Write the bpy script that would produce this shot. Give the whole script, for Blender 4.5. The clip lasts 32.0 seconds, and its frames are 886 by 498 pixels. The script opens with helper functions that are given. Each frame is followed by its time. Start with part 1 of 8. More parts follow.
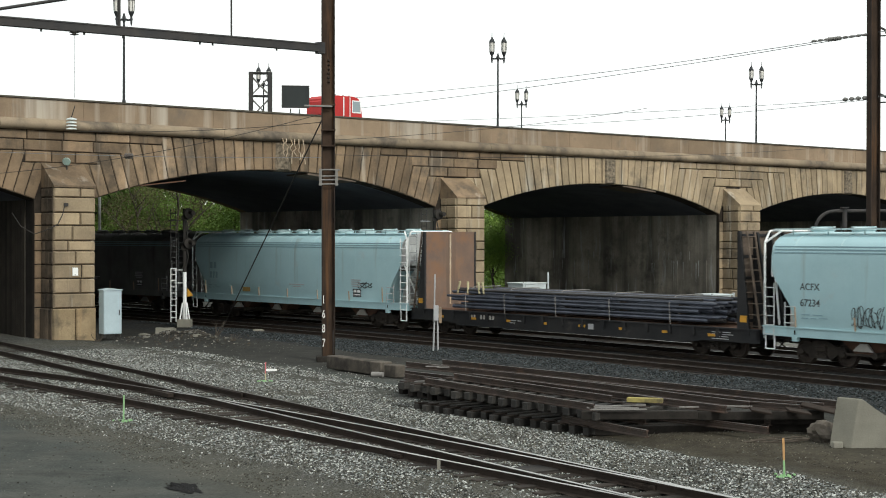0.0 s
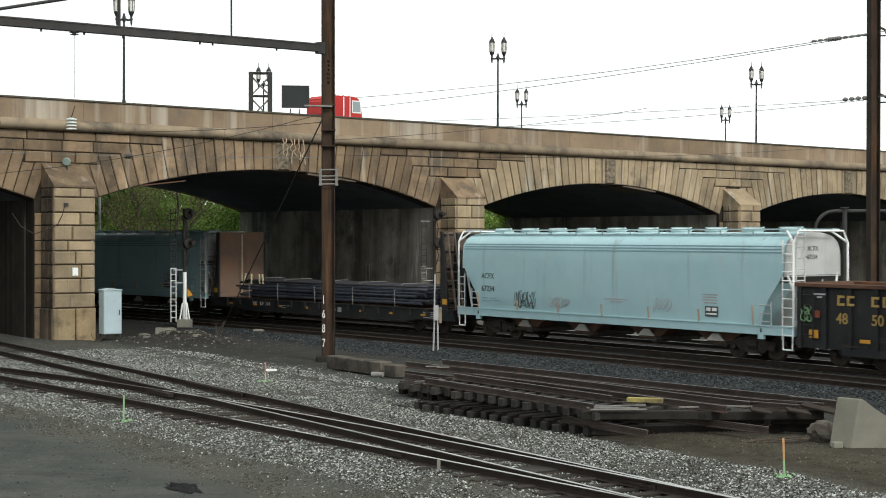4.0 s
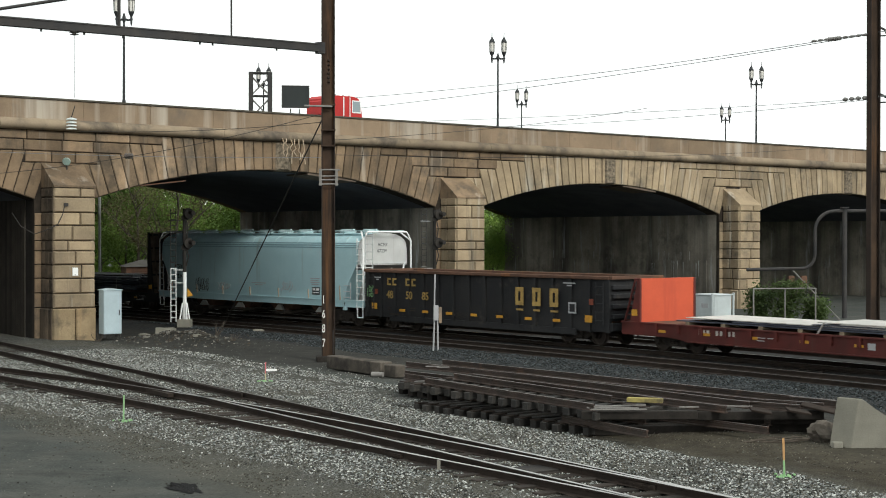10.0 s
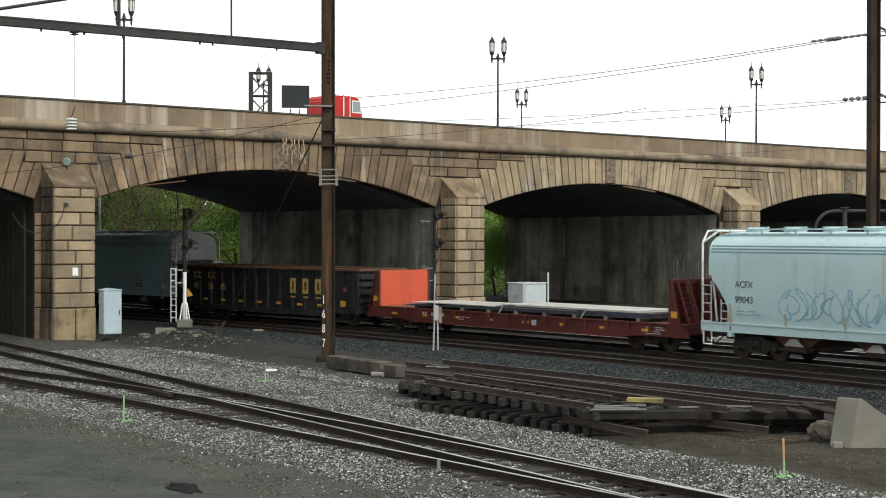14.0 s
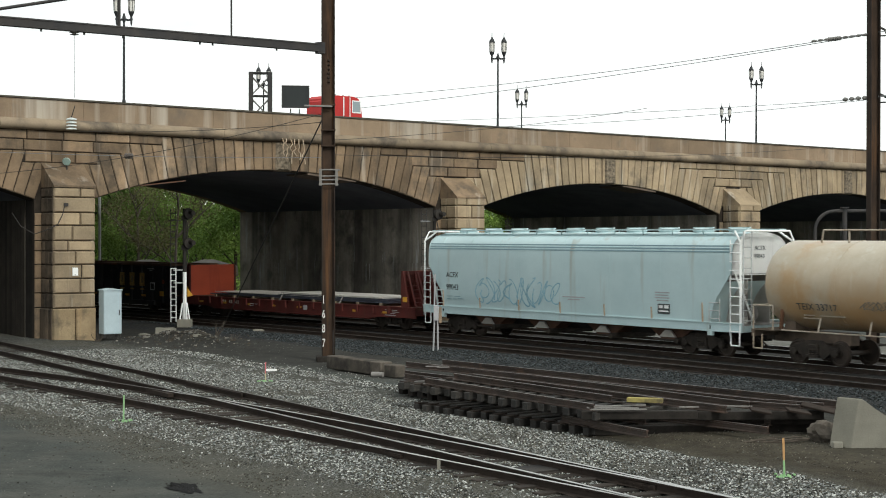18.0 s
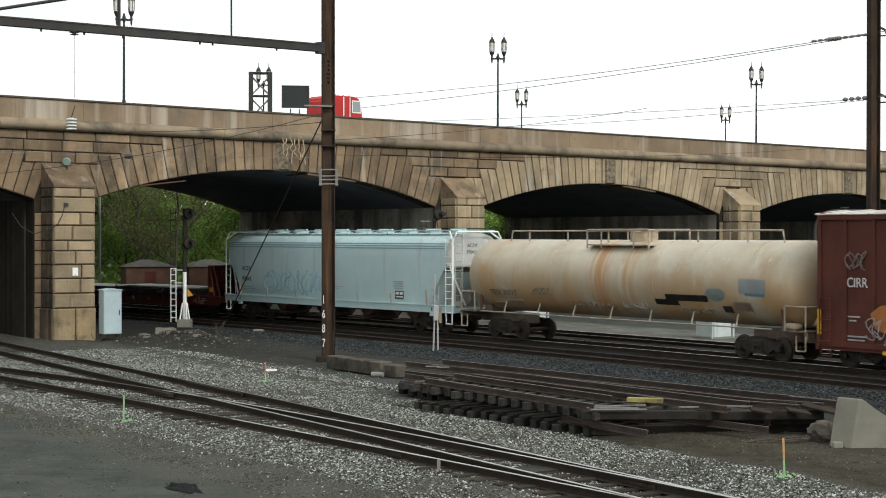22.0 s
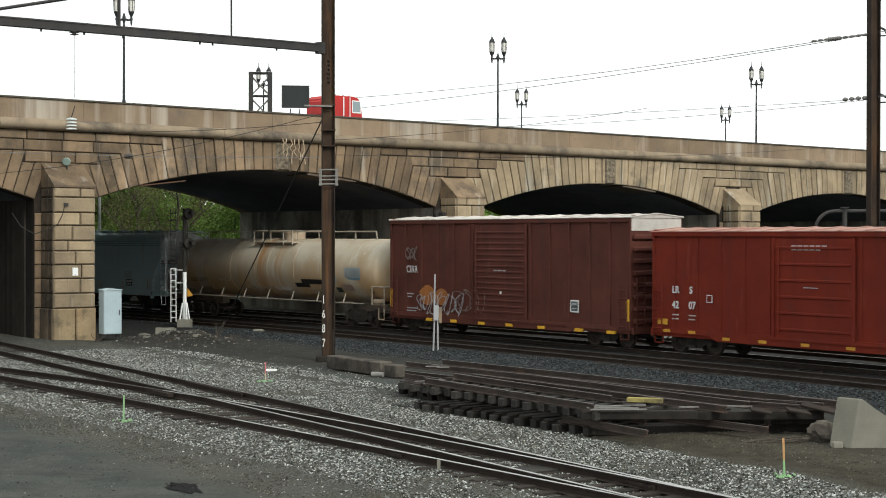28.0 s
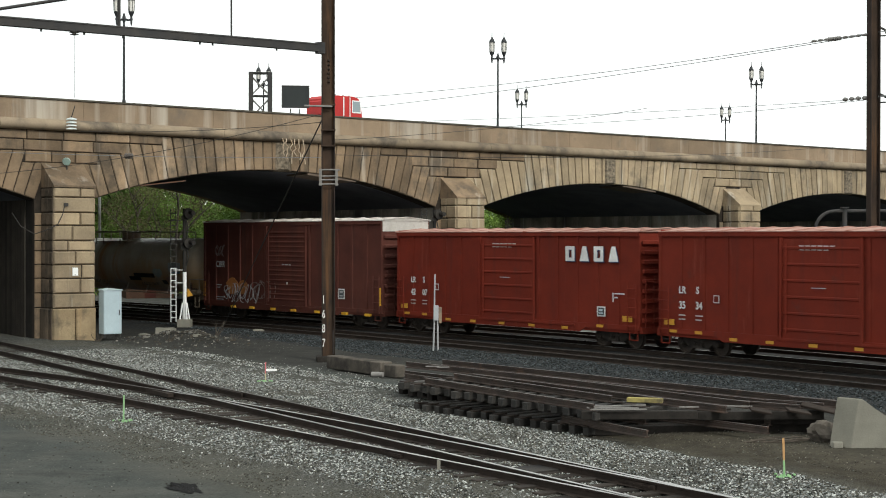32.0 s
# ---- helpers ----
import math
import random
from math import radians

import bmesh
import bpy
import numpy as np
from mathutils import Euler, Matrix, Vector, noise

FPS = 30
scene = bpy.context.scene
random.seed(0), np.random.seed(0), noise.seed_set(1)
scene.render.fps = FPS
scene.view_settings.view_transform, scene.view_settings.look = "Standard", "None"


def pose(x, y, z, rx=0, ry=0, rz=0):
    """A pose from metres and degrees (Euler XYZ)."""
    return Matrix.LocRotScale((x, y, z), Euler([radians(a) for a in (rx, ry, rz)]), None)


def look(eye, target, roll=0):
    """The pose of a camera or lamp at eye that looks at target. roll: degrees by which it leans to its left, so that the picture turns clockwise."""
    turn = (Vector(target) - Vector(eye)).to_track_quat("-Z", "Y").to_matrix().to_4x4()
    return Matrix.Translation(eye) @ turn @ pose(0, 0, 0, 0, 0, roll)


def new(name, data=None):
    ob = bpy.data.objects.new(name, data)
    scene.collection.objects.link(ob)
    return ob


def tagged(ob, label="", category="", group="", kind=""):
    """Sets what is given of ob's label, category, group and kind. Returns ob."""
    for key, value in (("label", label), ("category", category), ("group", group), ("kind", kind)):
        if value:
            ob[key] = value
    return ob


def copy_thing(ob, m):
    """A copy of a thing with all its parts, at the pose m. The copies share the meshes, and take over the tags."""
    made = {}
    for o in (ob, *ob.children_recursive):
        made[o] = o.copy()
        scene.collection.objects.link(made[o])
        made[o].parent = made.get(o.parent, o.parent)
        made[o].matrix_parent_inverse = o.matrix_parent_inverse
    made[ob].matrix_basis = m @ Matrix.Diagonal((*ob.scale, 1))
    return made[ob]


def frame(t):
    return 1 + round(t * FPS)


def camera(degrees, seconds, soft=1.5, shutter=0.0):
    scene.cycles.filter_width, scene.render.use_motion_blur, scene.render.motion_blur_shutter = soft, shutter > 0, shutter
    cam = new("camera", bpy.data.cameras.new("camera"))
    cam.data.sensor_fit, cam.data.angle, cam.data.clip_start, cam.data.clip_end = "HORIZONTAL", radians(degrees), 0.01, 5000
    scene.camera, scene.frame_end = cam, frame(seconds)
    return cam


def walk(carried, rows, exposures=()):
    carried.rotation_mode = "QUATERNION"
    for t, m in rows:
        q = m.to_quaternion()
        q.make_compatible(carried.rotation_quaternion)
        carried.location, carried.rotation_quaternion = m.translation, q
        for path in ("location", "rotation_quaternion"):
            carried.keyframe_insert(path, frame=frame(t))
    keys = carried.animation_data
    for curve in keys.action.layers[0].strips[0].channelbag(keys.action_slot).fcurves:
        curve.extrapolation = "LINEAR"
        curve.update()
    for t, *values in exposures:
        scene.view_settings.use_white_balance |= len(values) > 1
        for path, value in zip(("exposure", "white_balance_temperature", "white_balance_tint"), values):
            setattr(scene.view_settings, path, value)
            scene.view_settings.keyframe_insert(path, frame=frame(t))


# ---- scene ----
cam = camera(33.47, 32.0, soft=1.0, shutter=0.4)
EYE = (0.0, 0.0, 4.478)
VIEW = look(EYE, (0.0, 100.0, 4.478 - 0.961))
walk(cam, [(0.0, VIEW), (32.0, VIEW)], exposures=[(0.0, 0.10, 6300, 5.0), (16.0, 0.10, 6300, 5.0), (18.5, 0.02, 6300, 5.0), (23.0, 0.02, 6300, 5.0), (25.0, 0.12, 6300, 5.0), (32.0, 0.14, 6300, 5.0)])

# ---- light: a hazy bright sky with a veiled sun behind the viewer's right shoulder ----
SUN_EL, SUN_AZ = 33.0, 143.0      # azimuth clockwise from +y
world = bpy.data.worlds.new("sky")
scene.world = world
world.use_nodes = True
_n, _l = world.node_tree.nodes, world.node_tree.links
_n.clear()
_out = _n.new("ShaderNodeOutputWorld")
_bg = _n.new("ShaderNodeBackground")
_sky = _n.new("ShaderNodeTexSky")
_sky.sky_type = "NISHITA"
_sky.sun_disc = False
_sky.sun_elevation, _sky.sun_rotation = radians(SUN_EL), radians(SUN_AZ)
_sky.dust_density = 4.0
_tc = _n.new("ShaderNodeTexCoord")
_mp = _n.new("ShaderNodeMapping")
_mp.inputs["Scale"].default_value = (1.6, 1.6, 4.0)
_no = _n.new("ShaderNodeTexNoise")
_no.inputs["Scale"].default_value = 2.2
_no.inputs["Detail"].default_value = 6
_rp = _n.new("ShaderNodeValToRGB")
_rp.color_ramp.elements[0].position, _rp.color_ramp.elements[0].color = 0.30, (0.72, 0.72, 0.72, 1)
_rp.color_ramp.elements[1].position, _rp.color_ramp.elements[1].color = 0.52, (1, 1, 1, 1)
_mx = _n.new("ShaderNodeMix")
_mx.data_type = "RGBA"
_mx.inputs["B"].default_value = (12.6, 12.6, 12.3, 1)
_l.new(_tc.outputs["Generated"], _mp.inputs["Vector"])
_l.new(_mp.outputs["Vector"], _no.inputs["Vector"])
_l.new(_no.outputs["Fac"], _rp.inputs["Fac"])
_l.new(_rp.outputs["Color"], _mx.inputs["Factor"])
_l.new(_sky.outputs["Color"], _mx.inputs["A"])
_l.new(_mx.outputs["Result"], _bg.inputs["Color"])
_bg.inputs["Strength"].default_value = 0.09
_l.new(_bg.outputs["Background"], _out.inputs["Surface"])

sun = new("sun", bpy.data.lights.new("sun", "SUN"))
sun.data.energy, sun.data.angle, sun.data.color = 2.0, radians(12), (1.0, 0.95, 0.87)
_az, _el = radians(SUN_AZ), radians(SUN_EL)
sun.matrix_world = look((60 * math.sin(_az), 60 * math.cos(_az), 70 * math.tan(_el)), (0, 0, 0))


# ---- materials ----
def mat(name, a, b=None, scale=2.0, rough=0.8, metal=0.0, bump=0.25, grain=60.0, stain=None, streak=None, streak2=None, rnd=0.0, space="Object", big=0.18):
    """a, b: two colours mixed by noise; stain: (colour, amount, scale); streak: (colour, amount, scale across), running down; rnd: spread of brightness piece by piece."""
    m = bpy.data.materials.new(name)
    m.use_nodes = True
    n, l = m.node_tree.nodes, m.node_tree.links
    bs = n["Principled BSDF"]
    bs.inputs["Roughness"].default_value, bs.inputs["Metallic"].default_value = rough, metal
    if metal < 0.3:
        bs.inputs["Specular IOR Level"].default_value = 0.28
    if rough > 0.74 and metal < 0.3:
        bs.inputs["Specular IOR Level"].default_value = 0.12
    if space == "World":
        vec = n.new("ShaderNodeNewGeometry").outputs["Position"]
    else:
        vec = n.new("ShaderNodeTexCoord").outputs[space]

    def tex(s, detail=5.0, stretch=None, r=0.6):
        v = vec
        if stretch:
            mp = n.new("ShaderNodeMapping")
            mp.inputs["Scale"].default_value = stretch
            l.new(vec, mp.inputs["Vector"])
            v = mp.outputs["Vector"]
        t = n.new("ShaderNodeTexNoise")
        t.inputs["Scale"].default_value, t.inputs["Detail"].default_value, t.inputs["Roughness"].default_value = s, detail, r
        l.new(v, t.inputs["Vector"])
        return t.outputs["Fac"]

    def ramp(fac, lo, hi, c0=(0, 0, 0), c1=(1, 1, 1)):
        r = n.new("ShaderNodeValToRGB")
        r.color_ramp.elements[0].position, r.color_ramp.elements[1].position = lo, hi
        r.color_ramp.elements[0].color, r.color_ramp.elements[1].color = (*c0, 1), (*c1, 1)
        l.new(fac, r.inputs["Fac"])
        return r.outputs["Color"]

    def mix(fac, x, y, blend="MIX"):
        q = n.new("ShaderNodeMix")
        q.data_type, q.blend_type = "RGBA", blend
        for sock, val in (("Factor", fac), ("A", x), ("B", y)):
            if isinstance(val, (int, float)):
                q.inputs[sock].default_value = val
            elif isinstance(val, tuple):
                q.inputs[sock].default_value = (*val, 1)
            else:
                l.new(val, q.inputs[sock])
        return q.outputs["Result"]

    b = b or tuple(min(1, c * 0.78) for c in a)
    col = mix(ramp(tex(scale), 0.35, 0.65), a, b)
    if big:
        col = mix(1.0, col, ramp(tex(scale * 0.13, 3), 0.3, 0.7, (1 - big,) * 3, (1 + big,) * 3), "MULTIPLY")
    col = mix(1.0, col, ramp(tex(grain, 3), 0.2, 0.8, (0.86,) * 3, (1.12,) * 3), "MULTIPLY")
    if stain:
        c, amount, s = stain
        col = mix(ramp(tex(s, 6, None, 0.68), 0.62 - 0.3 * amount, 0.74 - 0.2 * amount, (0, 0, 0), (0.85, 0.85, 0.85)), col, c)
    if streak:
        c, amount, s = streak
        col = mix(ramp(tex(s, 5, (1, 1, 0.06), 0.6), 0.66 - 0.3 * amount, 0.8 - 0.2 * amount, (0, 0, 0), (0.8, 0.8, 0.8)), col, c)
    if streak2:
        c, amount, s = streak2
        col = mix(ramp(tex(s, 5, (1, 1, 0.10), 0.7), 0.66 - 0.3 * amount, 0.8 - 0.2 * amount, (0, 0, 0), (0.8, 0.8, 0.8)), col, c)
    if rnd:
        oi = n.new("ShaderNodeObjectInfo")
        col = mix(1.0, col, ramp(oi.outputs["Random"], 0, 1, (1 - rnd,) * 3, (1 + rnd, 1 + rnd * 0.9, 1 + rnd * 0.75)), "MULTIPLY")
    l.new(col, bs.inputs["Base Color"])
    if bump:
        bp = n.new("ShaderNodeBump")
        bp.inputs["Strength"].default_value, bp.inputs["Distance"].default_value = bump, 0.02
        l.new(tex(grain * 0.5, 6), bp.inputs["Height"])
        l.new(bp.outputs["Normal"], bs.inputs["Normal"])
    return m


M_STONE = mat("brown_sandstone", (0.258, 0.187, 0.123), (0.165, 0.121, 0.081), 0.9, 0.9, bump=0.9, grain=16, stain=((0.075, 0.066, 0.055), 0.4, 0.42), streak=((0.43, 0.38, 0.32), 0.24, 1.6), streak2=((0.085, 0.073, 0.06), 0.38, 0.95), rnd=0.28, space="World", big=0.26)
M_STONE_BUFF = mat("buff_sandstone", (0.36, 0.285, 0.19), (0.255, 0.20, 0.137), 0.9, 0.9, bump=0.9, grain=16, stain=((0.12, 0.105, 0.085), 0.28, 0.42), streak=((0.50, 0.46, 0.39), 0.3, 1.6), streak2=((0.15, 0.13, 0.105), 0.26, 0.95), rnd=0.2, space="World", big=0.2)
# Grime and the buttress's shaded left side, both mixed into the colour.
M_STONE_GRIMY_SHADE = mat("grimy_shade_sandstone", (0.15, 0.115, 0.082), (0.085, 0.068, 0.052), 0.8, 0.92, bump=0.9, grain=16, stain=((0.03, 0.027, 0.024), 0.42, 0.6), streak=((0.022, 0.02, 0.018), 0.5, 1.1), rnd=0.25, space="World", big=0.3)
M_STONE_PALE = mat("pale_sandstone", (0.37, 0.285, 0.175), (0.26, 0.195, 0.12), 1.0, 0.9, bump=0.8, grain=20, stain=((0.11, 0.09, 0.065), 0.34, 1.1), streak=((0.38, 0.25, 0.13), 0.3, 1.2), streak2=((0.10, 0.088, 0.07), 0.34, 0.9), rnd=0.12, space="World")
M_KEY = mat("vermiculated_stone", (0.25, 0.205, 0.15), (0.105, 0.088, 0.067), 7, 0.95, bump=1.0, grain=12, streak=((0.06, 0.052, 0.043), 0.4, 1.5), space="World")
M_OLDCONC = mat("grimy_old_concrete", (0.13, 0.112, 0.093), (0.07, 0.062, 0.052), 1.5, 0.95, bump=0.6, grain=20, stain=((0.035, 0.032, 0.029), 0.36, 1.2), streak=((0.04, 0.036, 0.032), 0.4, 2.0))
# Board brown taken down to the shade on the left pier.
M_BOARD = mat("shade_dark_boards", (0.042, 0.036, 0.03), (0.026, 0.023, 0.020), 1.0, 0.92, bump=0.5, grain=25, streak=((0.015, 0.013, 0.012), 0.4, 2.5), rnd=0.3)
M_JOINT = mat("old_mortar", (0.045, 0.036, 0.028), (0.028, 0.023, 0.019), 2, 0.95, stain=((0.19, 0.16, 0.125), 0.12, 0.6), space="World")
# Near-black masonry; on the left pier's edge it stands for shade.
M_NEARBLACK = mat("near_black_masonry", (0.026, 0.023, 0.02), (0.017, 0.015, 0.014), 1.5, 0.95, bump=0.4, grain=14, streak=((0.05, 0.045, 0.038), 0.3, 1.2), space="World")
M_PARAPET = mat("weathered_concrete", (0.29, 0.214, 0.146), (0.205, 0.153, 0.106), 0.5, 0.9, bump=0.45, grain=24, streak=((0.47, 0.42, 0.35), 0.42, 0.8), stain=((0.15, 0.125, 0.10), 0.25, 0.6), space="World")
M_CORNICE = mat("cornice_stone", (0.27, 0.215, 0.15), (0.19, 0.15, 0.11), 0.7, 0.9, bump=0.4, grain=30, stain=((0.075, 0.066, 0.056), 0.42, 0.35), space="World")
M_COPING = mat("dark_coping", (0.07, 0.062, 0.052), (0.10, 0.09, 0.07), 3, 0.9, space="World")
# Vault: one blue-grey tone, darker than the pier walls.
M_VAULT = mat("dark_concrete_vault", (0.080, 0.085, 0.102), (0.108, 0.113, 0.13), 0.6, 0.95, bump=0.3, grain=20, space="World")
M_PIERWALL = mat("stained_concrete_wall", (0.36, 0.325, 0.27), (0.21, 0.19, 0.16), 0.55, 0.92, bump=0.6, grain=9, streak=((0.055, 0.052, 0.048), 0.8, 0.6), stain=((0.085, 0.08, 0.072), 0.36, 0.4), streak2=((0.50, 0.53, 0.53), 0.27, 1.9), space="World", big=0.35)
M_ROAD = mat("bridge_deck_asphalt", (0.06, 0.06, 0.06), None, 2, 0.9, space="World")
M_RAIL = mat("rusty_rail_steel", (0.036, 0.027, 0.022), (0.024, 0.019, 0.016), 3, 0.8, 0.0, bump=0.2, space="World")
M_RAILTOP = mat("polished_rail_head", (0.55, 0.54, 0.52), (0.42, 0.41, 0.40), 2, 0.32, 1.0, bump=0.05, space="World")
M_RAILDULL = mat("dull_rail_head", (0.06, 0.05, 0.043), (0.04, 0.034, 0.03), 2, 0.55, 0.4, bump=0.1, space="World")
M_TIE = mat("creosoted_tie", (0.046, 0.039, 0.034), (0.026, 0.023, 0.021), 2.5, 0.9, bump=0.5, grain=30, rnd=0.25)
M_TIE_END = mat("weathered_tie", (0.026, 0.023, 0.021), (0.014, 0.013, 0.012), 4, 0.85, bump=0.5, grain=30, rnd=0.3)
M_POLE = mat("rusted_steel_pole", (0.074, 0.048, 0.033), (0.034, 0.025, 0.02), 0.8, 0.85, 0.1, bump=0.3, streak=((0.15, 0.075, 0.034), 0.42, 3), streak2=((0.02, 0.016, 0.015), 0.42, 4), space="World")
M_FLANGE = mat("dark_rusted_flange", (0.045, 0.033, 0.027), (0.028, 0.023, 0.02), 1.2, 0.85, 0.1, bump=0.3, streak=((0.10, 0.055, 0.03), 0.2, 3), space="World")
M_DARKSTEEL = mat("dark_painted_steel", (0.035, 0.035, 0.037), (0.055, 0.05, 0.047), 1.5, 0.7, 0.2, bump=0.1)
M_BLACK = mat("grimy_black_steel", (0.022, 0.021, 0.021), (0.04, 0.036, 0.032), 1.2, 0.75, 0.1, bump=0.2)
M_TRUCK = mat("truck_cast_steel", (0.035, 0.031, 0.028), (0.06, 0.05, 0.042), 3, 0.8, 0.2, bump=0.2)
M_WHEEL = mat("wheel_steel", (0.04, 0.032, 0.027), (0.06, 0.045, 0.036), 3, 0.7, 0.4, bump=0.1)
M_BLUE = mat("pale_blue_car_paint", (0.40, 0.575, 0.61), (0.36, 0.53, 0.57), 0.8, 0.5, 0, bump=0.05, streak=((0.27, 0.30, 0.29), 0.25, 1.8), stain=((0.40, 0.47, 0.48), 0.1, 0.7), big=0.08)
M_BLUE_PALE = mat("weathered_pale_blue_paint", (0.49, 0.62, 0.635), (0.44, 0.57, 0.59), 0.8, 0.55, 0, bump=0.05, streak=((0.34, 0.33, 0.29), 0.3, 1.8), big=0.08)
M_BLUE_LINE = mat("darker_blue_band", (0.25, 0.375, 0.42), (0.215, 0.33, 0.375), 1, 0.5, 0, bump=0.05)
M_WHITE = mat("off_white_paint", (0.86, 0.87, 0.86), (0.78, 0.79, 0.78), 1.5, 0.55, 0, bump=0.08, streak=((0.45, 0.43, 0.39), 0.15, 3))
M_GREYSHEET = mat("grey_slope_sheet", (0.25, 0.24, 0.225), (0.17, 0.16, 0.15), 1.5, 0.7, 0, bump=0.1)
M_GOND = mat("weathered_black_gondola_paint", (0.0155, 0.0165, 0.0185), (0.025, 0.0245, 0.025), 0.8, 0.7, 0, bump=0.2, streak=((0.045, 0.041, 0.038), 0.26, 2.0), stain=((0.06, 0.05, 0.045), 0.06, 1.2))
M_RUST = mat("brown_rust_steel", (0.15, 0.085, 0.058), (0.10, 0.06, 0.045), 1.2, 0.85, 0.1, bump=0.3, streak=((0.25, 0.11, 0.045), 0.3, 1.2))
M_ORANGE = mat("bright_vermilion_paint", (0.54, 0.092, 0.042), (0.46, 0.078, 0.036), 0.8, 0.55, 0, bump=0.08, streak=((0.40, 0.065, 0.035), 0.25, 2.0), big=0.08)
M_REDCAR = mat("dark_red_frame_paint", (0.105, 0.021, 0.017), (0.068, 0.017, 0.014), 1.2, 0.65, 0, bump=0.1, streak=((0.07, 0.035, 0.028), 0.3, 2))
M_BOXRED = mat("oxide_red_boxcar_paint", (0.178, 0.026, 0.014), (0.140, 0.022, 0.013), 0.9, 0.78, 0, bump=0.12, streak=((0.085, 0.022, 0.016), 0.36, 1.5), stain=((0.10, 0.028, 0.02), 0.1, 0.7), streak2=((0.21, 0.055, 0.035), 0.2, 2.5), big=0.14)
M_BOXBROWN = mat("faded_brown_boxcar_paint", (0.122, 0.042, 0.031), (0.088, 0.032, 0.025), 0.7, 0.76, 0, bump=0.15, streak=((0.055, 0.033, 0.028), 0.36, 1.5), streak2=((0.16, 0.07, 0.05), 0.2, 2.0), big=0.16)
M_BOXBROWN_WORN = mat("worn_grey_spray_on_brown", (0.22, 0.17, 0.155), (0.16, 0.11, 0.10), 4, 0.7, 0, bump=0.02)
M_ROOFPINK = mat("dusty_red_roof", (0.40, 0.25, 0.205), (0.29, 0.15, 0.12), 1.0, 0.8, 0, bump=0.2, stain=((0.20, 0.075, 0.05), 0.25, 0.8))
M_SHEDROOF = mat("weathered_shed_roof", (0.10, 0.095, 0.088), (0.065, 0.06, 0.055), 1.0, 0.8)
M_ROOFWHITE = mat("galvanised_roof", (0.60, 0.575, 0.54), (0.46, 0.42, 0.38), 1.2, 0.65, 0.1, bump=0.2, grain=18, stain=((0.20, 0.12, 0.09), 0.22, 0.9), streak=((0.30, 0.22, 0.18), 0.25, 2.0))
M_TANK = mat("stained_cream_tank_paint", (0.55, 0.50, 0.405), (0.44, 0.375, 0.28), 0.6, 0.34, 0, bump=0.05, streak=((0.36, 0.245, 0.135), 0.5, 0.9), stain=((0.40, 0.275, 0.15), 0.34, 0.45), streak2=((0.56, 0.56, 0.50), 0.3, 1.8), big=0.2)


def rust_below_dome(m):
    """Orange rust runs under the dome, and a tan stain that also paints the lower shell's shade."""
    n, l = m.node_tree.nodes, m.node_tree.links
    bs = n["Principled BSDF"]
    src = bs.inputs["Base Color"].links[0].from_socket
    pos = n.new("ShaderNodeTexCoord").outputs["Object"]
    sep = n.new("ShaderNodeSeparateXYZ")
    l.new(pos, sep.inputs[0])

    def band(sock, a, b):
        r = n.new("ShaderNodeMapRange")
        r.inputs["From Min"].default_value, r.inputs["From Max"].default_value = a, b
        l.new(sock, r.inputs["Value"])
        return r.outputs["Result"]

    def calc(op, a, b):
        q = n.new("ShaderNodeMath")
        q.operation = op
        for i, v in enumerate((a, b)):
            if isinstance(v, float):
                q.inputs[i].default_value = v
            else:
                l.new(v, q.inputs[i])
        return q.outputs[0]

    def runs(sx, sz, lo, hi):
        mp = n.new("ShaderNodeMapping")
        mp.inputs["Scale"].default_value = (sx, 0.2, sz)
        l.new(pos, mp.inputs["Vector"])
        t = n.new("ShaderNodeTexNoise")
        t.inputs["Scale"].default_value, t.inputs["Detail"].default_value = 1.0, 5
        l.new(mp.outputs["Vector"], t.inputs["Vector"])
        return band(t.outputs["Fac"], lo, hi)

    for fac, col in ((calc("MULTIPLY", band(sep.outputs["Z"], 3.6, 1.9), runs(0.9, 0.5, 0.30, 0.58)), (0.44, 0.27, 0.12)),
                     (calc("MULTIPLY", band(calc("ABSOLUTE", calc("SUBTRACT", sep.outputs["X"], 0.75), 0.0), 0.75, 0.1), runs(6.0, 0.35, 0.40, 0.58)), (0.40, 0.20, 0.075)),
                     (calc("MULTIPLY", band(calc("ABSOLUTE", calc("SUBTRACT", sep.outputs["X"], -0.9), 0.0), 0.5, 0.1), runs(7.0, 0.6, 0.48, 0.62)), (0.42, 0.26, 0.13))):
        q = n.new("ShaderNodeMix")
        q.data_type = "RGBA"
        l.new(calc("MULTIPLY", fac, 0.85), q.inputs["Factor"])
        l.new(src, q.inputs["A"])
        q.inputs["B"].default_value = (*col, 1)
        src = q.outputs["Result"]
    l.new(src, bs.inputs["Base Color"])


rust_below_dome(M_TANK)
M_SILLBROWN = mat("grimy_brown_sill", (0.17, 0.13, 0.10), (0.10, 0.08, 0.065), 2, 0.8, 0, bump=0.15)
M_HUT = mat("dull_white_hut_paint", (0.50, 0.55, 0.56), (0.43, 0.47, 0.48), 1.5, 0.55, 0, bump=0.05, streak=((0.40, 0.39, 0.36), 0.2, 2))
M_TAN = mat("tan_fittings_paint", (0.45, 0.38, 0.29), (0.36, 0.26, 0.17), 3, 0.7, 0, bump=0.1)
M_RAILCREAM = mat("dirty_cream_rail_paint", (0.42, 0.375, 0.31), (0.30, 0.24, 0.18), 3, 0.6, 0, bump=0.1)
M_YELLOW_CLEAN = mat("clean_yellow_reflector", (0.75, 0.42, 0.035), (0.64, 0.34, 0.03), 4, 0.5, 0, bump=0.03, big=0.05)
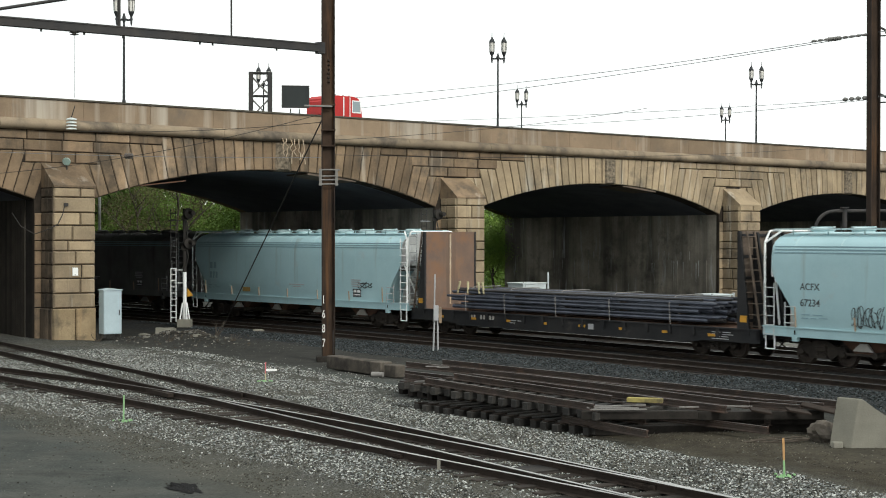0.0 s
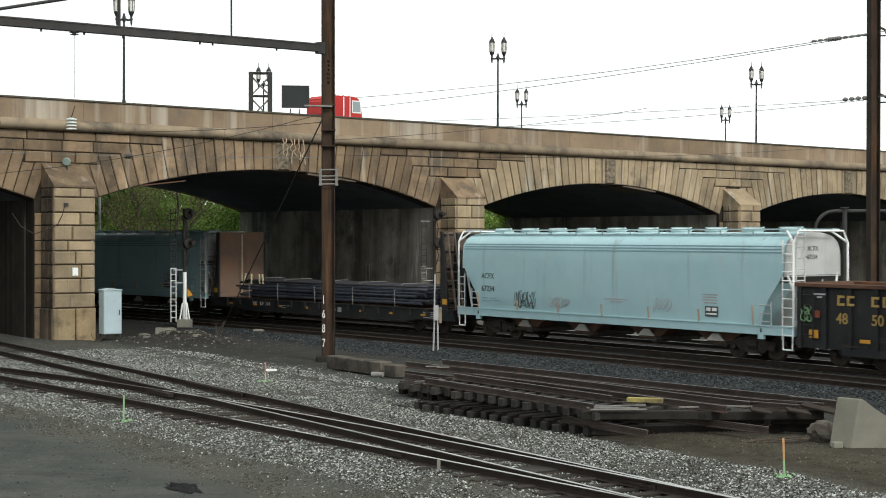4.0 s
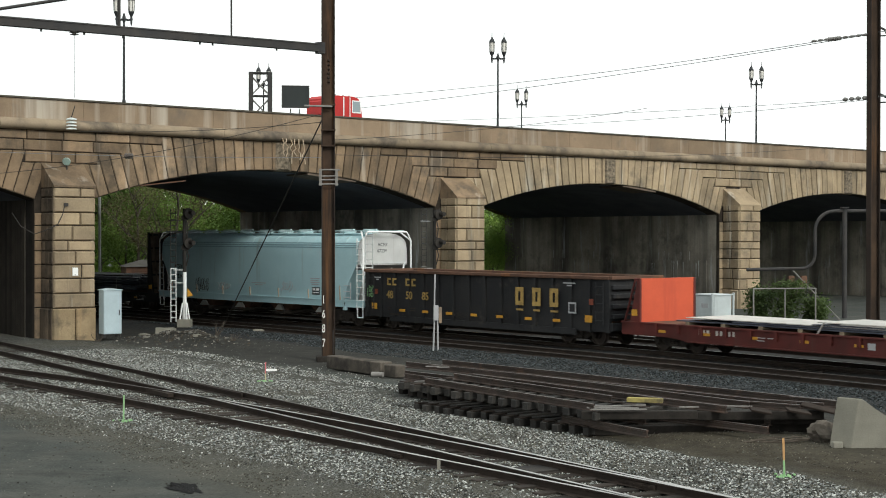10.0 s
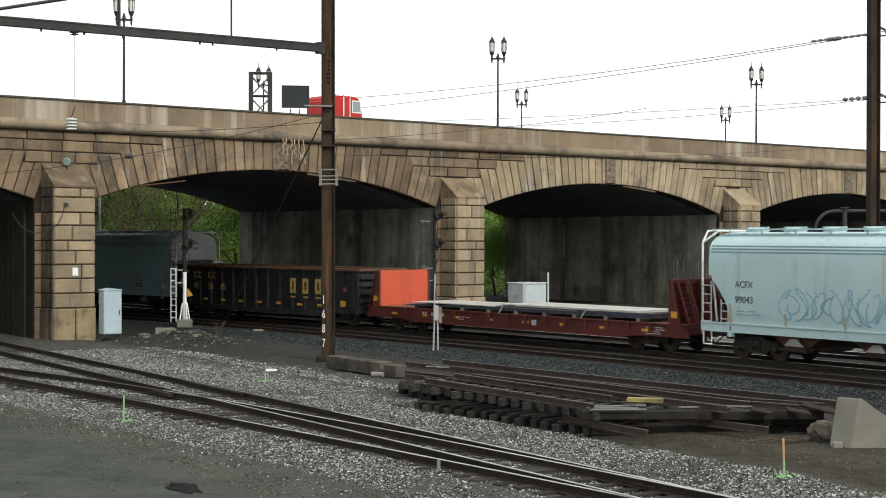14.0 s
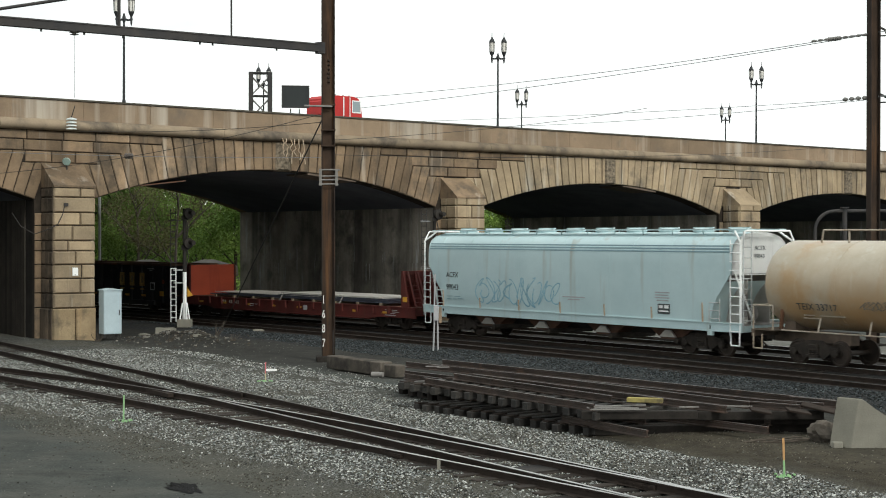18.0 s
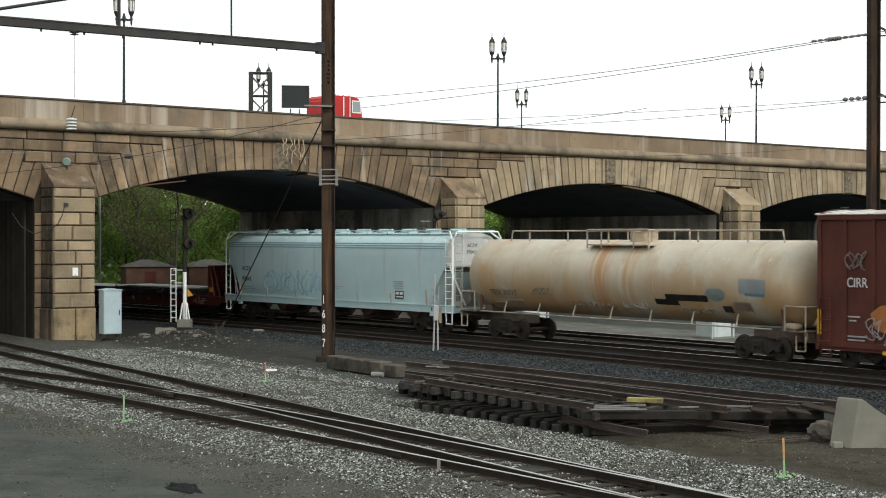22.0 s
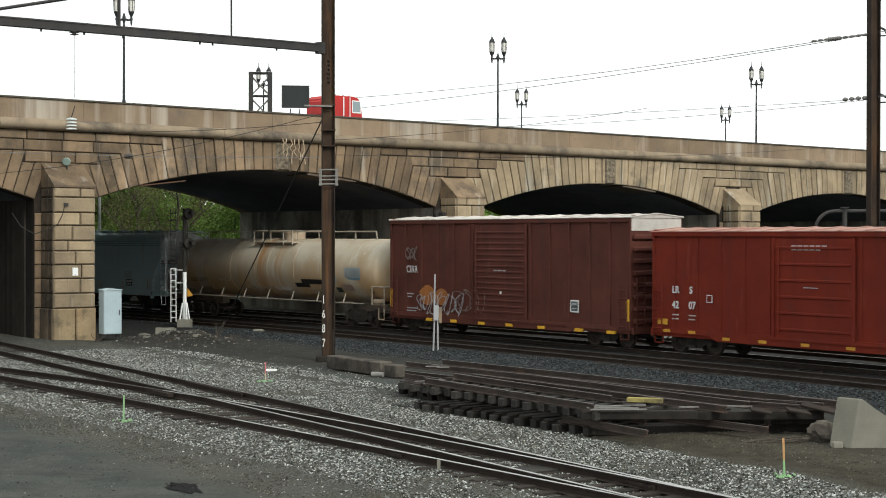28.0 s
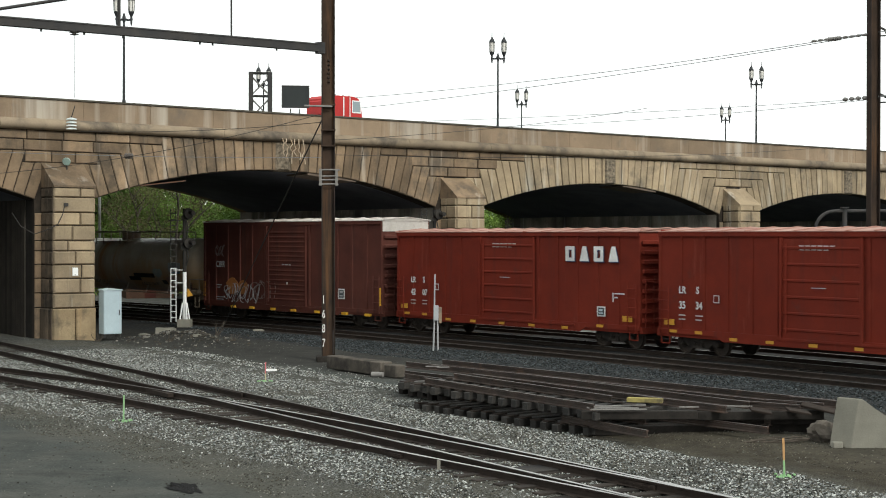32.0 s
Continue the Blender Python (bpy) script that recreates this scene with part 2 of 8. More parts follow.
M_DECAL = mat("faded_orange_decal", (0.26, 0.07, 0.04), (0.17, 0.05, 0.03), 6, 0.7, 0, bump=0.03)
M_YELLOW = mat("yellow_reflector", (0.60, 0.31, 0.035), (0.44, 0.22, 0.03), 4, 0.5, 0, bump=0.03, big=0.05)
M_YELLOWPAINT = mat("faded_yellow_lettering", (0.40, 0.27, 0.085), (0.26, 0.175, 0.06), 5, 0.7, 0, bump=0.03)
M_LETTER_W = mat("white_lettering", (0.75, 0.74, 0.72), (0.62, 0.61, 0.60), 5, 0.6, 0, bump=0.02)
M_LETTER_D = mat("dark_lettering", (0.05, 0.06, 0.065), (0.08, 0.09, 0.09), 5, 0.6, 0, bump=0.02)
M_SPRAY_BLUE = mat("blue_spray_paint", (0.20, 0.37, 0.46), (0.26, 0.43, 0.51), 5, 0.6, 0, bump=0.02)
M_SPRAY_PALE = mat("pale_blue_patch", (0.36, 0.43, 0.43), (0.44, 0.46, 0.42), 4, 0.6, 0, bump=0.02)
M_SILLPINK = mat("faded_pink_panel", (0.42, 0.31, 0.26), (0.36, 0.26, 0.21), 6, 0.7, 0, bump=0.05)
M_SPRAY_DARK = mat("faded_dark_spray", (0.16, 0.14, 0.11), (0.27, 0.22, 0.16), 3, 0.7, 0, bump=0.02)
M_SPRAY_NAVY = mat("navy_paint_edge", (0.03, 0.04, 0.09), None, 5, 0.7, 0, bump=0.02)
M_SPRAY_GREY = mat("silver_spray_paint", (0.42, 0.42, 0.43), (0.33, 0.33, 0.34), 5, 0.6, 0, bump=0.02)
M_SPRAY_ORANGE = mat("orange_spray_paint", (0.34, 0.13, 0.035), (0.26, 0.10, 0.03), 3, 0.6, 0, bump=0.02)
M_STEELPIPE = mat("blue_grey_steel_stock", (0.085, 0.095, 0.125), (0.05, 0.056, 0.075), 2, 0.5, 0.4, bump=0.1)
M_PLATE = mat("bare_steel_plate", (0.58, 0.555, 0.51), (0.44, 0.42, 0.39), 1.5, 0.45, 0.3, bump=0.1)
M_CONCRETE = mat("cast_concrete", (0.245, 0.235, 0.195), (0.18, 0.172, 0.145), 1.2, 0.9, bump=0.35, grain=40, stain=((0.20, 0.18, 0.155), 0.2, 1.5))
M_CABINET = mat("pale_grey_cabinet_paint", (0.47, 0.57, 0.61), (0.41, 0.50, 0.54), 1.5, 0.5, 0, bump=0.03)
M_IRON = mat("black_lamp_iron", (0.03, 0.032, 0.035), (0.045, 0.047, 0.05), 3, 0.6, 0.2, bump=0.05)
M_LAMPGLASS = mat("milky_lamp_glass", (0.75, 0.73, 0.68), (0.68, 0.65, 0.60), 3, 0.25, 0, bump=0)
M_CABRED = mat("fire_red_paint", (0.50, 0.032, 0.030), (0.40, 0.028, 0.026), 1, 0.45, 0, bump=0.02, big=0.1)
M_GLASS = mat("dark_window_glass", (0.30, 0.36, 0.38), (0.26, 0.31, 0.33), 1, 0.08, 0, bump=0)
M_WIRE = mat("overhead_wire", (0.25, 0.26, 0.27), None, 3, 0.6, 0.3, bump=0)
M_WIRE_DARK = mat("dark_cable", (0.04, 0.036, 0.033), None, 3, 0.7, 0, bump=0)
M_INSUL = mat("glazed_porcelain", (0.62, 0.66, 0.64), (0.45, 0.50, 0.49), 4, 0.25, 0, bump=0)
M_INSUL_BROWN = mat("brown_porcelain", (0.10, 0.085, 0.075), None, 4, 0.3, 0, bump=0)
M_GREEN = mat("fluorescent_green_paint", (0.20, 0.42, 0.17), (0.30, 0.45, 0.25), 8, 0.7, 0, bump=0)
M_PINK = mat("fluorescent_pink_paint", (0.55, 0.16, 0.17), None, 8, 0.7, 0, bump=0)
M_BULKFACE = mat("rubbed_rusty_bulkhead", (0.19, 0.125, 0.09), (0.14, 0.10, 0.082), 0.7, 0.8, 0, bump=0.15, stain=((0.22, 0.12, 0.07), 0.3, 0.5), streak=((0.10, 0.075, 0.06), 0.3, 2))
M_TIMBER = mat("grey_timber", (0.24, 0.20, 0.14), (0.16, 0.13, 0.09), 4, 0.85, 0, bump=0.2)
M_TIE_GREY = mat("weathered_tie_end", (0.040, 0.038, 0.036), (0.020, 0.019, 0.018), 6, 0.5, bump=0.8, grain=22, stain=((0.15, 0.14, 0.13), 0.10, 6.0), rnd=0.45)
M_RAILBROWN = mat("brown_loose_rail", (0.066, 0.047, 0.038), (0.036, 0.028, 0.024), 2, 0.42, 0.35, bump=0.2, space="World", stain=((0.11, 0.065, 0.045), 0.15, 1.5))
M_STAKE = mat("pale_stake_wood", (0.50, 0.45, 0.28), None, 8, 0.8, 0, bump=0.1)
M_ORANGESTAKE = mat("orange_stake_paint", (0.52, 0.30, 0.13), None, 8, 0.7, 0, bump=0)
M_PLANK = mat("yellow_timber", (0.34, 0.29, 0.10), (0.20, 0.165, 0.075), 3, 0.8, 0, bump=0.3, stain=((0.10, 0.085, 0.05), 0.3, 4.0))
M_LADDER = mat("grimy_white_ladder_paint", (0.50, 0.52, 0.52), (0.38, 0.39, 0.39), 3, 0.6, 0, bump=0.05)
M_LEAF = mat("spring_leaves", (0.30, 0.42, 0.095), (0.115, 0.21, 0.048), 0.28, 0.7, 0, bump=0, rnd=0.25, space="World", big=0.42)
M_LEAF_OLIVE = mat("olive_buds", (0.135, 0.13, 0.06), (0.09, 0.085, 0.045), 0.4, 0.75, 0, bump=0, rnd=0.3, space="World", big=0.3)
M_DARKHOP = mat("soot_grey_hopper_paint", (0.17, 0.17, 0.165), (0.12, 0.12, 0.115), 0.9, 0.65, 0, bump=0.1, streak=((0.04, 0.035, 0.03), 0.4, 1.8))
M_BRUSH = mat("dull_green_brush", (0.115, 0.165, 0.055), (0.055, 0.09, 0.03), 0.8, 0.7, 0, bump=0, rnd=0.25, space="World", big=0.3)
# Darkened leaf green for the hidden screen behind the bridge.
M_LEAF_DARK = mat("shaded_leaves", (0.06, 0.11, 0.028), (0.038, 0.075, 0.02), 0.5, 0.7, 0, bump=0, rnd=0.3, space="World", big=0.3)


def let_light_through(m, share):
    """Thin leaves pass part of the light."""
    n, l = m.node_tree.nodes, m.node_tree.links
    bs, out = n["Principled BSDF"], n["Material Output"]
    tl, mx = n.new("ShaderNodeBsdfTranslucent"), n.new("ShaderNodeMixShader")
    mx.inputs[0].default_value = share
    l.new(bs.inputs["Base Color"].links[0].from_socket, tl.inputs["Color"])
    l.new(bs.outputs[0], mx.inputs[1])
    l.new(tl.outputs[0], mx.inputs[2])
    l.new(mx.outputs[0], out.inputs["Surface"])


for m in (M_LEAF, M_LEAF_OLIVE, M_LEAF_DARK, M_BRUSH):
    let_light_through(m, 0.45)
M_BARK = mat("bark", (0.10, 0.085, 0.07), (0.06, 0.05, 0.04), 6, 0.9, bump=0.6)
M_SIGN = mat("dark_sign_board", (0.03, 0.036, 0.036), None, 1, 0.6, 0, bump=0)


# ---- mesh tools ----
def box(bm, x0, x1, y0, y1, z0, z1, m=None, bev=0.0):
    a = Matrix.Translation(((x0 + x1) / 2, (y0 + y1) / 2, (z0 + z1) / 2)) @ Matrix.Diagonal((abs(x1 - x0), abs(y1 - y0), abs(z1 - z0), 1))
    r = bmesh.ops.create_cube(bm, size=1, matrix=(m @ a) if m else a)
    if bev:
        es = list({e for v in r["verts"] for e in v.link_edges})
        bmesh.ops.bevel(bm, geom=es, offset=bev, segments=1, affect="EDGES", profile=0.5)


def tube(bm, p, q, r=0.02, seg=8, r2=None):
    p, q = Vector(p), Vector(q)
    d = q - p
    m = Matrix.Translation((p + q) / 2) @ d.to_track_quat("Z", "Y").to_matrix().to_4x4()
    bmesh.ops.create_cone(bm, cap_ends=True, segments=seg, radius1=r, radius2=r if r2 is None else r2, depth=d.length, matrix=m)


def path_tube(bm, pts, r=0.02, seg=6):
    for p, q in zip(pts, pts[1:]):
        tube(bm, p, q, r, seg)


def prism(bm, poly, y0, y1):
    """A polygon in x, z pushed from y0 to y1."""
    a = [bm.verts.new((x, y0, z)) for x, z in poly]
    b = [bm.verts.new((x, y1, z)) for x, z in poly]
    n = len(poly)
    bm.faces.new(a)
    bm.faces.new(b[::-1])
    for i in range(n):
        bm.faces.new((a[i], b[i], b[(i + 1) % n], a[(i + 1) % n]))


def lathe(bm, prof, seg=12, m=None):
    """Rings of (radius, height) turned about z."""
    rings = []
    for r, z in prof:
        ring = []
        for k in range(seg):
            v = Vector((r * math.cos(2 * math.pi * k / seg), r * math.sin(2 * math.pi * k / seg), z))
            ring.append(bm.verts.new(m @ v if m else v))
        rings.append(ring)
    for p, q in zip(rings, rings[1:]):
        for k in range(seg):
            bm.faces.new((p[k], p[(k + 1) % seg], q[(k + 1) % seg], q[k]))
    bm.faces.new(rings[0][::-1])
    bm.faces.new(rings[-1])


def mesh_of(name, bm, material, smooth=False):
    bmesh.ops.recalc_face_normals(bm, faces=bm.faces[:])
    me = bpy.data.meshes.new(name)
    bm.to_mesh(me)
    bm.free()
    me.materials.append(material)
    if smooth:
        me.shade_smooth()
        me.set_sharp_from_angle(angle=radians(35))
    return me


def part(name, bm, material, parent=None, label="", smooth=False, at=None):
    ob = new(name, mesh_of(name, bm, material, smooth))
    ob.parent = parent
    if at is not None:
        ob.matrix_basis = at
    if label:
        ob["label"] = label
    return ob


def made(fn, *a, **k):
    bm = bmesh.new()
    fn(bm, *a, **k)
    return bm


def boxes(*rows):
    bm = bmesh.new()
    for r in rows:
        box(bm, *r)
    return bm


def tubes(*rows):
    bm = bmesh.new()
    for r in rows:
        tube(bm, *r)
    return bm


def thing(name, label, category, group="", kind="", at=None):
    ob = tagged(new(name), label, category, group, kind)
    if at is not None:
        ob.matrix_basis = at
    return ob


def lettering(name, text, size, material, parent, at, label="", wide=1.0, bold=0.0):
    cu = bpy.data.curves.new(name, "FONT")
    cu.body, cu.size, cu.align_x, cu.extrude, cu.offset = text, size, "LEFT", 0.004, bold
    tmp = bpy.data.objects.new(name, cu)
    scene.collection.objects.link(tmp)
    me = bpy.data.meshes.new_from_object(tmp.evaluated_get(bpy.context.evaluated_depsgraph_get()))
    bpy.data.objects.remove(tmp)
    me.transform(Matrix.Diagonal((wide, 1, 1, 1)))
    me.materials.clear()
    me.materials.append(material)
    ob = new(name, me)
    ob.parent = parent
    ob.matrix_basis = at
    if label:
        ob["label"] = label
    return ob


# the train's track: a wide curve; s runs the way the train goes
S_HEAD, S_CURVE, S_START = 0.698, 0.0028265, (0.0, 68.34)
_G = np.linspace(-260, 260, 5201)
_H = S_HEAD + S_CURVE * np.clip(_G, -90, 140)
_DX, _DY = -np.sin(_H), np.cos(_H)
_PX = np.concatenate([[0], np.cumsum((_DX[1:] + _DX[:-1]) * 0.05)])
_PY = np.concatenate([[0], np.cumsum((_DY[1:] + _DY[:-1]) * 0.05)])
_PX += S_START[0] - np.interp(0, _G, _PX)
_PY += S_START[1] - np.interp(0, _G, _PY)


def on_track(s, lat=0.0):
    """The place at s along the track, lat metres towards the viewer's side, and the heading."""
    h = float(np.interp(s, _G, _H))
    return (float(np.interp(s, _G, _PX)) - lat * math.cos(h), float(np.interp(s, _G, _PY)) - lat * math.sin(h), h)

# ---- ground ----
RAD = 1 / S_CURVE
CENTRE = (S_START[0] - RAD * math.cos(S_HEAD), S_START[1] - RAD * math.sin(S_HEAD))
YARD_P, YARD_N = (2.49, 30.0), (0.842, 0.540)     # the yard turnout's straight rail


def ground_material():
    m = bpy.data.materials.new("yard_ground")
    m.use_nodes = True
    n, l = m.node_tree.nodes, m.node_tree.links
    bs = n["Principled BSDF"]
    bs.inputs["Roughness"].default_value = 0.95
    bs.inputs["Specular IOR Level"].default_value = 0.1
    pos = n.new("ShaderNodeNewGeometry").outputs["Position"]

    def math_(op, a, b=0.0, c=None):
        q = n.new("ShaderNodeMath")
        q.operation = op
        for i, v in enumerate((a, b) if c is None else (a, b, c)):
            if isinstance(v, (int, float)):
                q.inputs[i].default_value = v
            else:
                l.new(v, q.inputs[i])
        return q.outputs[0]

    def noise_(s, d=5.0, r=0.6, stretch=None):
        v = pos
        if stretch:
            mp = n.new("ShaderNodeMapping")
            mp.inputs["Scale"].default_value = stretch
            l.new(pos, mp.inputs["Vector"])
            v = mp.outputs["Vector"]
        t = n.new("ShaderNodeTexNoise")
        t.inputs["Scale"].default_value, t.inputs["Detail"].default_value, t.inputs["Roughness"].default_value = s, d, r
        l.new(v, t.inputs["Vector"])
        return t.outputs["Fac"]

    def ramp(f, lo, hi, c0=(0, 0, 0), c1=(1, 1, 1)):
        r = n.new("ShaderNodeValToRGB")
        r.color_ramp.elements[0].position, r.color_ramp.elements[1].position = lo, hi
        r.color_ramp.elements[0].color, r.color_ramp.elements[1].color = (*c0, 1), (*c1, 1)
        l.new(f, r.inputs["Fac"])
        return r.outputs["Color"]

    def mix(f, a, b, blend="MIX"):
        q = n.new("ShaderNodeMix")
        q.data_type, q.blend_type = "RGBA", blend
        for s, v in (("Factor", f), ("A", a), ("B", b)):
            if isinstance(v, (int, float)):
                q.inputs[s].default_value = v
            elif isinstance(v, tuple):
                q.inputs[s].default_value = (*v, 1)
            else:
                l.new(v, q.inputs[s])
        return q.outputs["Result"]

    def cells(scale):
        v = n.new("ShaderNodeTexVoronoi")
        v.inputs["Scale"].default_value = scale
        l.new(pos, v.inputs["Vector"])
        return v

    def span(d, lo, hi, soft, wob):
        """1 between lo and hi, with ragged edges."""
        w = math_("MULTIPLY_ADD", noise_(0.5, 6, 0.7), wob * 2, -wob)
        d = math_("ADD", d, w)
        up = n.new("ShaderNodeMapRange")
        dn = n.new("ShaderNodeMapRange")
        for q, a, b in ((up, lo - soft, lo + soft), (dn, hi + soft, hi - soft)):
            l.new(d, q.inputs["Value"])
            q.inputs["From Min"].default_value, q.inputs["From Max"].default_value = a, b
        return math_("MULTIPLY", up.outputs["Result"], dn.outputs["Result"])

    sep = n.new("ShaderNodeSeparateXYZ")
    l.new(pos, sep.inputs[0])
    x, y = sep.outputs["X"], sep.outputs["Y"]
    d_yard = math_("ADD", math_("MULTIPLY", math_("SUBTRACT", x, YARD_P[0]), YARD_N[0]), math_("MULTIPLY", math_("SUBTRACT", y, YARD_P[1]), YARD_N[1]))
    dx, dy = math_("SUBTRACT", x, CENTRE[0]), math_("SUBTRACT", y, CENTRE[1])
    lat = math_("SUBTRACT", RAD, math_("SQRT", math_("ADD", math_("MULTIPLY", dx, dx), math_("MULTIPLY", dy, dy))))
    # packed cinder dirt with dry pale scuffs
    dirt = mix(ramp(noise_(0.9, 7, 0.7), 0.35, 0.68), (0.032, 0.036, 0.033), (0.066, 0.070, 0.063))
    dirt = mix(ramp(noise_(0.16, 4), 0.42, 0.6), dirt, (0.050, 0.055, 0.051))
    dirt = mix(1.0, dirt, ramp(noise_(22, 4), 0.25, 0.75, (0.55,) * 3, (1.5,) * 3), "MULTIPLY")
    dirt = mix(ramp(noise_(0.33, 6, 0.7), 0.46, 0.66), dirt, mix(0.55, dirt, (0.088, 0.085, 0.074)))
    dirt = mix(ramp(noise_(0.7, 5, 0.7, (0.35, 1.6, 1)), 0.5, 0.7), dirt, mix(0.6, dirt, (0.028, 0.03, 0.028)))
    cinder = mix(ramp(noise_(1.6, 6, 0.7), 0.35, 0.65), (0.020, 0.020, 0.018), (0.040, 0.038, 0.034))
    cinder = mix(1.0, cinder, ramp(noise_(20, 4), 0.25, 0.75, (0.6,) * 3, (1.45,) * 3), "MULTIPLY")
    dirt = mix(math_("MULTIPLY", span(lat, 4.0, 14.0, 1.0, 1.0), 0.85), dirt, cinder)
    c = cells(30)
    stone = ramp(c.outputs["Color"], 0.1, 0.9, (0.012, 0.013, 0.012), (0.26, 0.265, 0.25))
    stone = mix(ramp(c.outputs["Distance"], 0.30, 0.75), stone, (0.022, 0.022, 0.02))
    stone = mix(ramp(noise_(0.28, 6, 0.7), 0.40, 0.62), stone, mix(0.6, stone, (0.085, 0.078, 0.058)))
    stone = mix(ramp(noise_(0.8, 5, 0.7), 0.52, 0.72), stone, mix(0.7, stone, (0.05, 0.048, 0.042)))
    c2 = cells(11)
    dark = ramp(c2.outputs["Color"], 0.0, 1.0, (0.009, 0.011, 0.012), (0.056, 0.062, 0.066))
    dark = mix(ramp(c2.outputs["Distance"], 0.3, 0.75), dark, (0.02, 0.02, 0.02))
    dark = mix(ramp(noise_(0.35, 5), 0.5, 0.7), dark, mix(0.5, dark, (0.06, 0.052, 0.043)))
    # pale concrete apron beyond the tracks
    pale = mix(ramp(noise_(1.0, 6), 0.35, 0.65), (0.15, 0.15, 0.135), (0.085, 0.085, 0.075))
    pale = mix(1.0, pale, ramp(noise_(14, 5), 0.25, 0.75, (0.6,) * 3, (1.4,) * 3), "MULTIPLY")
    dirt = mix(math_("MULTIPLY", span(d_yard, -7.2, -4.2, 0.7, 1.4), 0.6), dirt, mix(ramp(noise_(14, 5), 0.3, 0.7), (0.044, 0.042, 0.034), (0.098, 0.092, 0.074)))
    near = n.new("ShaderNodeMapRange")
    near.inputs["From Min"].default_value, near.inputs["From Max"].default_value = 40.0, 34.0
    l.new(y, near.inputs["Value"])
    brown = mix(ramp(noise_(3.0, 6, 0.7), 0.3, 0.7), (0.030, 0.026, 0.019), (0.068, 0.060, 0.043))
    dirt = mix(math_("MULTIPLY", math_("MULTIPLY", span(d_yard, 1.8, 10.0, 1.2, 1.5), near.outputs["Result"]), 0.8), dirt, brown)
    col = mix(span(d_yard, -5.2, 4.3, 0.9, 1.7), dirt, stone)
    col = mix(math_("MULTIPLY", span(d_yard, 3.0, 6.0, 0.6, 1.2), near.outputs["Result"]), col, brown)
    col = mix(span(lat, 2.0, 7.7, 0.5, 0.7), col, dark)
    oily = mix(ramp(noise_(2.0, 5), 0.4, 0.65), (0.022, 0.021, 0.02), (0.05, 0.046, 0.042))
    col = mix(span(lat, -5.6, 2.6, 0.3, 0.3), col, mix(0.35, dark, oily))
    col = mix(span(lat, -11.5, -6.2, 0.4, 0.5), col, pale)
    l.new(col, bs.inputs["Base Color"])
    rough_h = mix(span(d_yard, -5.4, 4.6, 0.5, 1.5), math_("MULTIPLY", noise_(9, 6), 0.25), c.outputs["Distance"])
    bp = n.new("ShaderNodeBump")
    bp.inputs["Strength"].default_value, bp.inputs["Distance"].default_value = 0.7, 0.06
    bp.invert = True
    l.new(rough_h, bp.inputs["Height"])
    l.new(bp.outputs["Normal"], bs.inputs["Normal"])
    return m


M_GROUND = ground_material()
GROUND_Z = -0.17


def ground_height(x, y):
    lat = RAD - math.hypot(x - CENTRE[0], y - CENTRE[1])
    d = (x - YARD_P[0]) * YARD_N[0] + (y - YARD_P[1]) * YARD_N[1]
    z = GROUND_Z + 0.05 * noise.noise((x * 0.25, y * 0.25, 0)) + 0.03 * noise.noise((x * 1.1, y * 1.1, 4))
    if 5.9 < lat < 14 and d > 3:
        z -= 0.12 * min(1, (lat - 5.9) / 1.5)
    if abs(d + 0.9) > 2.6 and d < 4:
        z -= 0.05 * min(1, (abs(d + 0.9) - 2.6) / 1.5)
    # low spoil heap by the signal
    q = ((x + 11.6) * 0.8 + (y - 66.6) * 0.6) ** 2 / 1.4 + ((y - 66.6) * 0.8 - (x + 11.6) * 0.6) ** 2 / 6.0
    if q < 5:
        z += (0.42 + 0.25 * noise.noise((x * 0.9, y * 0.9, 8))) * math.exp(-q)
    return z


def build_ground():
    xs = [-2500, -700, -250, -120, -70] + list(np.arange(-45, 46, 0.75)) + [70, 120, 250, 700, 2500]
    ys = [-900, -200, -40, 5] + list(np.arange(14, 112, 0.75)) + [125, 150, 200, 300, 500, 1000, 2500]
    vs = [(x, y, ground_height(x, y)) for y in ys for x in xs]
    w = len(xs)
    fs = [(j * w + i, j * w + i + 1, (j + 1) * w + i + 1, (j + 1) * w + i) for j in range(len(ys) - 1) for i in range(w - 1)]
    me = bpy.data.meshes.new("ground")
    me.from_pydata(vs, [], fs)
    me.materials.append(M_GROUND)
    me.shade_smooth()
    return tagged(new("ground", me), "grey rail yard ground of gravel, cinders and ballast", "ground", kind="structure")


ground = build_ground()


# ---- tracks ----
def sweep(pts, profile, material, name, parent, label=""):
    """A closed profile (across, up) drawn along points (x, y, z)."""
    vs, fs, n = [], [], len(profile)
    for i, p in enumerate(pts):
        a, b = Vector(pts[max(0, i - 1)]), Vector(pts[min(len(pts) - 1, i + 1)])
        d = (b - a).normalized()
        side = Vector((-d.y, d.x, 0)).normalized()
        vs += [tuple(Vector(p) + side * u + Vector((0, 0, w))) for u, w in profile]
    for i in range(len(pts) - 1):
        for k in range(n):
            fs.append((i * n + k, i * n + (k + 1) % n, (i + 1) * n + (k + 1) % n, (i + 1) * n + k))
    fs += [tuple(range(n))[::-1], tuple((len(pts) - 1) * n + k for k in range(n))]
    me = bpy.data.meshes.new(name)
    me.from_pydata(vs, [], fs)
    me.materials.append(material)
    ob = new(name, me)
    ob.parent = parent
    if label:
        ob["label"] = label
    return ob


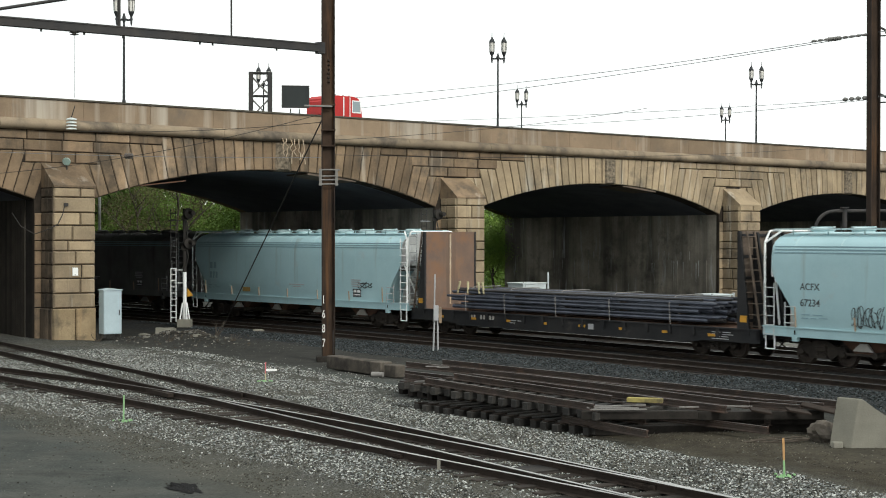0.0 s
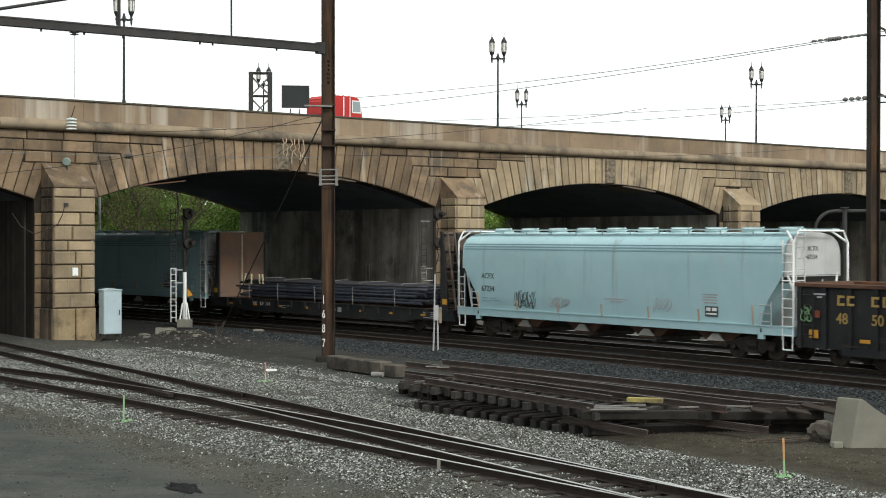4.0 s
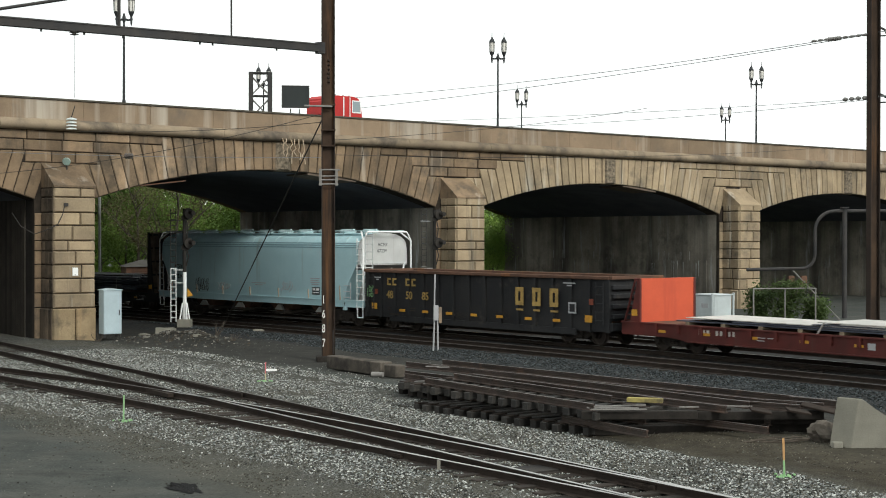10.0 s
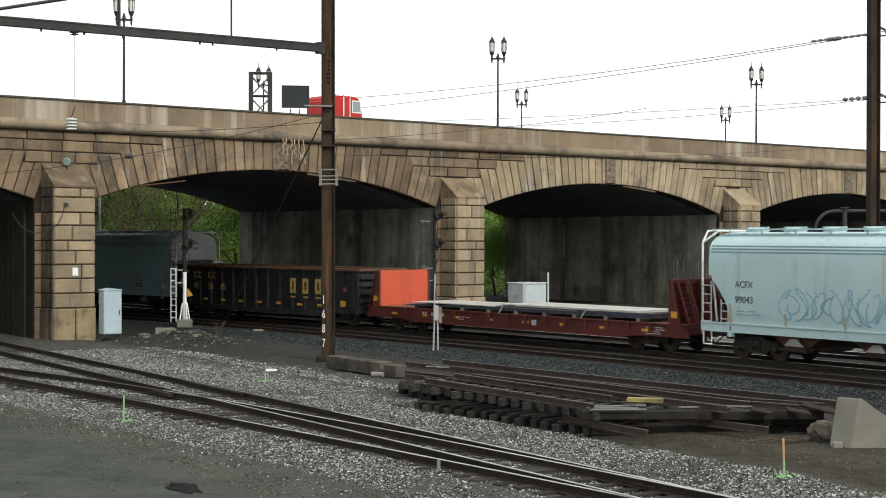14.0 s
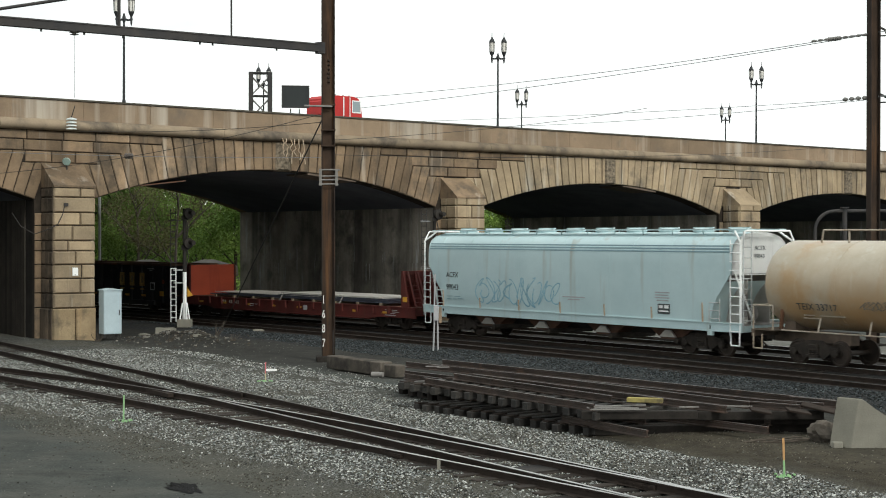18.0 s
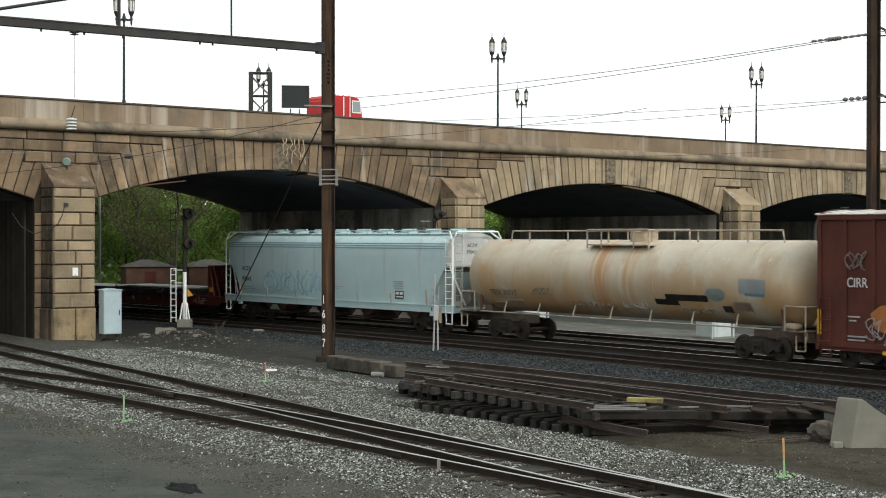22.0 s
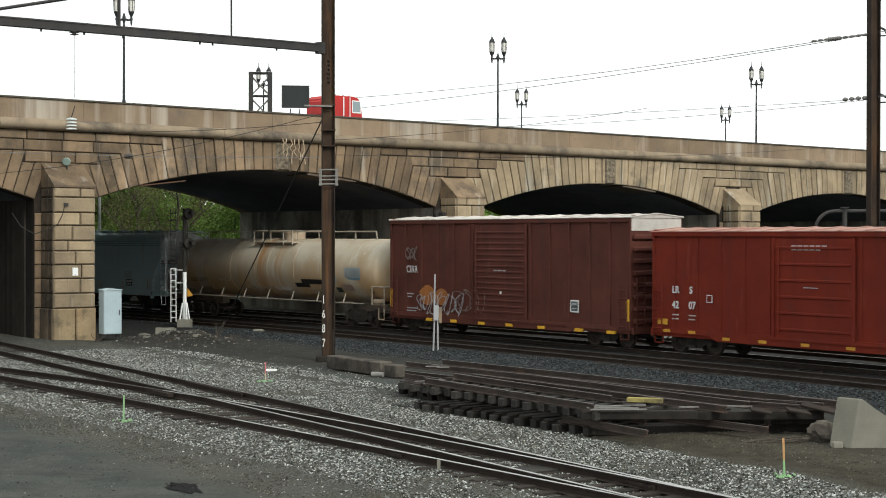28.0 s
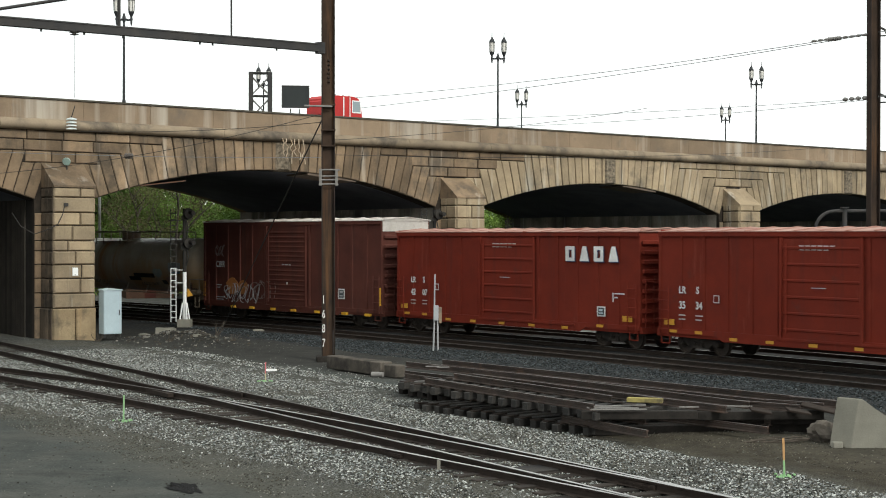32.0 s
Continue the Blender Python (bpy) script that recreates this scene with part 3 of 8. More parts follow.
RAIL = [(-0.075, -0.17), (0.075, -0.17), (0.075, -0.155), (0.012, -0.135), (0.012, -0.045), (0.036, -0.035), (0.036, -0.002), (-0.036, -0.002), (-0.036, -0.035), (-0.012, -0.045), (-0.012, -0.135), (-0.075, -0.155)]
HEAD = [(-0.034, -0.001), (0.034, -0.001), (0.03, 0.006), (-0.03, 0.006)]
_tie = bmesh.new()
box(_tie, -1.3, 1.3, -0.115, 0.115, -0.09, 0.09, bev=0.012)
TIE_MESH = mesh_of("tie", _tie, M_TIE)
_pl = bmesh.new()
box(_pl, -0.18, 0.18, -0.09, 0.09, 0, 0.02)
PLATE_MESH = mesh_of("tie_plate", _pl, M_RAIL)


def track(name, label, pts_fn, s0, s1, z=0.0, head=M_RAILTOP, tie_span=None, step=1.0, group="tracks"):
    """pts_fn(s, lat) gives x, y, heading."""
    t = thing(name, label, "railway track", group, "structure")
    ss = np.arange(s0, s1 + 0.01, step)
    for lat in (0.7525, -0.7525):
        pts = [(*pts_fn(s, lat)[:2], z) for s in ss]
        sweep(pts, RAIL, M_RAIL, "rail", t)
        sweep(pts, HEAD, head, "rail_head", t, "running surface of the rail")
    if tie_span:
        s = tie_span[0]
        while s < tie_span[1]:
            x, y, h = pts_fn(s, 0.0)
            ob = new("tie", TIE_MESH)
            ob.parent = t
            ob.matrix_basis = Matrix.Translation((x + random.uniform(-0.03, 0.03), y, z - 0.255 + random.uniform(-0.01, 0.012))) @ Matrix.Rotation(h + random.uniform(-0.02, 0.02), 4, "Z")
            s += 0.53
    return t


track("main_track", "main track with polished rails under the freight train", on_track, -70, 95, tie_span=(-24, 26))
track("front_track", "unused side track with dull rusty rails", lambda s, l: on_track(s, l + 3.95), -60, 60, 0.0, M_RAILDULL, (-24, 30))
track("rear_track", "further track with worn bright rails behind the train", lambda s, l: on_track(s, l - 4.1), -60, 95, 0.0, M_RAILTOP, (-24, 12))


# ---- the stone arch bridge ----
B_AT = Matrix.Translation((-17.38, 67.11, 0)) @ Matrix.Rotation(radians(37.5), 4, "Z") @ Matrix.Rotation(radians(0.23), 4, "Y")
SPAN, DEPTH, PIER, OUT = 22.7, 21.3, 1.3, 1.4
Z_SPRING, Z_CROWN = 6.05, 7.75
HALF = SPAN / 2 - PIER
ARC_R = (HALF ** 2 + (Z_CROWN - Z_SPRING) ** 2) / (2 * (Z_CROWN - Z_SPRING))
Z_COURSES = (9.19, 8.77, 8.26, 7.74)
bridge = thing("bridge", "long brown sandstone arch bridge with a plain parapet", "bridge", at=B_AT, kind="structure")
X0, X1 = -2 * SPAN, 4 * SPAN


def pier_at(x):
    return round(x / SPAN) * SPAN


def arch_z(x):
    """Underside of the arch ring at x, or None inside a pier."""
    k = math.floor(x / SPAN)
    c = (k + 0.5) * SPAN
    if abs(x - c) >= HALF:
        return None
    return Z_CROWN - 0.11 * max(0, k) - ARC_R + math.sqrt(ARC_R ** 2 - (x - c) ** 2)


def inset(poly, d):
    n, out = len(poly), []
    area = sum(poly[i][0] * poly[(i + 1) % n][1] - poly[(i + 1) % n][0] * poly[i][1] for i in range(n))
    sg = 1 if area > 0 else -1
    for i in range(n):
        p0, p1, p2 = Vector(poly[i - 1]), Vector(poly[i]), Vector(poly[(i + 1) % n])
        d1, d2 = (p1 - p0).normalized(), (p2 - p1).normalized()
        n1, n2 = Vector((-d1.y, d1.x)) * sg, Vector((-d2.y, d2.x)) * sg
        k = max(0.3, 1 + n1.dot(n2))
        q = p1 + (n1 + n2) * (d / k)
        out.append((q.x, q.y))
    return out


def stone(name, poly, y, depth, material, parent, gap=0.012, cham=0.02, at=None, label="", bulge=0.0):
    """One dressed stone: a polygon in x, z whose face stands at y, with chamfered edges."""
    a, b = inset(poly, gap), inset(poly, gap + cham)
    n = len(poly)
    vs = [(x, y + depth, z) for x, z in a] + [(x, y + cham, z) for x, z in a] + [(x, y - bulge, z) for x, z in b]
    fs = [tuple(range(2 * n, 3 * n))]
    for i in range(n):
        j = (i + 1) % n
        fs += [(i, j, n + j, n + i), (n + i, n + j, 2 * n + j, 2 * n + i)]
    me = bpy.data.meshes.new(name)
    me.from_pydata(vs, [], fs)
    me.materials.append(material)
    ob = new(name, me)
    ob.parent = parent
    if at is not None:
        ob.matrix_basis = at
    if label:
        ob["label"] = label
    return ob


def strip(name, material, xs, zlo, zhi, y0, y1, parent, label=""):
    """A wall between y0 and y1 whose lower and upper edge follow zlo(x), zhi(x)."""
    vs, fs = [], []
    for x in xs:
        vs += [(x, y0, zlo(x)), (x, y0, zhi(x)), (x, y1, zhi(x)), (x, y1, zlo(x))]
    for i in range(len(xs) - 1):
        for k in range(4):
            fs.append((i * 4 + k, i * 4 + (k + 1) % 4, i * 4 + 4 + (k + 1) % 4, i * 4 + 4 + k))
    fs += [(3, 2, 1, 0), tuple(len(vs) - 4 + k for k in range(4))]
    me = bpy.data.meshes.new(name)
    me.from_pydata(vs, [], fs)
    me.materials.append(material)
    ob = new(name, me)
    ob.parent = parent
    if label:
        ob["label"] = label
    return ob


N_ARCH = 6
for k in range(-2, 4):
    c = (k + 0.5) * SPAN
    xs = np.linspace(c - HALF, c + HALF, 41)
    strip("spandrel", M_JOINT, xs, lambda x: arch_z(min(max(x, c - HALF + 1e-4), c + HALF - 1e-4)), lambda x: 9.2, 0.03, 1.0, bridge, "mortar bed behind the facing stones")
    strip("spandrel", M_STONE, xs, lambda x: arch_z(min(max(x, c - HALF + 1e-4), c + HALF - 1e-4)), lambda x: 9.05, DEPTH - 1.0, DEPTH, bridge)
    strip("vault", M_VAULT, xs, lambda x: arch_z(min(max(x, c - HALF + 1e-4), c + HALF - 1e-4)) - 0.02, lambda x: 9.0, 1.0, DEPTH - 1.0, bridge, "dark blue-grey concrete arch vault")
for k in range(-2, 5):
    c = k * SPAN
    part("pier", boxes((c - PIER, c + PIER, 0.03, 0.25, -0.8, 9.2)), M_JOINT, bridge, "mortar bed behind the facing stones")
    part("pier_return", boxes((c - PIER, c + PIER, 0.25, 1.0, -0.8, 9.06)), M_PIERWALL if k else M_NEARBLACK, bridge, "stained edge of the pier, darkened on the left one")
    part("pier_wall", boxes((c - PIER, c + PIER, 1.0, DEPTH, -0.8, 9.0)), M_PIERWALL, bridge, "long pier wall of stained grey concrete")
# the lower course of the pier walls stands slightly proud
for k in (1, 2):
    c = k * SPAN
    for i in range(8):
        y0 = 1.05 + i * 2.52
        part("base_panel", boxes((c - PIER - 0.035, c - PIER - 0.001, y0, y0 + 2.49, -0.5, 3.0)), M_PIERWALL, bridge, "concrete panel of the pier wall's lower course")
# Lining boards coloured near black to carry the shade of this pier face.
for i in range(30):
    part("board", boxes((-PIER - 0.07, -PIER - 0.01, 1.02 + i * 0.3, 1.31 + i * 0.3, -0.3, 6.3 - 0.1 * (i % 3))), M_BOARD, bridge, "lining board darkened for shade")
M_LIME = mat("lime_deposit", (0.40, 0.41, 0.39), (0.24, 0.24, 0.225), 6, 0.9, bump=0.3, space="World")
rng = random.Random(77)
for k, count in ((1, 10), (2, 24)):
    for i in range(count):
        y, top, ln, w = rng.uniform(1.5, 19.0), rng.choice((2.99, 2.99, 1.6, 3.6)) - rng.random() * 0.25, rng.uniform(0.35, 1.5), rng.uniform(0.012, 0.035)
        bm = bmesh.new()
        prism(bm, [(-w, 0), (w, 0), (w * 0.8, -ln * 0.55), (0.004, -ln), (-0.004, -ln), (-w * 0.6, -ln * 0.4)], 0, 0.012)
        part("lime_run", bm, M_LIME, bridge, "white lime run on the wall").matrix_basis = Matrix.Translation((k * SPAN - PIER - (0.036 if top < 3 else 0.001), y, top)) @ Matrix.Rotation(radians(90), 4, "Z")
part("deck", boxes((X0, X1, 0.2, DEPTH - 0.2, 9.05, 9.45)), M_ROAD, bridge, "asphalt road deck")
part("parapet", boxes((X0, X1, DEPTH - 0.5, DEPTH, 9.0, 10.6)), M_PARAPET, bridge)

# parapet panels, each with a faint joint, and the thin dark coping
x = -9.0
while x < 72:
    w = 3.35
    stone("parapet_panel", [(x, 9.6), (x + w, 9.6), (x + w, 10.60), (x, 10.60)], 0.0, 0.45, M_PARAPET, bridge, 0.004, 0.008)
    x += w
part("coping", boxes((X0, X1, -0.06, 0.5, 10.605, 10.68)), M_COPING, bridge, "thin dark coping")

# the rounded cornice
x = -8.6
while x < 72:
    w = 5.6
    bm = bmesh.new()
    prof = [(0.45, 9.72), (0.02, 9.72), (-0.12, 9.70), (-0.26, 9.61), (-0.33, 9.51), (-0.345, 9.41), (-0.31, 9.31), (-0.22, 9.23), (-0.08, 9.20), (0.45, 9.20)]
    for xx in (x + 0.008, x + w - 0.008):
        for yy, zz in prof:
            bm.verts.new((xx, yy, zz))
    bm.verts.ensure_lookup_table()
    n = len(prof)
    for i in range(n):
        j = (i + 1) % n
        bm.faces.new((bm.verts[i], bm.verts[j], bm.verts[n + j], bm.verts[n + i]))
    bm.faces.new([bm.verts[i] for i in range(n)])
    bm.faces.new([bm.verts[n + i] for i in range(n)][::-1])
    part("cornice", bm, M_CORNICE, bridge, "rounded stone cornice moulding", smooth=True)
    x += w

# voussoirs
rng = random.Random(4)
for k in range(-1, 3):
    c = (k + 0.5) * SPAN
    zc = Z_CROWN - 0.11 * max(0, k) - ARC_R
    tmax = math.asin(HALF / ARC_R)
    n = 39
    edge = [-tmax + 2 * tmax * i / n for i in range(n + 1)]
    for i in range(n):
        t0, t1 = edge[i], edge[i + 1]
        tm = (t0 + t1) / 2
        xm = c + math.sin(tm) * (ARC_R + 1.0)
        if not -4.6 < xm < 69:
            continue
        d = abs(xm - pier_at(xm))
        top = Z_COURSES[0] if d > 5.0 else Z_COURSES[1] if d > 3.0 else Z_COURSES[2] if d > 1.75 else Z_COURSES[3]

        def at_z(t, z):
            return (c + math.tan(t) * (z - zc), z)
        lo0 = (c + math.sin(t0) * ARC_R, zc + math.cos(t0) * ARC_R)
        lo1 = (c + math.sin(t1) * ARC_R, zc + math.cos(t1) * ARC_R)
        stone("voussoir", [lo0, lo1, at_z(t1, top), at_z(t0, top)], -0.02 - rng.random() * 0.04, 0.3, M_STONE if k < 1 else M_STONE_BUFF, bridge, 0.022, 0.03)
    # the rough keystone
    t0, t1 = edge[n // 2], edge[n // 2 + 1]
    bm = bmesh.new()
    x0k, x1k, zk = c - 0.1, c + 0.8, Z_CROWN - 0.11 * max(0, k)
    nx, nz = 9, 16
    grid = [[bm.verts.new((x0k + (x1k - x0k) * i / nx, -0.13 - (0.06 * rng.random() if 0 < i < nx and 0 < j < nz else -0.12), zk - 0.02 + (9.2 - zk) * j / nz)) for i in range(nx + 1)] for j in range(nz + 1)]
    for j in range(nz):
        for i in range(nx):
            bm.faces.new((grid[j][i], grid[j][i + 1], grid[j + 1][i + 1], grid[j + 1][i]))
    box(bm, x0k, x1k, -0.012, 0.5, zk - 0.02, 9.05)
    part("keystone", bm, M_KEY, bridge, "rough vermiculated keystone")

# ashlar courses over the piers
for k in range(0, 3):
    c = k * SPAN
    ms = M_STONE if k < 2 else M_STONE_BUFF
    for (z1, z0), ext, cuts in zip(zip(Z_COURSES, Z_COURSES[1:]), (5.0, 3.0, 1.75), ((-3.4, -1.6, 0.1, 1.7, 3.3), (-1.75, 0.05, 1.5), (-0.5, 0.75))):
        cs = [-ext, *[q + rng.uniform(-0.15, 0.15) for q in cuts], ext]
        for a, b in zip(cs, cs[1:]):
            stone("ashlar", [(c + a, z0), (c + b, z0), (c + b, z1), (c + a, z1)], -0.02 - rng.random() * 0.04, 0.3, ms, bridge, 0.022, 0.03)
    # pier faces beside the buttress, course by course
    zs = [-0.35, 1.19]
    for h in (0.66, 0.66, 0.63, 0.61, 0.46, 0.68, 0.58, 0.68, 0.44):
        zs.append(zs[-1] + h)
    for i, (z0, z1) in enumerate(zip(zs, zs[1:])):
        for a, b in ((-PIER, -0.93), (0.93, PIER)):
            if z1 < 5.95:
                stone("ashlar", [(c + a, z0), (c + b, z0), (c + b, z1), (c + a, z1)], -0.02 - rng.random() * 0.02, 0.3, ms, bridge, 0.02, 0.02)
    bt = new("buttress")
    bt.parent = bridge
    bt.matrix_basis = Matrix.Translation((c, 0, 0))
    bt["label"] = "stepped stone buttress with a sloping cap"
    part("core", boxes((-0.95, 0.95, -OUT + 0.03, 0.05, -0.5, 6.6)), M_JOINT, bt)
    bm = bmesh.new()
    zk = -0.06 * k
    prof = [(-OUT - 0.06, 6.60 + zk), (0.04, 6.60 + zk), (0.04, 7.74 + zk), (-0.02, 7.74 + zk), (-OUT - 0.06, 6.69 + zk)]
    vsa = [bm.verts.new((-1.0, y, z)) for y, z in prof]
    vsb = [bm.verts.new((1.0, y, z)) for y, z in prof]
    bm.faces.new(vsa), bm.faces.new(vsb[::-1])
    for i in range(5):
        bm.faces.new((vsa[i], vsb[i], vsb[(i + 1) % 5], vsa[(i + 1) % 5]))
    part("cap", bm, ms, bt, "sloping dressed cap stone")
    for i, (z0, z1) in enumerate(zip(zs, zs[1:])):
        pale = i == 0
        w, yf = (1.03, -OUT - 0.05) if pale else (0.98, -OUT)
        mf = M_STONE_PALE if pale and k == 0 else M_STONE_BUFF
        cut = (-w, rng.choice((-0.3, 0.28, -0.1, 0.35)) if i % 4 else 0.05, w) if rng.random() < 0.85 else (-w, w)
        for a, b in zip(cut, cut[1:]):
            stone("stone", [(a, z0), (b, z0), (b, z1), (a, z1)], yf - rng.random() * 0.03, 0.2, mf, bt, 0.014, 0.05, bulge=0.03)
        for side, rz in ((-1, -90), (1, 90)):
            cut = rng.uniform(-0.25, 0.25)
            for a, b in ((-OUT / 2 + 0.01, cut), (cut, OUT / 2 - 0.01)):
                # First buttress's left side takes the stone darkened for grime and shade.
                stone("stone", [(a, z0), (b, z0), (b, z1), (a, z1)], -w - rng.random() * 0.02, 0.2, M_STONE_GRIMY_SHADE if side < 0 and k == 0 else mf, bt, 0.014, 0.05, bulge=0.02, at=Matrix.Translation((0, -OUT / 2, 0)) @ Matrix.Rotation(radians(rz), 4, "Z"))

# ---- the freight train: x runs forward along each car, y towards the viewer ----
TEXT_SIDE = Matrix(((-1, 0, 0, 0), (0, 0, 1, 0), (0, 1, 0, 0), (0, 0, 0, 1)))
TEXT_REAR = Matrix(((0, 0, -1, 0), (-1, 0, 0, 0), (0, 1, 0, 0), (0, 0, 0, 1)))


def side_at(x, y, z):
    return Matrix.Translation((x, y, z)) @ TEXT_SIDE


def rear_at(x, y, z):
    return Matrix.Translation((x, y, z)) @ TEXT_REAR


# wheelset and truck meshes, shared
_b = bmesh.new()
for sy in (-1, 1):
    _m = Matrix.Translation((0, 0.78 * sy, 0)) @ Matrix.Rotation(radians(-90 * sy), 4, "X")
    lathe(_b, [(0.10, -0.10), (0.11, -0.02), (0.33, 0.0), (0.34, -0.06), (0.452, -0.075), (0.46, -0.05), (0.422, -0.035), (0.415, 0.06), (0.36, 0.065), (0.34, 0.02), (0.15, 0.03), (0.12, 0.08), (0.05, 0.085)], 20, _m)
tube(_b, (0, -0.78, 0), (0, 0.78, 0), 0.085, 10)
WHEEL_MESH = mesh_of("wheelset", _b, M_WHEEL, True)
_b = bmesh.new()
prism(_b, [(-1.05, 0.52), (-1.0, 0.66), (-0.55, 0.72), (-0.3, 0.86), (0.3, 0.86), (0.55, 0.72), (1.0, 0.66), (1.05, 0.52), (0.75, 0.46), (0.45, 0.26), (-0.45, 0.26), (-0.75, 0.46)], -0.07, 0.07)
box(_b, -0.28, 0.28, -0.16, 0.16, 0.28, 0.36)
SIDEFRAME_MESH = mesh_of("side_frame", _b, M_TRUCK)
_b = bmesh.new()
for sx in (-0.16, 0, 0.16):
    lathe(_b, [(0.06, 0)] + [(0.06 + 0.016 * (k % 2), 0.035 * k) for k in range(1, 8)] + [(0.06, 0.28)], 8, Matrix.Translation((sx, 0.0, 0.36)))
box(_b, -0.26, 0.26, -0.09, 0.09, 0.62, 0.66)
SPRING_MESH = mesh_of("spring_nest", _b, M_TRUCK)
_b = bmesh.new()
lathe(_b, [(0.13, -0.06), (0.13, 0.05), (0.10, 0.07), (0.06, 0.08)], 12, Matrix.Rotation(radians(-90), 4, "X"))
CAP_MESH = mesh_of("bearing_cap", _b, M_TRUCK)
_b = bmesh.new()
box(_b, -0.2, 0.2, -1.15, 1.15, 0.5, 0.74, bev=0.03)
for sx in (-0.6, 0.6):
    box(_b, sx - 0.08, sx + 0.08, -0.95, 0.95, 0.36, 0.48)
BOLSTER_MESH = mesh_of("bolster", _b, M_TRUCK)
WHEELS = []


def truck(car, x):
    t = new("truck")
    t.parent = car
    t.matrix_basis = Matrix.Translation((x, 0, 0))
    t["label"] = "four-wheel cast steel freight truck"
    o = new("bolster", BOLSTER_MESH)
    o.parent = t
    for sy in (-1, 1):
        for nm, me, px, py, pz in (("side_frame", SIDEFRAME_MESH, 0, 0.99, 0), ("spring_nest", SPRING_MESH, 0, 1.07, 0), ("bearing_cap", CAP_MESH, -0.89, 1.06, 0.45), ("bearing_cap", CAP_MESH, 0.89, 1.06, 0.45)):
            o = new(nm, me)
            o.parent = t
            o.matrix_basis = Matrix.Translation((px, py * sy, pz)) @ Matrix.Rotation(0 if sy > 0 else math.pi, 4, "Z")
    for sx in (-0.89, 0.89):
        o = new("wheelset", WHEEL_MESH)
        o.parent = t
        o.matrix_basis = Matrix.Translation((sx, 0, 0.424))
        WHEELS.append((o, sx))
    return t


def underframe(car, L, centres, sill=True, material=M_BLACK):
    for sx in (-1, 1):
        truck(car, sx * centres / 2)
        bm = bmesh.new()
        box(bm, sx * (L / 2 - 0.2), sx * (L / 2 + 0.32), -0.13, 0.13, 0.72, 0.96)
        box(bm, sx * (L / 2 + 0.30), sx * (L / 2 + 0.62), -0.16, 0.16, 0.68, 0.98, bev=0.04)
        part("coupler", bm, M_TRUCK, car)
        bm = bmesh.new()
        path_tube(bm, [(sx * (L / 2 - 0.1), 0.45, 0.75), (sx * (L / 2 + 0.3), 0.4, 0.45), (sx * (L / 2 + 0.62), 0.25, 0.42)], 0.03)
        part("brake_hose", bm, M_WIRE_DARK, car)
    if sill:
        part("centre_sill", boxes((-L / 2, L / 2, -0.18, 0.18, 0.62, 0.98)), material, car)


def ladder(car, x, y, z0, z1, w=0.45, axis="x", material=M_WHITE, n=6, name="ladder", r=0.018):
    bm = bmesh.new()
    for s in (-w / 2, w / 2):
        p = (x + s, y) if axis == "x" else (x, y + s)
        tube(bm, (*p, z0), (*p, z1), r * 1.3, 6)
    for k in range(n):
        z = z0 + (z1 - z0) * (k + 0.5) / n
        if axis == "x":
            tube(bm, (x - w / 2, y + 0.03, z), (x + w / 2, y + 0.03, z), r, 6)
        else:
            tube(bm, (x, y - w / 2, z), (x, y + w / 2, z), r, 6)
    return part(name, bm, material, car)


def bars(car, x, y, z, rows, material, name="stencil_line", label="small unreadable stencilled line"):
    """Unreadable writing: rows of (dx, dz, length, height)."""
    for dx, dz, ln, h in rows:
        part(name, boxes((x - dx - ln, x - dx, y, y + 0.006, z + dz, z + dz + h)), material, car, label)


def reflectors(car, xs, y, z, w=0.32, h=0.11, material=M_YELLOW):
    for x in xs:
        part("reflector", boxes((x - w / 2, x + w / 2, y, y + 0.008, z, z + h)), material, car, "yellow reflective strip")


def scribble(car, x, y, z, w, h, seed, material, r=0.022, strokes=7, name="graffiti", label="tangled spray-painted graffiti strokes"):
    rg = random.Random(seed)
    bm = bmesh.new()
    for i in range(strokes):
        cx = x - w * (i + 0.5) / strokes
        pts = []
        ph, amp = rg.uniform(0, 6.28), rg.uniform(0.5, 1.0)
        tw = rg.uniform(0.7, 1.9)
        for k in range(15):
            u = k / 14
            pts.append((cx + w / strokes * (0.75 * math.sin(ph + u * 6.28 * tw)), y, z + h * (0.5 + 0.5 * amp * math.cos(ph * 1.7 + u * 6.28 * 0.9))))
        for p, q in zip(pts, pts[1:]):
            d = Vector((q[0] - p[0], 0, q[2] - p[2]))
            if d.length < 1e-4:
                continue
            nrm = Vector((-d.z, 0, d.x)).normalized() * r
            e = d.normalized() * r * 0.6
            P, Q = Vector(p) - e, Vector(q) + e
            vs = [bm.verts.new(v) for v in (P - nrm, Q - nrm, Q + nrm, P + nrm)]
            ws = [bm.verts.new(v.co + Vector((0, -0.012, 0))) for v in vs]
            bm.faces.new(vs), bm.faces.new(ws[::-1])
            for a in range(4):
                bm.faces.new((vs[a], ws[a], ws[(a + 1) % 4], vs[(a + 1) % 4]))
    return part(name, bm, material, car, label)


# ---------------- covered hopper ----------------
def hopper_section(zb):
    """Half outline of the body from the roof's middle down to zb: (y, z)."""
    pts = [(0.0, 4.58), (0.5, 4.56), (0.85, 4.50), (1.15, 4.40), (1.38, 4.24), (1.50, 4.05), (1.545, 3.8), (1.56, 3.4), (1.565, 2.6), (1.56, 2.0), (1.54, 1.5), (1.52, 1.28)]
    return [(y, max(z, zb)) for y, z in pts]


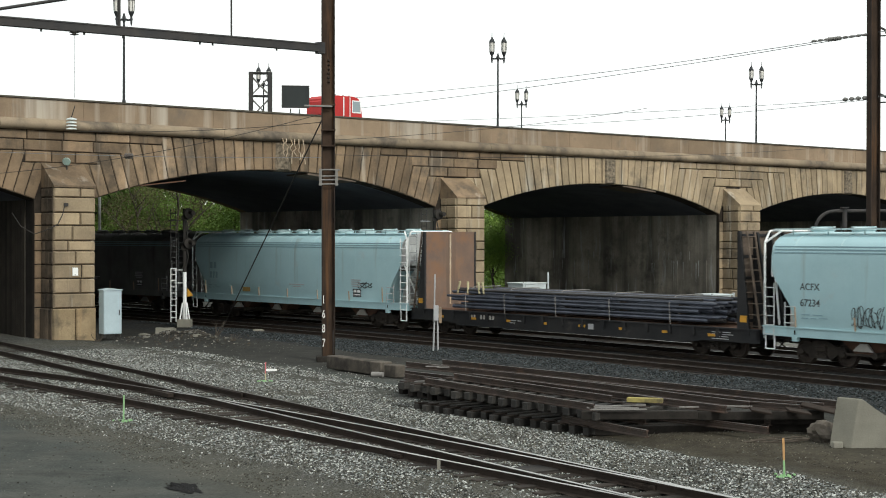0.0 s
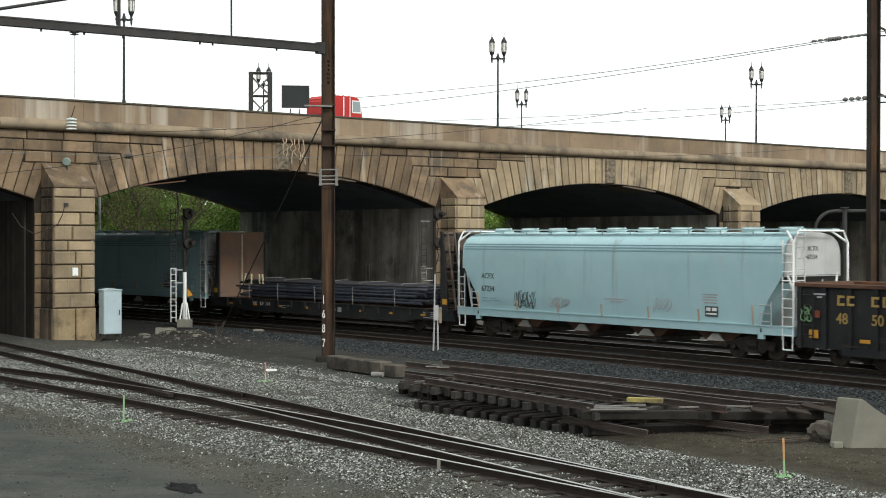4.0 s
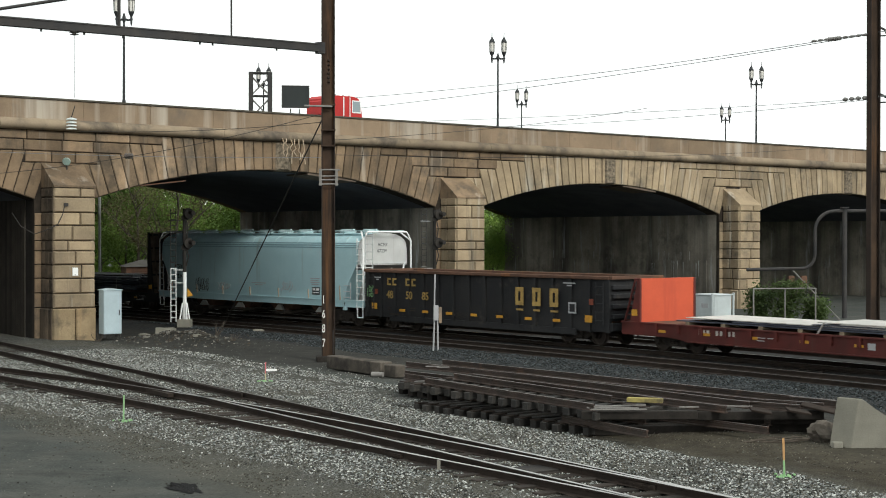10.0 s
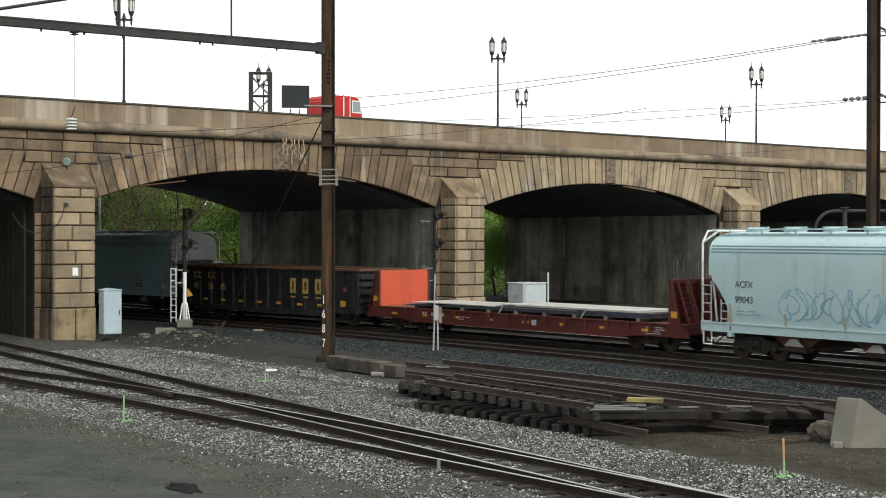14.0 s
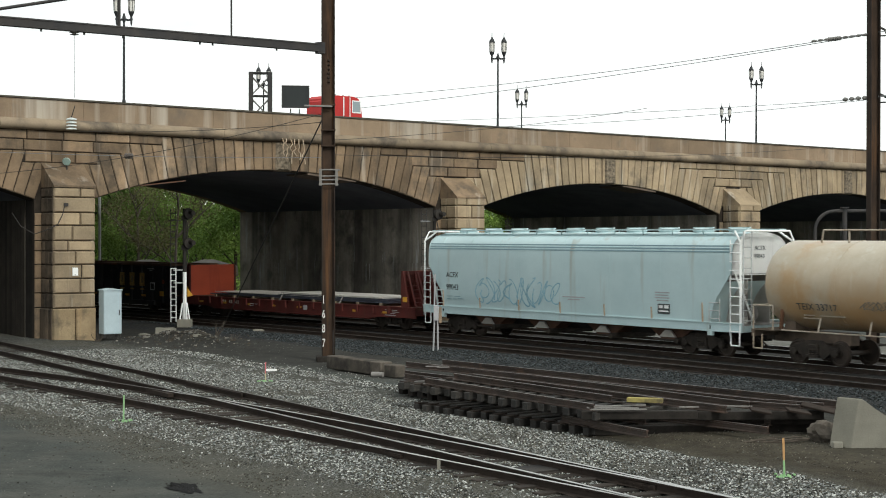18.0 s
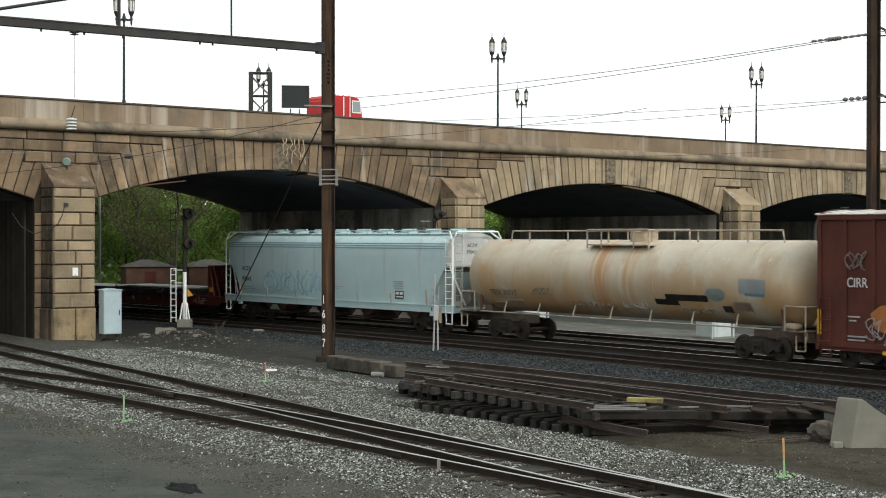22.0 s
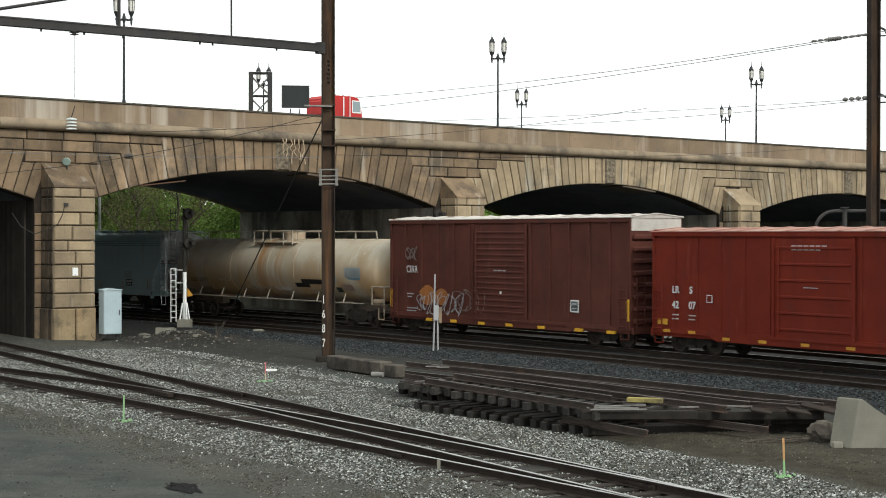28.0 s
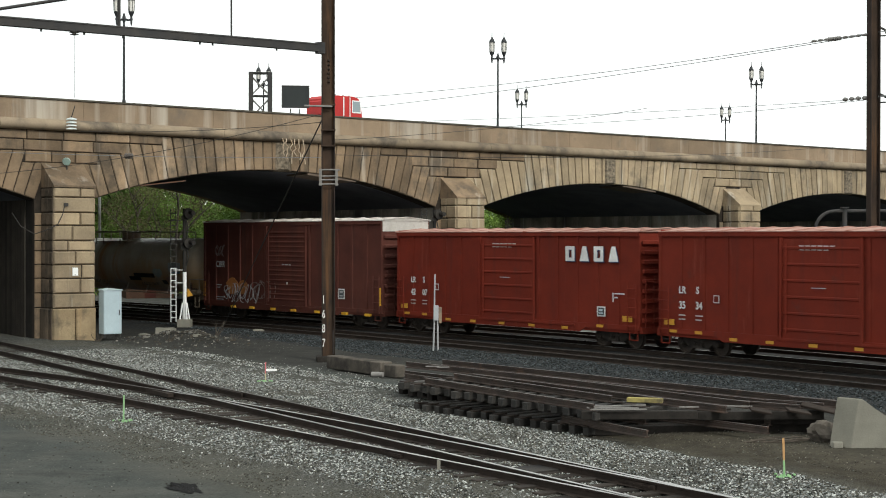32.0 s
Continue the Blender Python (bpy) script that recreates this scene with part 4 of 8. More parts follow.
def covered_hopper(name, label, paint, roof_paint, marks, number, graffiti=None, end_paint=M_WHITE):
    L = 18.55                       # over the end sills
    car = thing(name, label, "covered hopper", "freight cars")
    B = L / 2 - 0.42                # where the body's side ends
    bm = bmesh.new()
    xs = [-B, -B + 0.06, -B + 0.24, -B + 0.48, -B + 0.72, -B + 0.88, -B + 0.98, -B + 1.03]
    zb = [3.25, 3.08, 2.82, 2.5, 2.18, 1.88, 1.55, 1.28]
    st = list(zip(xs, zb)) + [(0, 1.28)] + [(-x, z) for x, z in zip(xs[::-1], zb[::-1])]
    rings = []
    for x, z in st:
        half = hopper_section(z)
        ring = [bm.verts.new((x, y, zz)) for y, zz in half] + [bm.verts.new((x, -y, zz)) for y, zz in half[:0:-1]]
        rings.append(ring)
    for p, q in zip(rings, rings[1:]):
        for i in range(len(p)):
            j = (i + 1) % len(p)
            bm.faces.new((p[i], p[j], q[j], q[i]))
    body = part("body", bm, paint, car, "smooth curved steel body side", smooth=True)
    # end sheets and slope sheets
    for sx in (-1, 1):
        bm = bmesh.new()
        half = [q for q in hopper_section(3.02)]
        vs = [bm.verts.new((sx * (B + 0.012), y, z)) for y, z in half] + [bm.verts.new((sx * (B + 0.012), -y, z)) for y, z in half[:0:-1]]
        bm.faces.new(vs)
        bmesh.ops.solidify(bm, geom=bm.faces[:], thickness=0.01)
        part("end_sheet", bm, end_paint, car, "white upper end sheet")
        bm = bmesh.new()
        a = [bm.verts.new((sx * (B + 0.03), y, 3.07)) for y in (-1.5, 1.5)]
        b = [bm.verts.new((sx * (B - 1.86), y, 1.26)) for y in (1.5, -1.5)]
        bm.faces.new(a + b)
        bmesh.ops.solidify(bm, geom=bm.faces[:], thickness=0.02)
        part("slope_sheet", bm, M_GREYSHEET, car, "grey sloping end sheet")
        for sy in (-1, 1):
            bm = bmesh.new()
            prism(bm, [(sx * (B - 0.05), 1.24), (sx * (B - 0.05), 2.9), (sx * (B - 1.75), 1.3), (sx * (B - 1.75), 1.24)], 0.62 * sy, 0.66 * sy)
            part("end_web", bm, M_PLATE, car, "grey gusset web under the slope sheet")
        # end platform, sill corner, frame
        part("end_sill", boxes((sx * (L / 2 - 0.12), sx * L / 2, -1.5, 1.5, 0.98, 1.22)), paint, car)
        part("end_platform", boxes((sx * (B - 1.5), sx * L / 2, -1.35, 1.35, 1.2, 1.235)), M_GREYSHEET, car)
        bm = bmesh.new()
        for sy in (-1, 1):
            pts = [(sx * (L / 2 - 0.05), 1.5 * sy, 1.2), (sx * (L / 2 - 0.05), 1.5 * sy, 4.2), (sx * (B - 0.15), 1.22 * sy, 4.62)]
            path_tube(bm, pts, 0.038, 6)
            path_tube(bm, [(sx * (B - 0.05), 1.45 * sy, 3.3), (sx * (L / 2 - 0.05), 0.75 * sy, 1.3)], 0.04, 6)
        path_tube(bm, [(sx * (L / 2 - 0.05), -1.5, 4.2), (sx * (L / 2 - 0.06), -1.25, 4.62), (sx * (L / 2 - 0.06), 1.25, 4.62), (sx * (L / 2 - 0.05), 1.5, 4.2)], 0.035, 6)
        part("end_frame", bm, end_paint, car, "white tubular corner posts and hoop")
        ladder(car, sx * (L / 2 - 0.28), 1.535, 0.85, 4.3 if sx < 0 else 2.8, 0.45, "x", M_WHITE if sx < 0 else M_LADDER, 11 if sx < 0 else 6)
        if sx < 0:
            ladder(car, sx * (L / 2 + 0.0), 1.2, 1.2, 4.6, 0.45, "y", M_LADDER, 9)
        ladder(car, sx * (L / 2 - 1.25), 1.535, 1.3, 2.15, 0.5, "x", M_LADDER, 3, "grab_iron_set")
        bm = bmesh.new()
        path_tube(bm, [(sx * (L / 2 - 0.1), 1.5, 1.0), (sx * (L / 2 - 0.1), 1.5, 0.5), (sx * (L / 2 - 0.5), 1.5, 0.5), (sx * (L / 2 - 0.5), 1.5, 1.0)], 0.025)
        part("step", bm, end_paint, car)
    tube_bm = bmesh.new()
    tube(tube_bm, (-B + 1.0, 0.25, 1.62), (-B + 0.1, 0.25, 1.62), 0.28, 14)
    tube(tube_bm, (-B - 0.05, 0.9, 1.5), (-B - 0.05, 0.9, 2.3), 0.1, 10)
    part("brake_reservoir", tube_bm, M_GREYSHEET, car, smooth=True)
    # side sills with jacking pads
    for sy in (-1, 1):
        bm = bmesh.new()
        box(bm, -L / 2, L / 2, 1.46 * sy, 1.54 * sy, 0.97, 1.3)
        box(bm, -L / 2, L / 2, 1.40 * sy, 1.58 * sy, 1.27, 1.31)
        part("side_sill", bm, paint, car)
        for z in (4.07, 3.97, 3.86):
            y = float(np.interp(-z, [-4.24, -4.05, -3.8], [1.385, 1.505, 1.55]))
            bm = bmesh.new()
            box(bm, -B + 0.1, B - 0.1, (y - 0.02) * sy, (y + 0.010) * sy, z - 0.024, z + 0.024)
            part("bead_line", bm, M_BLUE_LINE, car, "thin darker bead along the eave")
    for sx in (-1, 1):
        part("jacking_pad", boxes((sx * (L / 2 - 1.45) - 0.12, sx * (L / 2 - 1.45) + 0.12, 1.44, 1.56, 0.82, 0.98)), paint, car)
        part("sill_slot", boxes((sx * (L / 2 - 1.45) - 0.03, sx * (L / 2 - 1.45) + 0.03, 1.54, 1.545, 1.05, 1.2)), M_BLACK, car)
    # roof: carlines, running board, hatches
    for k in range(9):
        x = -B + 1.0 + k * (2 * B - 2.0) / 8
        bm = bmesh.new()
        path_tube(bm, [(x, y, z + 0.004) for y, z in hopper_section(0)[:6]], 0.016, 5)
        part("roof_rib", bm, roof_paint, car)
    for sy in (-1, 1):
        part("running_board", boxes((-B - 0.3, B + 0.3, 0.72 * sy, 1.12 * sy, 4.655, 4.70)), roof_paint, car, "pale metal roof walk")
        for k in range(12):
            x = -B + 0.4 + k * (2 * B - 0.8) / 11
            part("walk_bracket", tubes(((x, 0.9 * sy, 4.46), (x, 0.9 * sy, 4.67), 0.025, 5)), roof_paint, car)
    for k in range(10):
        x = -B + 0.95 + k * (2 * B - 1.9) / 9
        bm = bmesh.new()
        lathe(bm, [(0.40, 0.0), (0.40, 0.08), (0.44, 0.09), (0.43, 0.14), (0.30, 0.18), (0.05, 0.19)], 14, Matrix.Translation((x, 0.0, 4.55)))
        box(bm, x - 0.5, x + 0.5, -0.05, 0.05, 4.72, 4.77)
        part("roof_hatch", bm, roof_paint, car, "round pale loading hatch", smooth=True)
    # outlets below
    for k, x in enumerate((5.3, 1.8, -1.8, -5.3)):
        bm = bmesh.new()
        prism(bm, [(x - 1.6, 1.25), (x + 1.6, 1.25), (x + 0.45, 0.5), (x - 0.45, 0.5)], -0.9, 0.9)
        part("hopper_bay", bm, M_RUST, car, "rusty hopper bay under the sill")
        # Added pale plate in place of the bright ground showing between bays.
        bm = bmesh.new()
        prism(bm, [(x - 0.42, 0.60), (x + 0.42, 0.60), (x + 0.12, 0.86), (x - 0.18, 0.86)], 1.02, 1.10)
        part("outlet_gate", bm, M_PLATE if graffiti else M_GREYSHEET, car, "pale plate standing in for the bright gap between bays")
        bm = bmesh.new()
        tube(bm, (x - 0.6, -1.25, 0.5), (x - 0.6, 1.25, 0.5), 0.11, 10)
        box(bm, x - 0.75, x + 0.75, 1.0, 1.06, 0.44, 0.52)
        part("outlet_pipe", bm, M_TRUCK, car)
    underframe(car, L, 14.1)
    for x in (-5.4, -2.7, 0.0, 2.7, 5.4):
        bm = bmesh.new()
        path_tube(bm, [(x, yy, zz) for yy, zz in hopper_section(0)[5:]], 0.004, 4)
        part("weld_seam", bm, paint, car)
    # side braces painted brown
    for k, x in enumerate(np.linspace(-B + 1.35, B - 1.1, 7)):
        bm = bmesh.new()
        prism(bm, [(x - 0.02, 1.3), (x + 0.03, 1.3), (x + 0.07, 2.0 if k in (0, 6) else 1.75), (x + 0.02, 2.0 if k in (0, 6) else 1.75)], 1.555, 1.59)
        part("side_brace", bm, M_TAN, car, "narrow rust-tan side brace")
    y = 1.568
    lettering("reporting_mark", marks, 0.33, M_LETTER_D, car, side_at(B - 1.28, y, 2.6), "dark stencilled reporting mark", 1.0, 0.004)
    if number:
        lettering("car_number", number, 0.34, M_LETTER_D, car, side_at(B - 1.28, y, 2.05), "dark stencilled car number", 1.02, 0.004)
    bars(car, B - 1.35, y, 1.62, [(0, 0.12, 0.35, 0.035), (0.5, 0.12, 0.4, 0.035), (0, 0, 0.3, 0.035), (0.4, 0, 0.25, 0.035), (0.75, 0.02, 0.4, 0.035)], M_BLUE_LINE)
    bars(car, -B + 3.6, y, 1.5, [(0, 0, 0.62, 0.38)], M_LETTER_D, "placard", "dark square placard")
    bars(car, -B + 3.6, y + 0.008, 1.55, [(0.06, 0.16, 0.2, 0.12), (0.34, 0.16, 0.22, 0.12), (0.06, 0.03, 0.5, 0.05)], M_WHITE)
    bars(car, -B + 3.75, y, 2.1, [(0, 0.18, 0.75, 0.05), (0, 0.08, 0.7, 0.05), (0, -0.02, 0.75, 0.05), (0.1, -0.12, 0.6, 0.05)], M_SPRAY_GREY)
    bars(car, 0.0, y, 1.95, [(0, 0, 1.3, 0.05), (0.3, -0.1, 0.7, 0.05)], M_SPRAY_GREY)
    if number:
        lettering("end_mark", marks, 0.24, M_LETTER_D, car, rear_at(-B - 0.02, 0.32, 3.92), "small dark reporting mark on the end sheet")
        lettering("end_mark", number, 0.24, M_LETTER_D, car, rear_at(-B - 0.02, 0.36, 3.62), "small dark number on the end sheet")
    else:
        part("end_mark", boxes((-B - 0.026, -B - 0.016, -0.3, 0.35, 3.78, 3.9)), M_LETTER_D, car, "small dark stencil bar on the end sheet")
    if graffiti == "black":
        scribble(car, B - 3.5, y, 1.4, 1.25, 0.75, 3, M_LETTER_D, 0.013, 11)
        scribble(car, B - 5.7, y, 1.5, 1.1, 0.45, 5, M_SPRAY_GREY, 0.016, 6)
        scribble(car, -B + 6.2, y, 1.5, 0.9, 0.7, 9, M_SPRAY_GREY, 0.014, 5)
    elif graffiti == "blue":
        scribble(car, B - 3.4, y, 1.45, 5.2, 1.25, 12, M_SPRAY_BLUE, 0.022, 14)
    elif graffiti == "small":
        bars(car, B - 1.5, y, 2.05, [(0, 0.62, 0.26, 0.34), (0.36, 0.62, 0.26, 0.34), (0, 0.1, 0.2, 0.34), (0.28, 0.1, 0.2, 0.34), (0.56, 0.1, 0.2, 0.34)], M_BLUE_LINE, "stencil_marks", "blurred dark stencilled marks")
        scribble(car, -B + 3.2, y, 1.9, 1.0, 0.35, 21, M_LETTER_D, 0.02, 5)
        part("patch", boxes((3.5, 4.2, 1.566, 1.576, 1.5, 1.72)), M_YELLOWPAINT, car, "faded yellow sticker")
    return car


# ---------------- bulkhead flat cars ----------------
def bulkhead_flat(name, label, paint, face, L, high, bulk_h, front_out, load):
    car = thing(name, label, "flat car", "freight cars")
    for sy in (-1, 1):
        bm = bmesh.new()
        prism(bm, [(-L / 2, 0.62), (-L / 2 + 2.6, 0.62), (-L / 2 + 3.6, 0.5), (L / 2 - 3.6, 0.5), (L / 2 - 2.6, 0.62), (L / 2, 0.62), (L / 2, 1.12), (-L / 2, 1.12)], 1.44 * sy, 1.50 * sy)
        box(bm, -L / 2, L / 2, 1.38 * sy, 1.56 * sy, 1.08, 1.13)
        box(bm, -L / 2 + 3.4, L / 2 - 3.4, 1.40 * sy, 1.54 * sy, 0.49, 0.53)
        part("side_sill", bm, paint, car)
    part("deck", boxes((-L / 2, L / 2, -1.44, 1.44, 1.0, 1.12)), M_RUST, car, "worn plank and steel deck")
    for k, x in enumerate(np.linspace(-L / 2 + 1.9, L / 2 - 1.9, 15)):
        part("stake_pocket", boxes((x - 0.07, x + 0.07, 1.50, 1.59, 0.78, 1.12)), paint, car)
    for sx in (-1, 1):
        xo = sx * L / 2
        xi = sx * (L / 2 - 0.95)
        bm = bmesh.new()
        box(bm, xi - 0.04, xi + 0.04, -1.46, 1.46, 1.12, high)
        part("bulkhead_plate", bm, face, car, "solid steel bulkhead plate")
        part("bulkhead_back", boxes((xi + sx * 0.043, xi + sx * 0.06, -1.46, 1.46, 1.12, high)), M_SILLBROWN if face is M_BULKFACE else paint, car, "painted outer face of the bulkhead")
        if face is M_BULKFACE:
            part("rub_strip", boxes((xi - sx * 0.046, xi - sx * 0.041, -0.04, 0.04, 1.3, high - 0.1)), M_TAN, car, "pale worn strip down the bulkhead")
        for sy in (-1, 1):
            bm = bmesh.new()
            prism(bm, [(xi - sx * 0.06, 0.9), (xi + sx * 0.50, 0.9), (xi + sx * 0.46, 1.2), (xi + sx * 0.06, high), (xi - sx * 0.06, high)], 1.42 * sy, 1.52 * sy)
            part("bulkhead_side", bm, paint, car, "tapered bulkhead side post")
            bm = bmesh.new()
            tube(bm, (xo - sx * 0.06, 1.40 * sy, 1.1), (xi + sx * 0.28, 1.40 * sy, high), 0.045, 6)
            tube(bm, (xo - sx * 0.06, 0.98 * sy, 1.1), (xi + sx * 0.28, 0.98 * sy, high), 0.045, 6)
            for q in np.linspace(0.04, 0.94, 9):
                x_ = (xo - sx * 0.06) * (1 - q) + (xi + sx * 0.28) * q
                z_ = 1.1 + (high - 1.1) * q
                tube(bm, (x_, 0.95 * sy, z_), (x_, 1.43 * sy, z_), 0.02, 6)
                if high > 3:
                    tube(bm, (x_, 1.40 * sy, z_), (xi + sx * 0.1, 1.45 * sy, z_), 0.015, 5)
            part("ladder", bm, M_SILLBROWN if high > 3 else paint, car, "raking end ladder")
        for y in (-0.75, 0.0, 0.75):
            bm = bmesh.new()
            prism(bm, [(xi, 1.1), (xo - sx * 0.05, 1.1), (xi + sx * 0.25, high - 0.05), (xi, high - 0.05)], y - 0.05, y + 0.05)
            part("bulkhead_brace", bm, paint, car)
        for z in np.linspace(1.4, high - 0.15, 5):
            part("bulkhead_rib", boxes((xi, xi + sx * 0.12, -1.42, 1.42, z - 0.05, z + 0.05)), paint, car)
        part("end_sill", boxes((xo - sx * 0.15, xo, -1.5, 1.5, 0.75, 1.12)), paint, car)
    underframe(car, L, L - 4.9, True, paint)
    reflectors(car, np.linspace(-L / 2 + 2.2, L / 2 - 2.2, 8), 1.506, 0.78, 0.38, 0.1)
    for sx in (-1, 1):
        part("reflector", boxes((sx * (L / 2 - 0.72) - 0.15, sx * (L / 2 - 0.72) + 0.15, 1.522, 1.53, 1.36, 1.6)), M_YELLOW, car, "yellow reflective square")
    bars(car, L / 2 - 4.1, 1.506, 0.82, [(0.2 * i, 0, 0.11, 0.17) for i in range(3)] + [(0.85 + 0.2 * i, 0, 0.11, 0.17) for i in range(5)], M_PLATE, "stencil_mark", "blocky white stencilled marks, unreadable")
    bars(car, -L / 2 + 2.2, 1.506, 0.7, [(0, 0.24, 0.4, 0.03), (0.5, 0.24, 0.4, 0.03), (0, 0.16, 0.35, 0.03), (0.5, 0.16, 0.5, 0.03), (0, 0.08, 0.4, 0.03), (0.46, 0.08, 0.3, 0.03), (0, 0, 0.8, 0.03)], M_SPRAY_GREY)
    bars(car, L / 2 - 6.9, 1.506, 0.74, [(0, 0.1, 0.4, 0.03), (0.5, 0.1, 0.45, 0.03), (0, 0, 0.35, 0.03)], M_SPRAY_GREY)
    bars(car, -1.5, 1.506, 0.72, [(0, 0, 0.3, 0.22)], M_SPRAY_GREY, "placard", "small pale placard")
    return car


def pipe_load(at):
    """Bundles of dark steel bar lashed on a flat car."""
    ld = thing("steel_bar_load", "stacked blue-grey steel bars lashed with straps", "steel load", at=at)
    rg = random.Random(8)
    z = 1.19
    for layer, (n, rad) in enumerate(((9, 0.075), (12, 0.055), (9, 0.075), (12, 0.055), (11, 0.06), (8, 0.05))):
        if layer % 2 == 0:
            part("dunnage", boxes(*[(x - 0.06, x + 0.06, -1.3, 1.3, z - 0.005, z + 0.05) for x in (-6.2, -3.1, 0.0, 3.1, 6.2)]), M_TIE, ld, "dark wooden spacer bars")
            z += 0.05
        for j in range(n):
            y = -1.27 + 2.54 * j / (n - 1)
            a, b = -7.6 + rg.uniform(-0.6, 0.5), 7.4 + rg.uniform(-1.2, 0.4)
            dz = rg.uniform(-0.012, 0.012)
            bm = bmesh.new()
            tube(bm, (a, y, z + rad + dz), (b, y + rg.uniform(-0.03, 0.03), z + rad - dz), rad, 8)
            part("steel_bar", bm, M_STEELPIPE if rg.random() < 0.8 else M_DARKSTEEL, ld, smooth=True)
        z += rad * 2 + 0.005
    for x in (-5.9, -2.7, 0.4, 3.6, 6.2):
        bm = bmesh.new()
        path_tube(bm, [(x, 1.5, 1.12), (x + 0.12, 1.44, 1.9), (x + 0.6, 0.5, 2.16), (x + 0.9, -1.3, 2.16), (x + 0.9, -1.5, 1.12)], 0.015, 5)
        part("strap", bm, M_GREYSHEET, ld, "steel tie-down strap")
    for x, t in ((7.0, 0.15), (6.3, 0.0), (5.5, -0.1), (5.2, -0.1)):
        part("stake", tubes(((x, 1.3, 1.9), (x - t, 1.3, 2.42), 0.05, 6)), M_STAKE, ld, "short pale wooden stake")
    return ld


def plate_load(at):
    ld = thing("steel_plate_load", "stacked pale steel plates on timber blocks", "steel load", at=at)
    rows = ((-8.0, 7.4, 1.24, 0.05, M_STEELPIPE), (-7.9, 4.6, 1.31, 0.05, M_STEELPIPE), (-7.8, 1.0, 1.38, 0.05, M_STEELPIPE), (-7.5, -0.2, 1.45, 0.03, M_PLATE), (-4.0, 6.9, 1.376, 0.03, M_PLATE))
    for a, b, z, h, m_ in rows:
        part("steel_plate", boxes((a, b, -1.3, 1.3, z, z + h)), m_, ld)
    part("steel_plate", boxes((-7.2, 0.8, -1.25, 1.25, 1.49, 1.52)), M_PLATE, ld)
    for x in np.linspace(-7.4, 6.8, 9):
        part("timber_block", boxes((x - 0.08, x + 0.08, -1.35, 1.35, 1.125, 1.24)), M_TIMBER, ld, "timber bearer")
    for x in (-4.4, 0.6):
        part("strap", tubes(((x, 1.48, 1.12), (x - 0.15, 1.33, 1.5), 0.03, 6)), M_GREYSHEET, ld)
    return ld


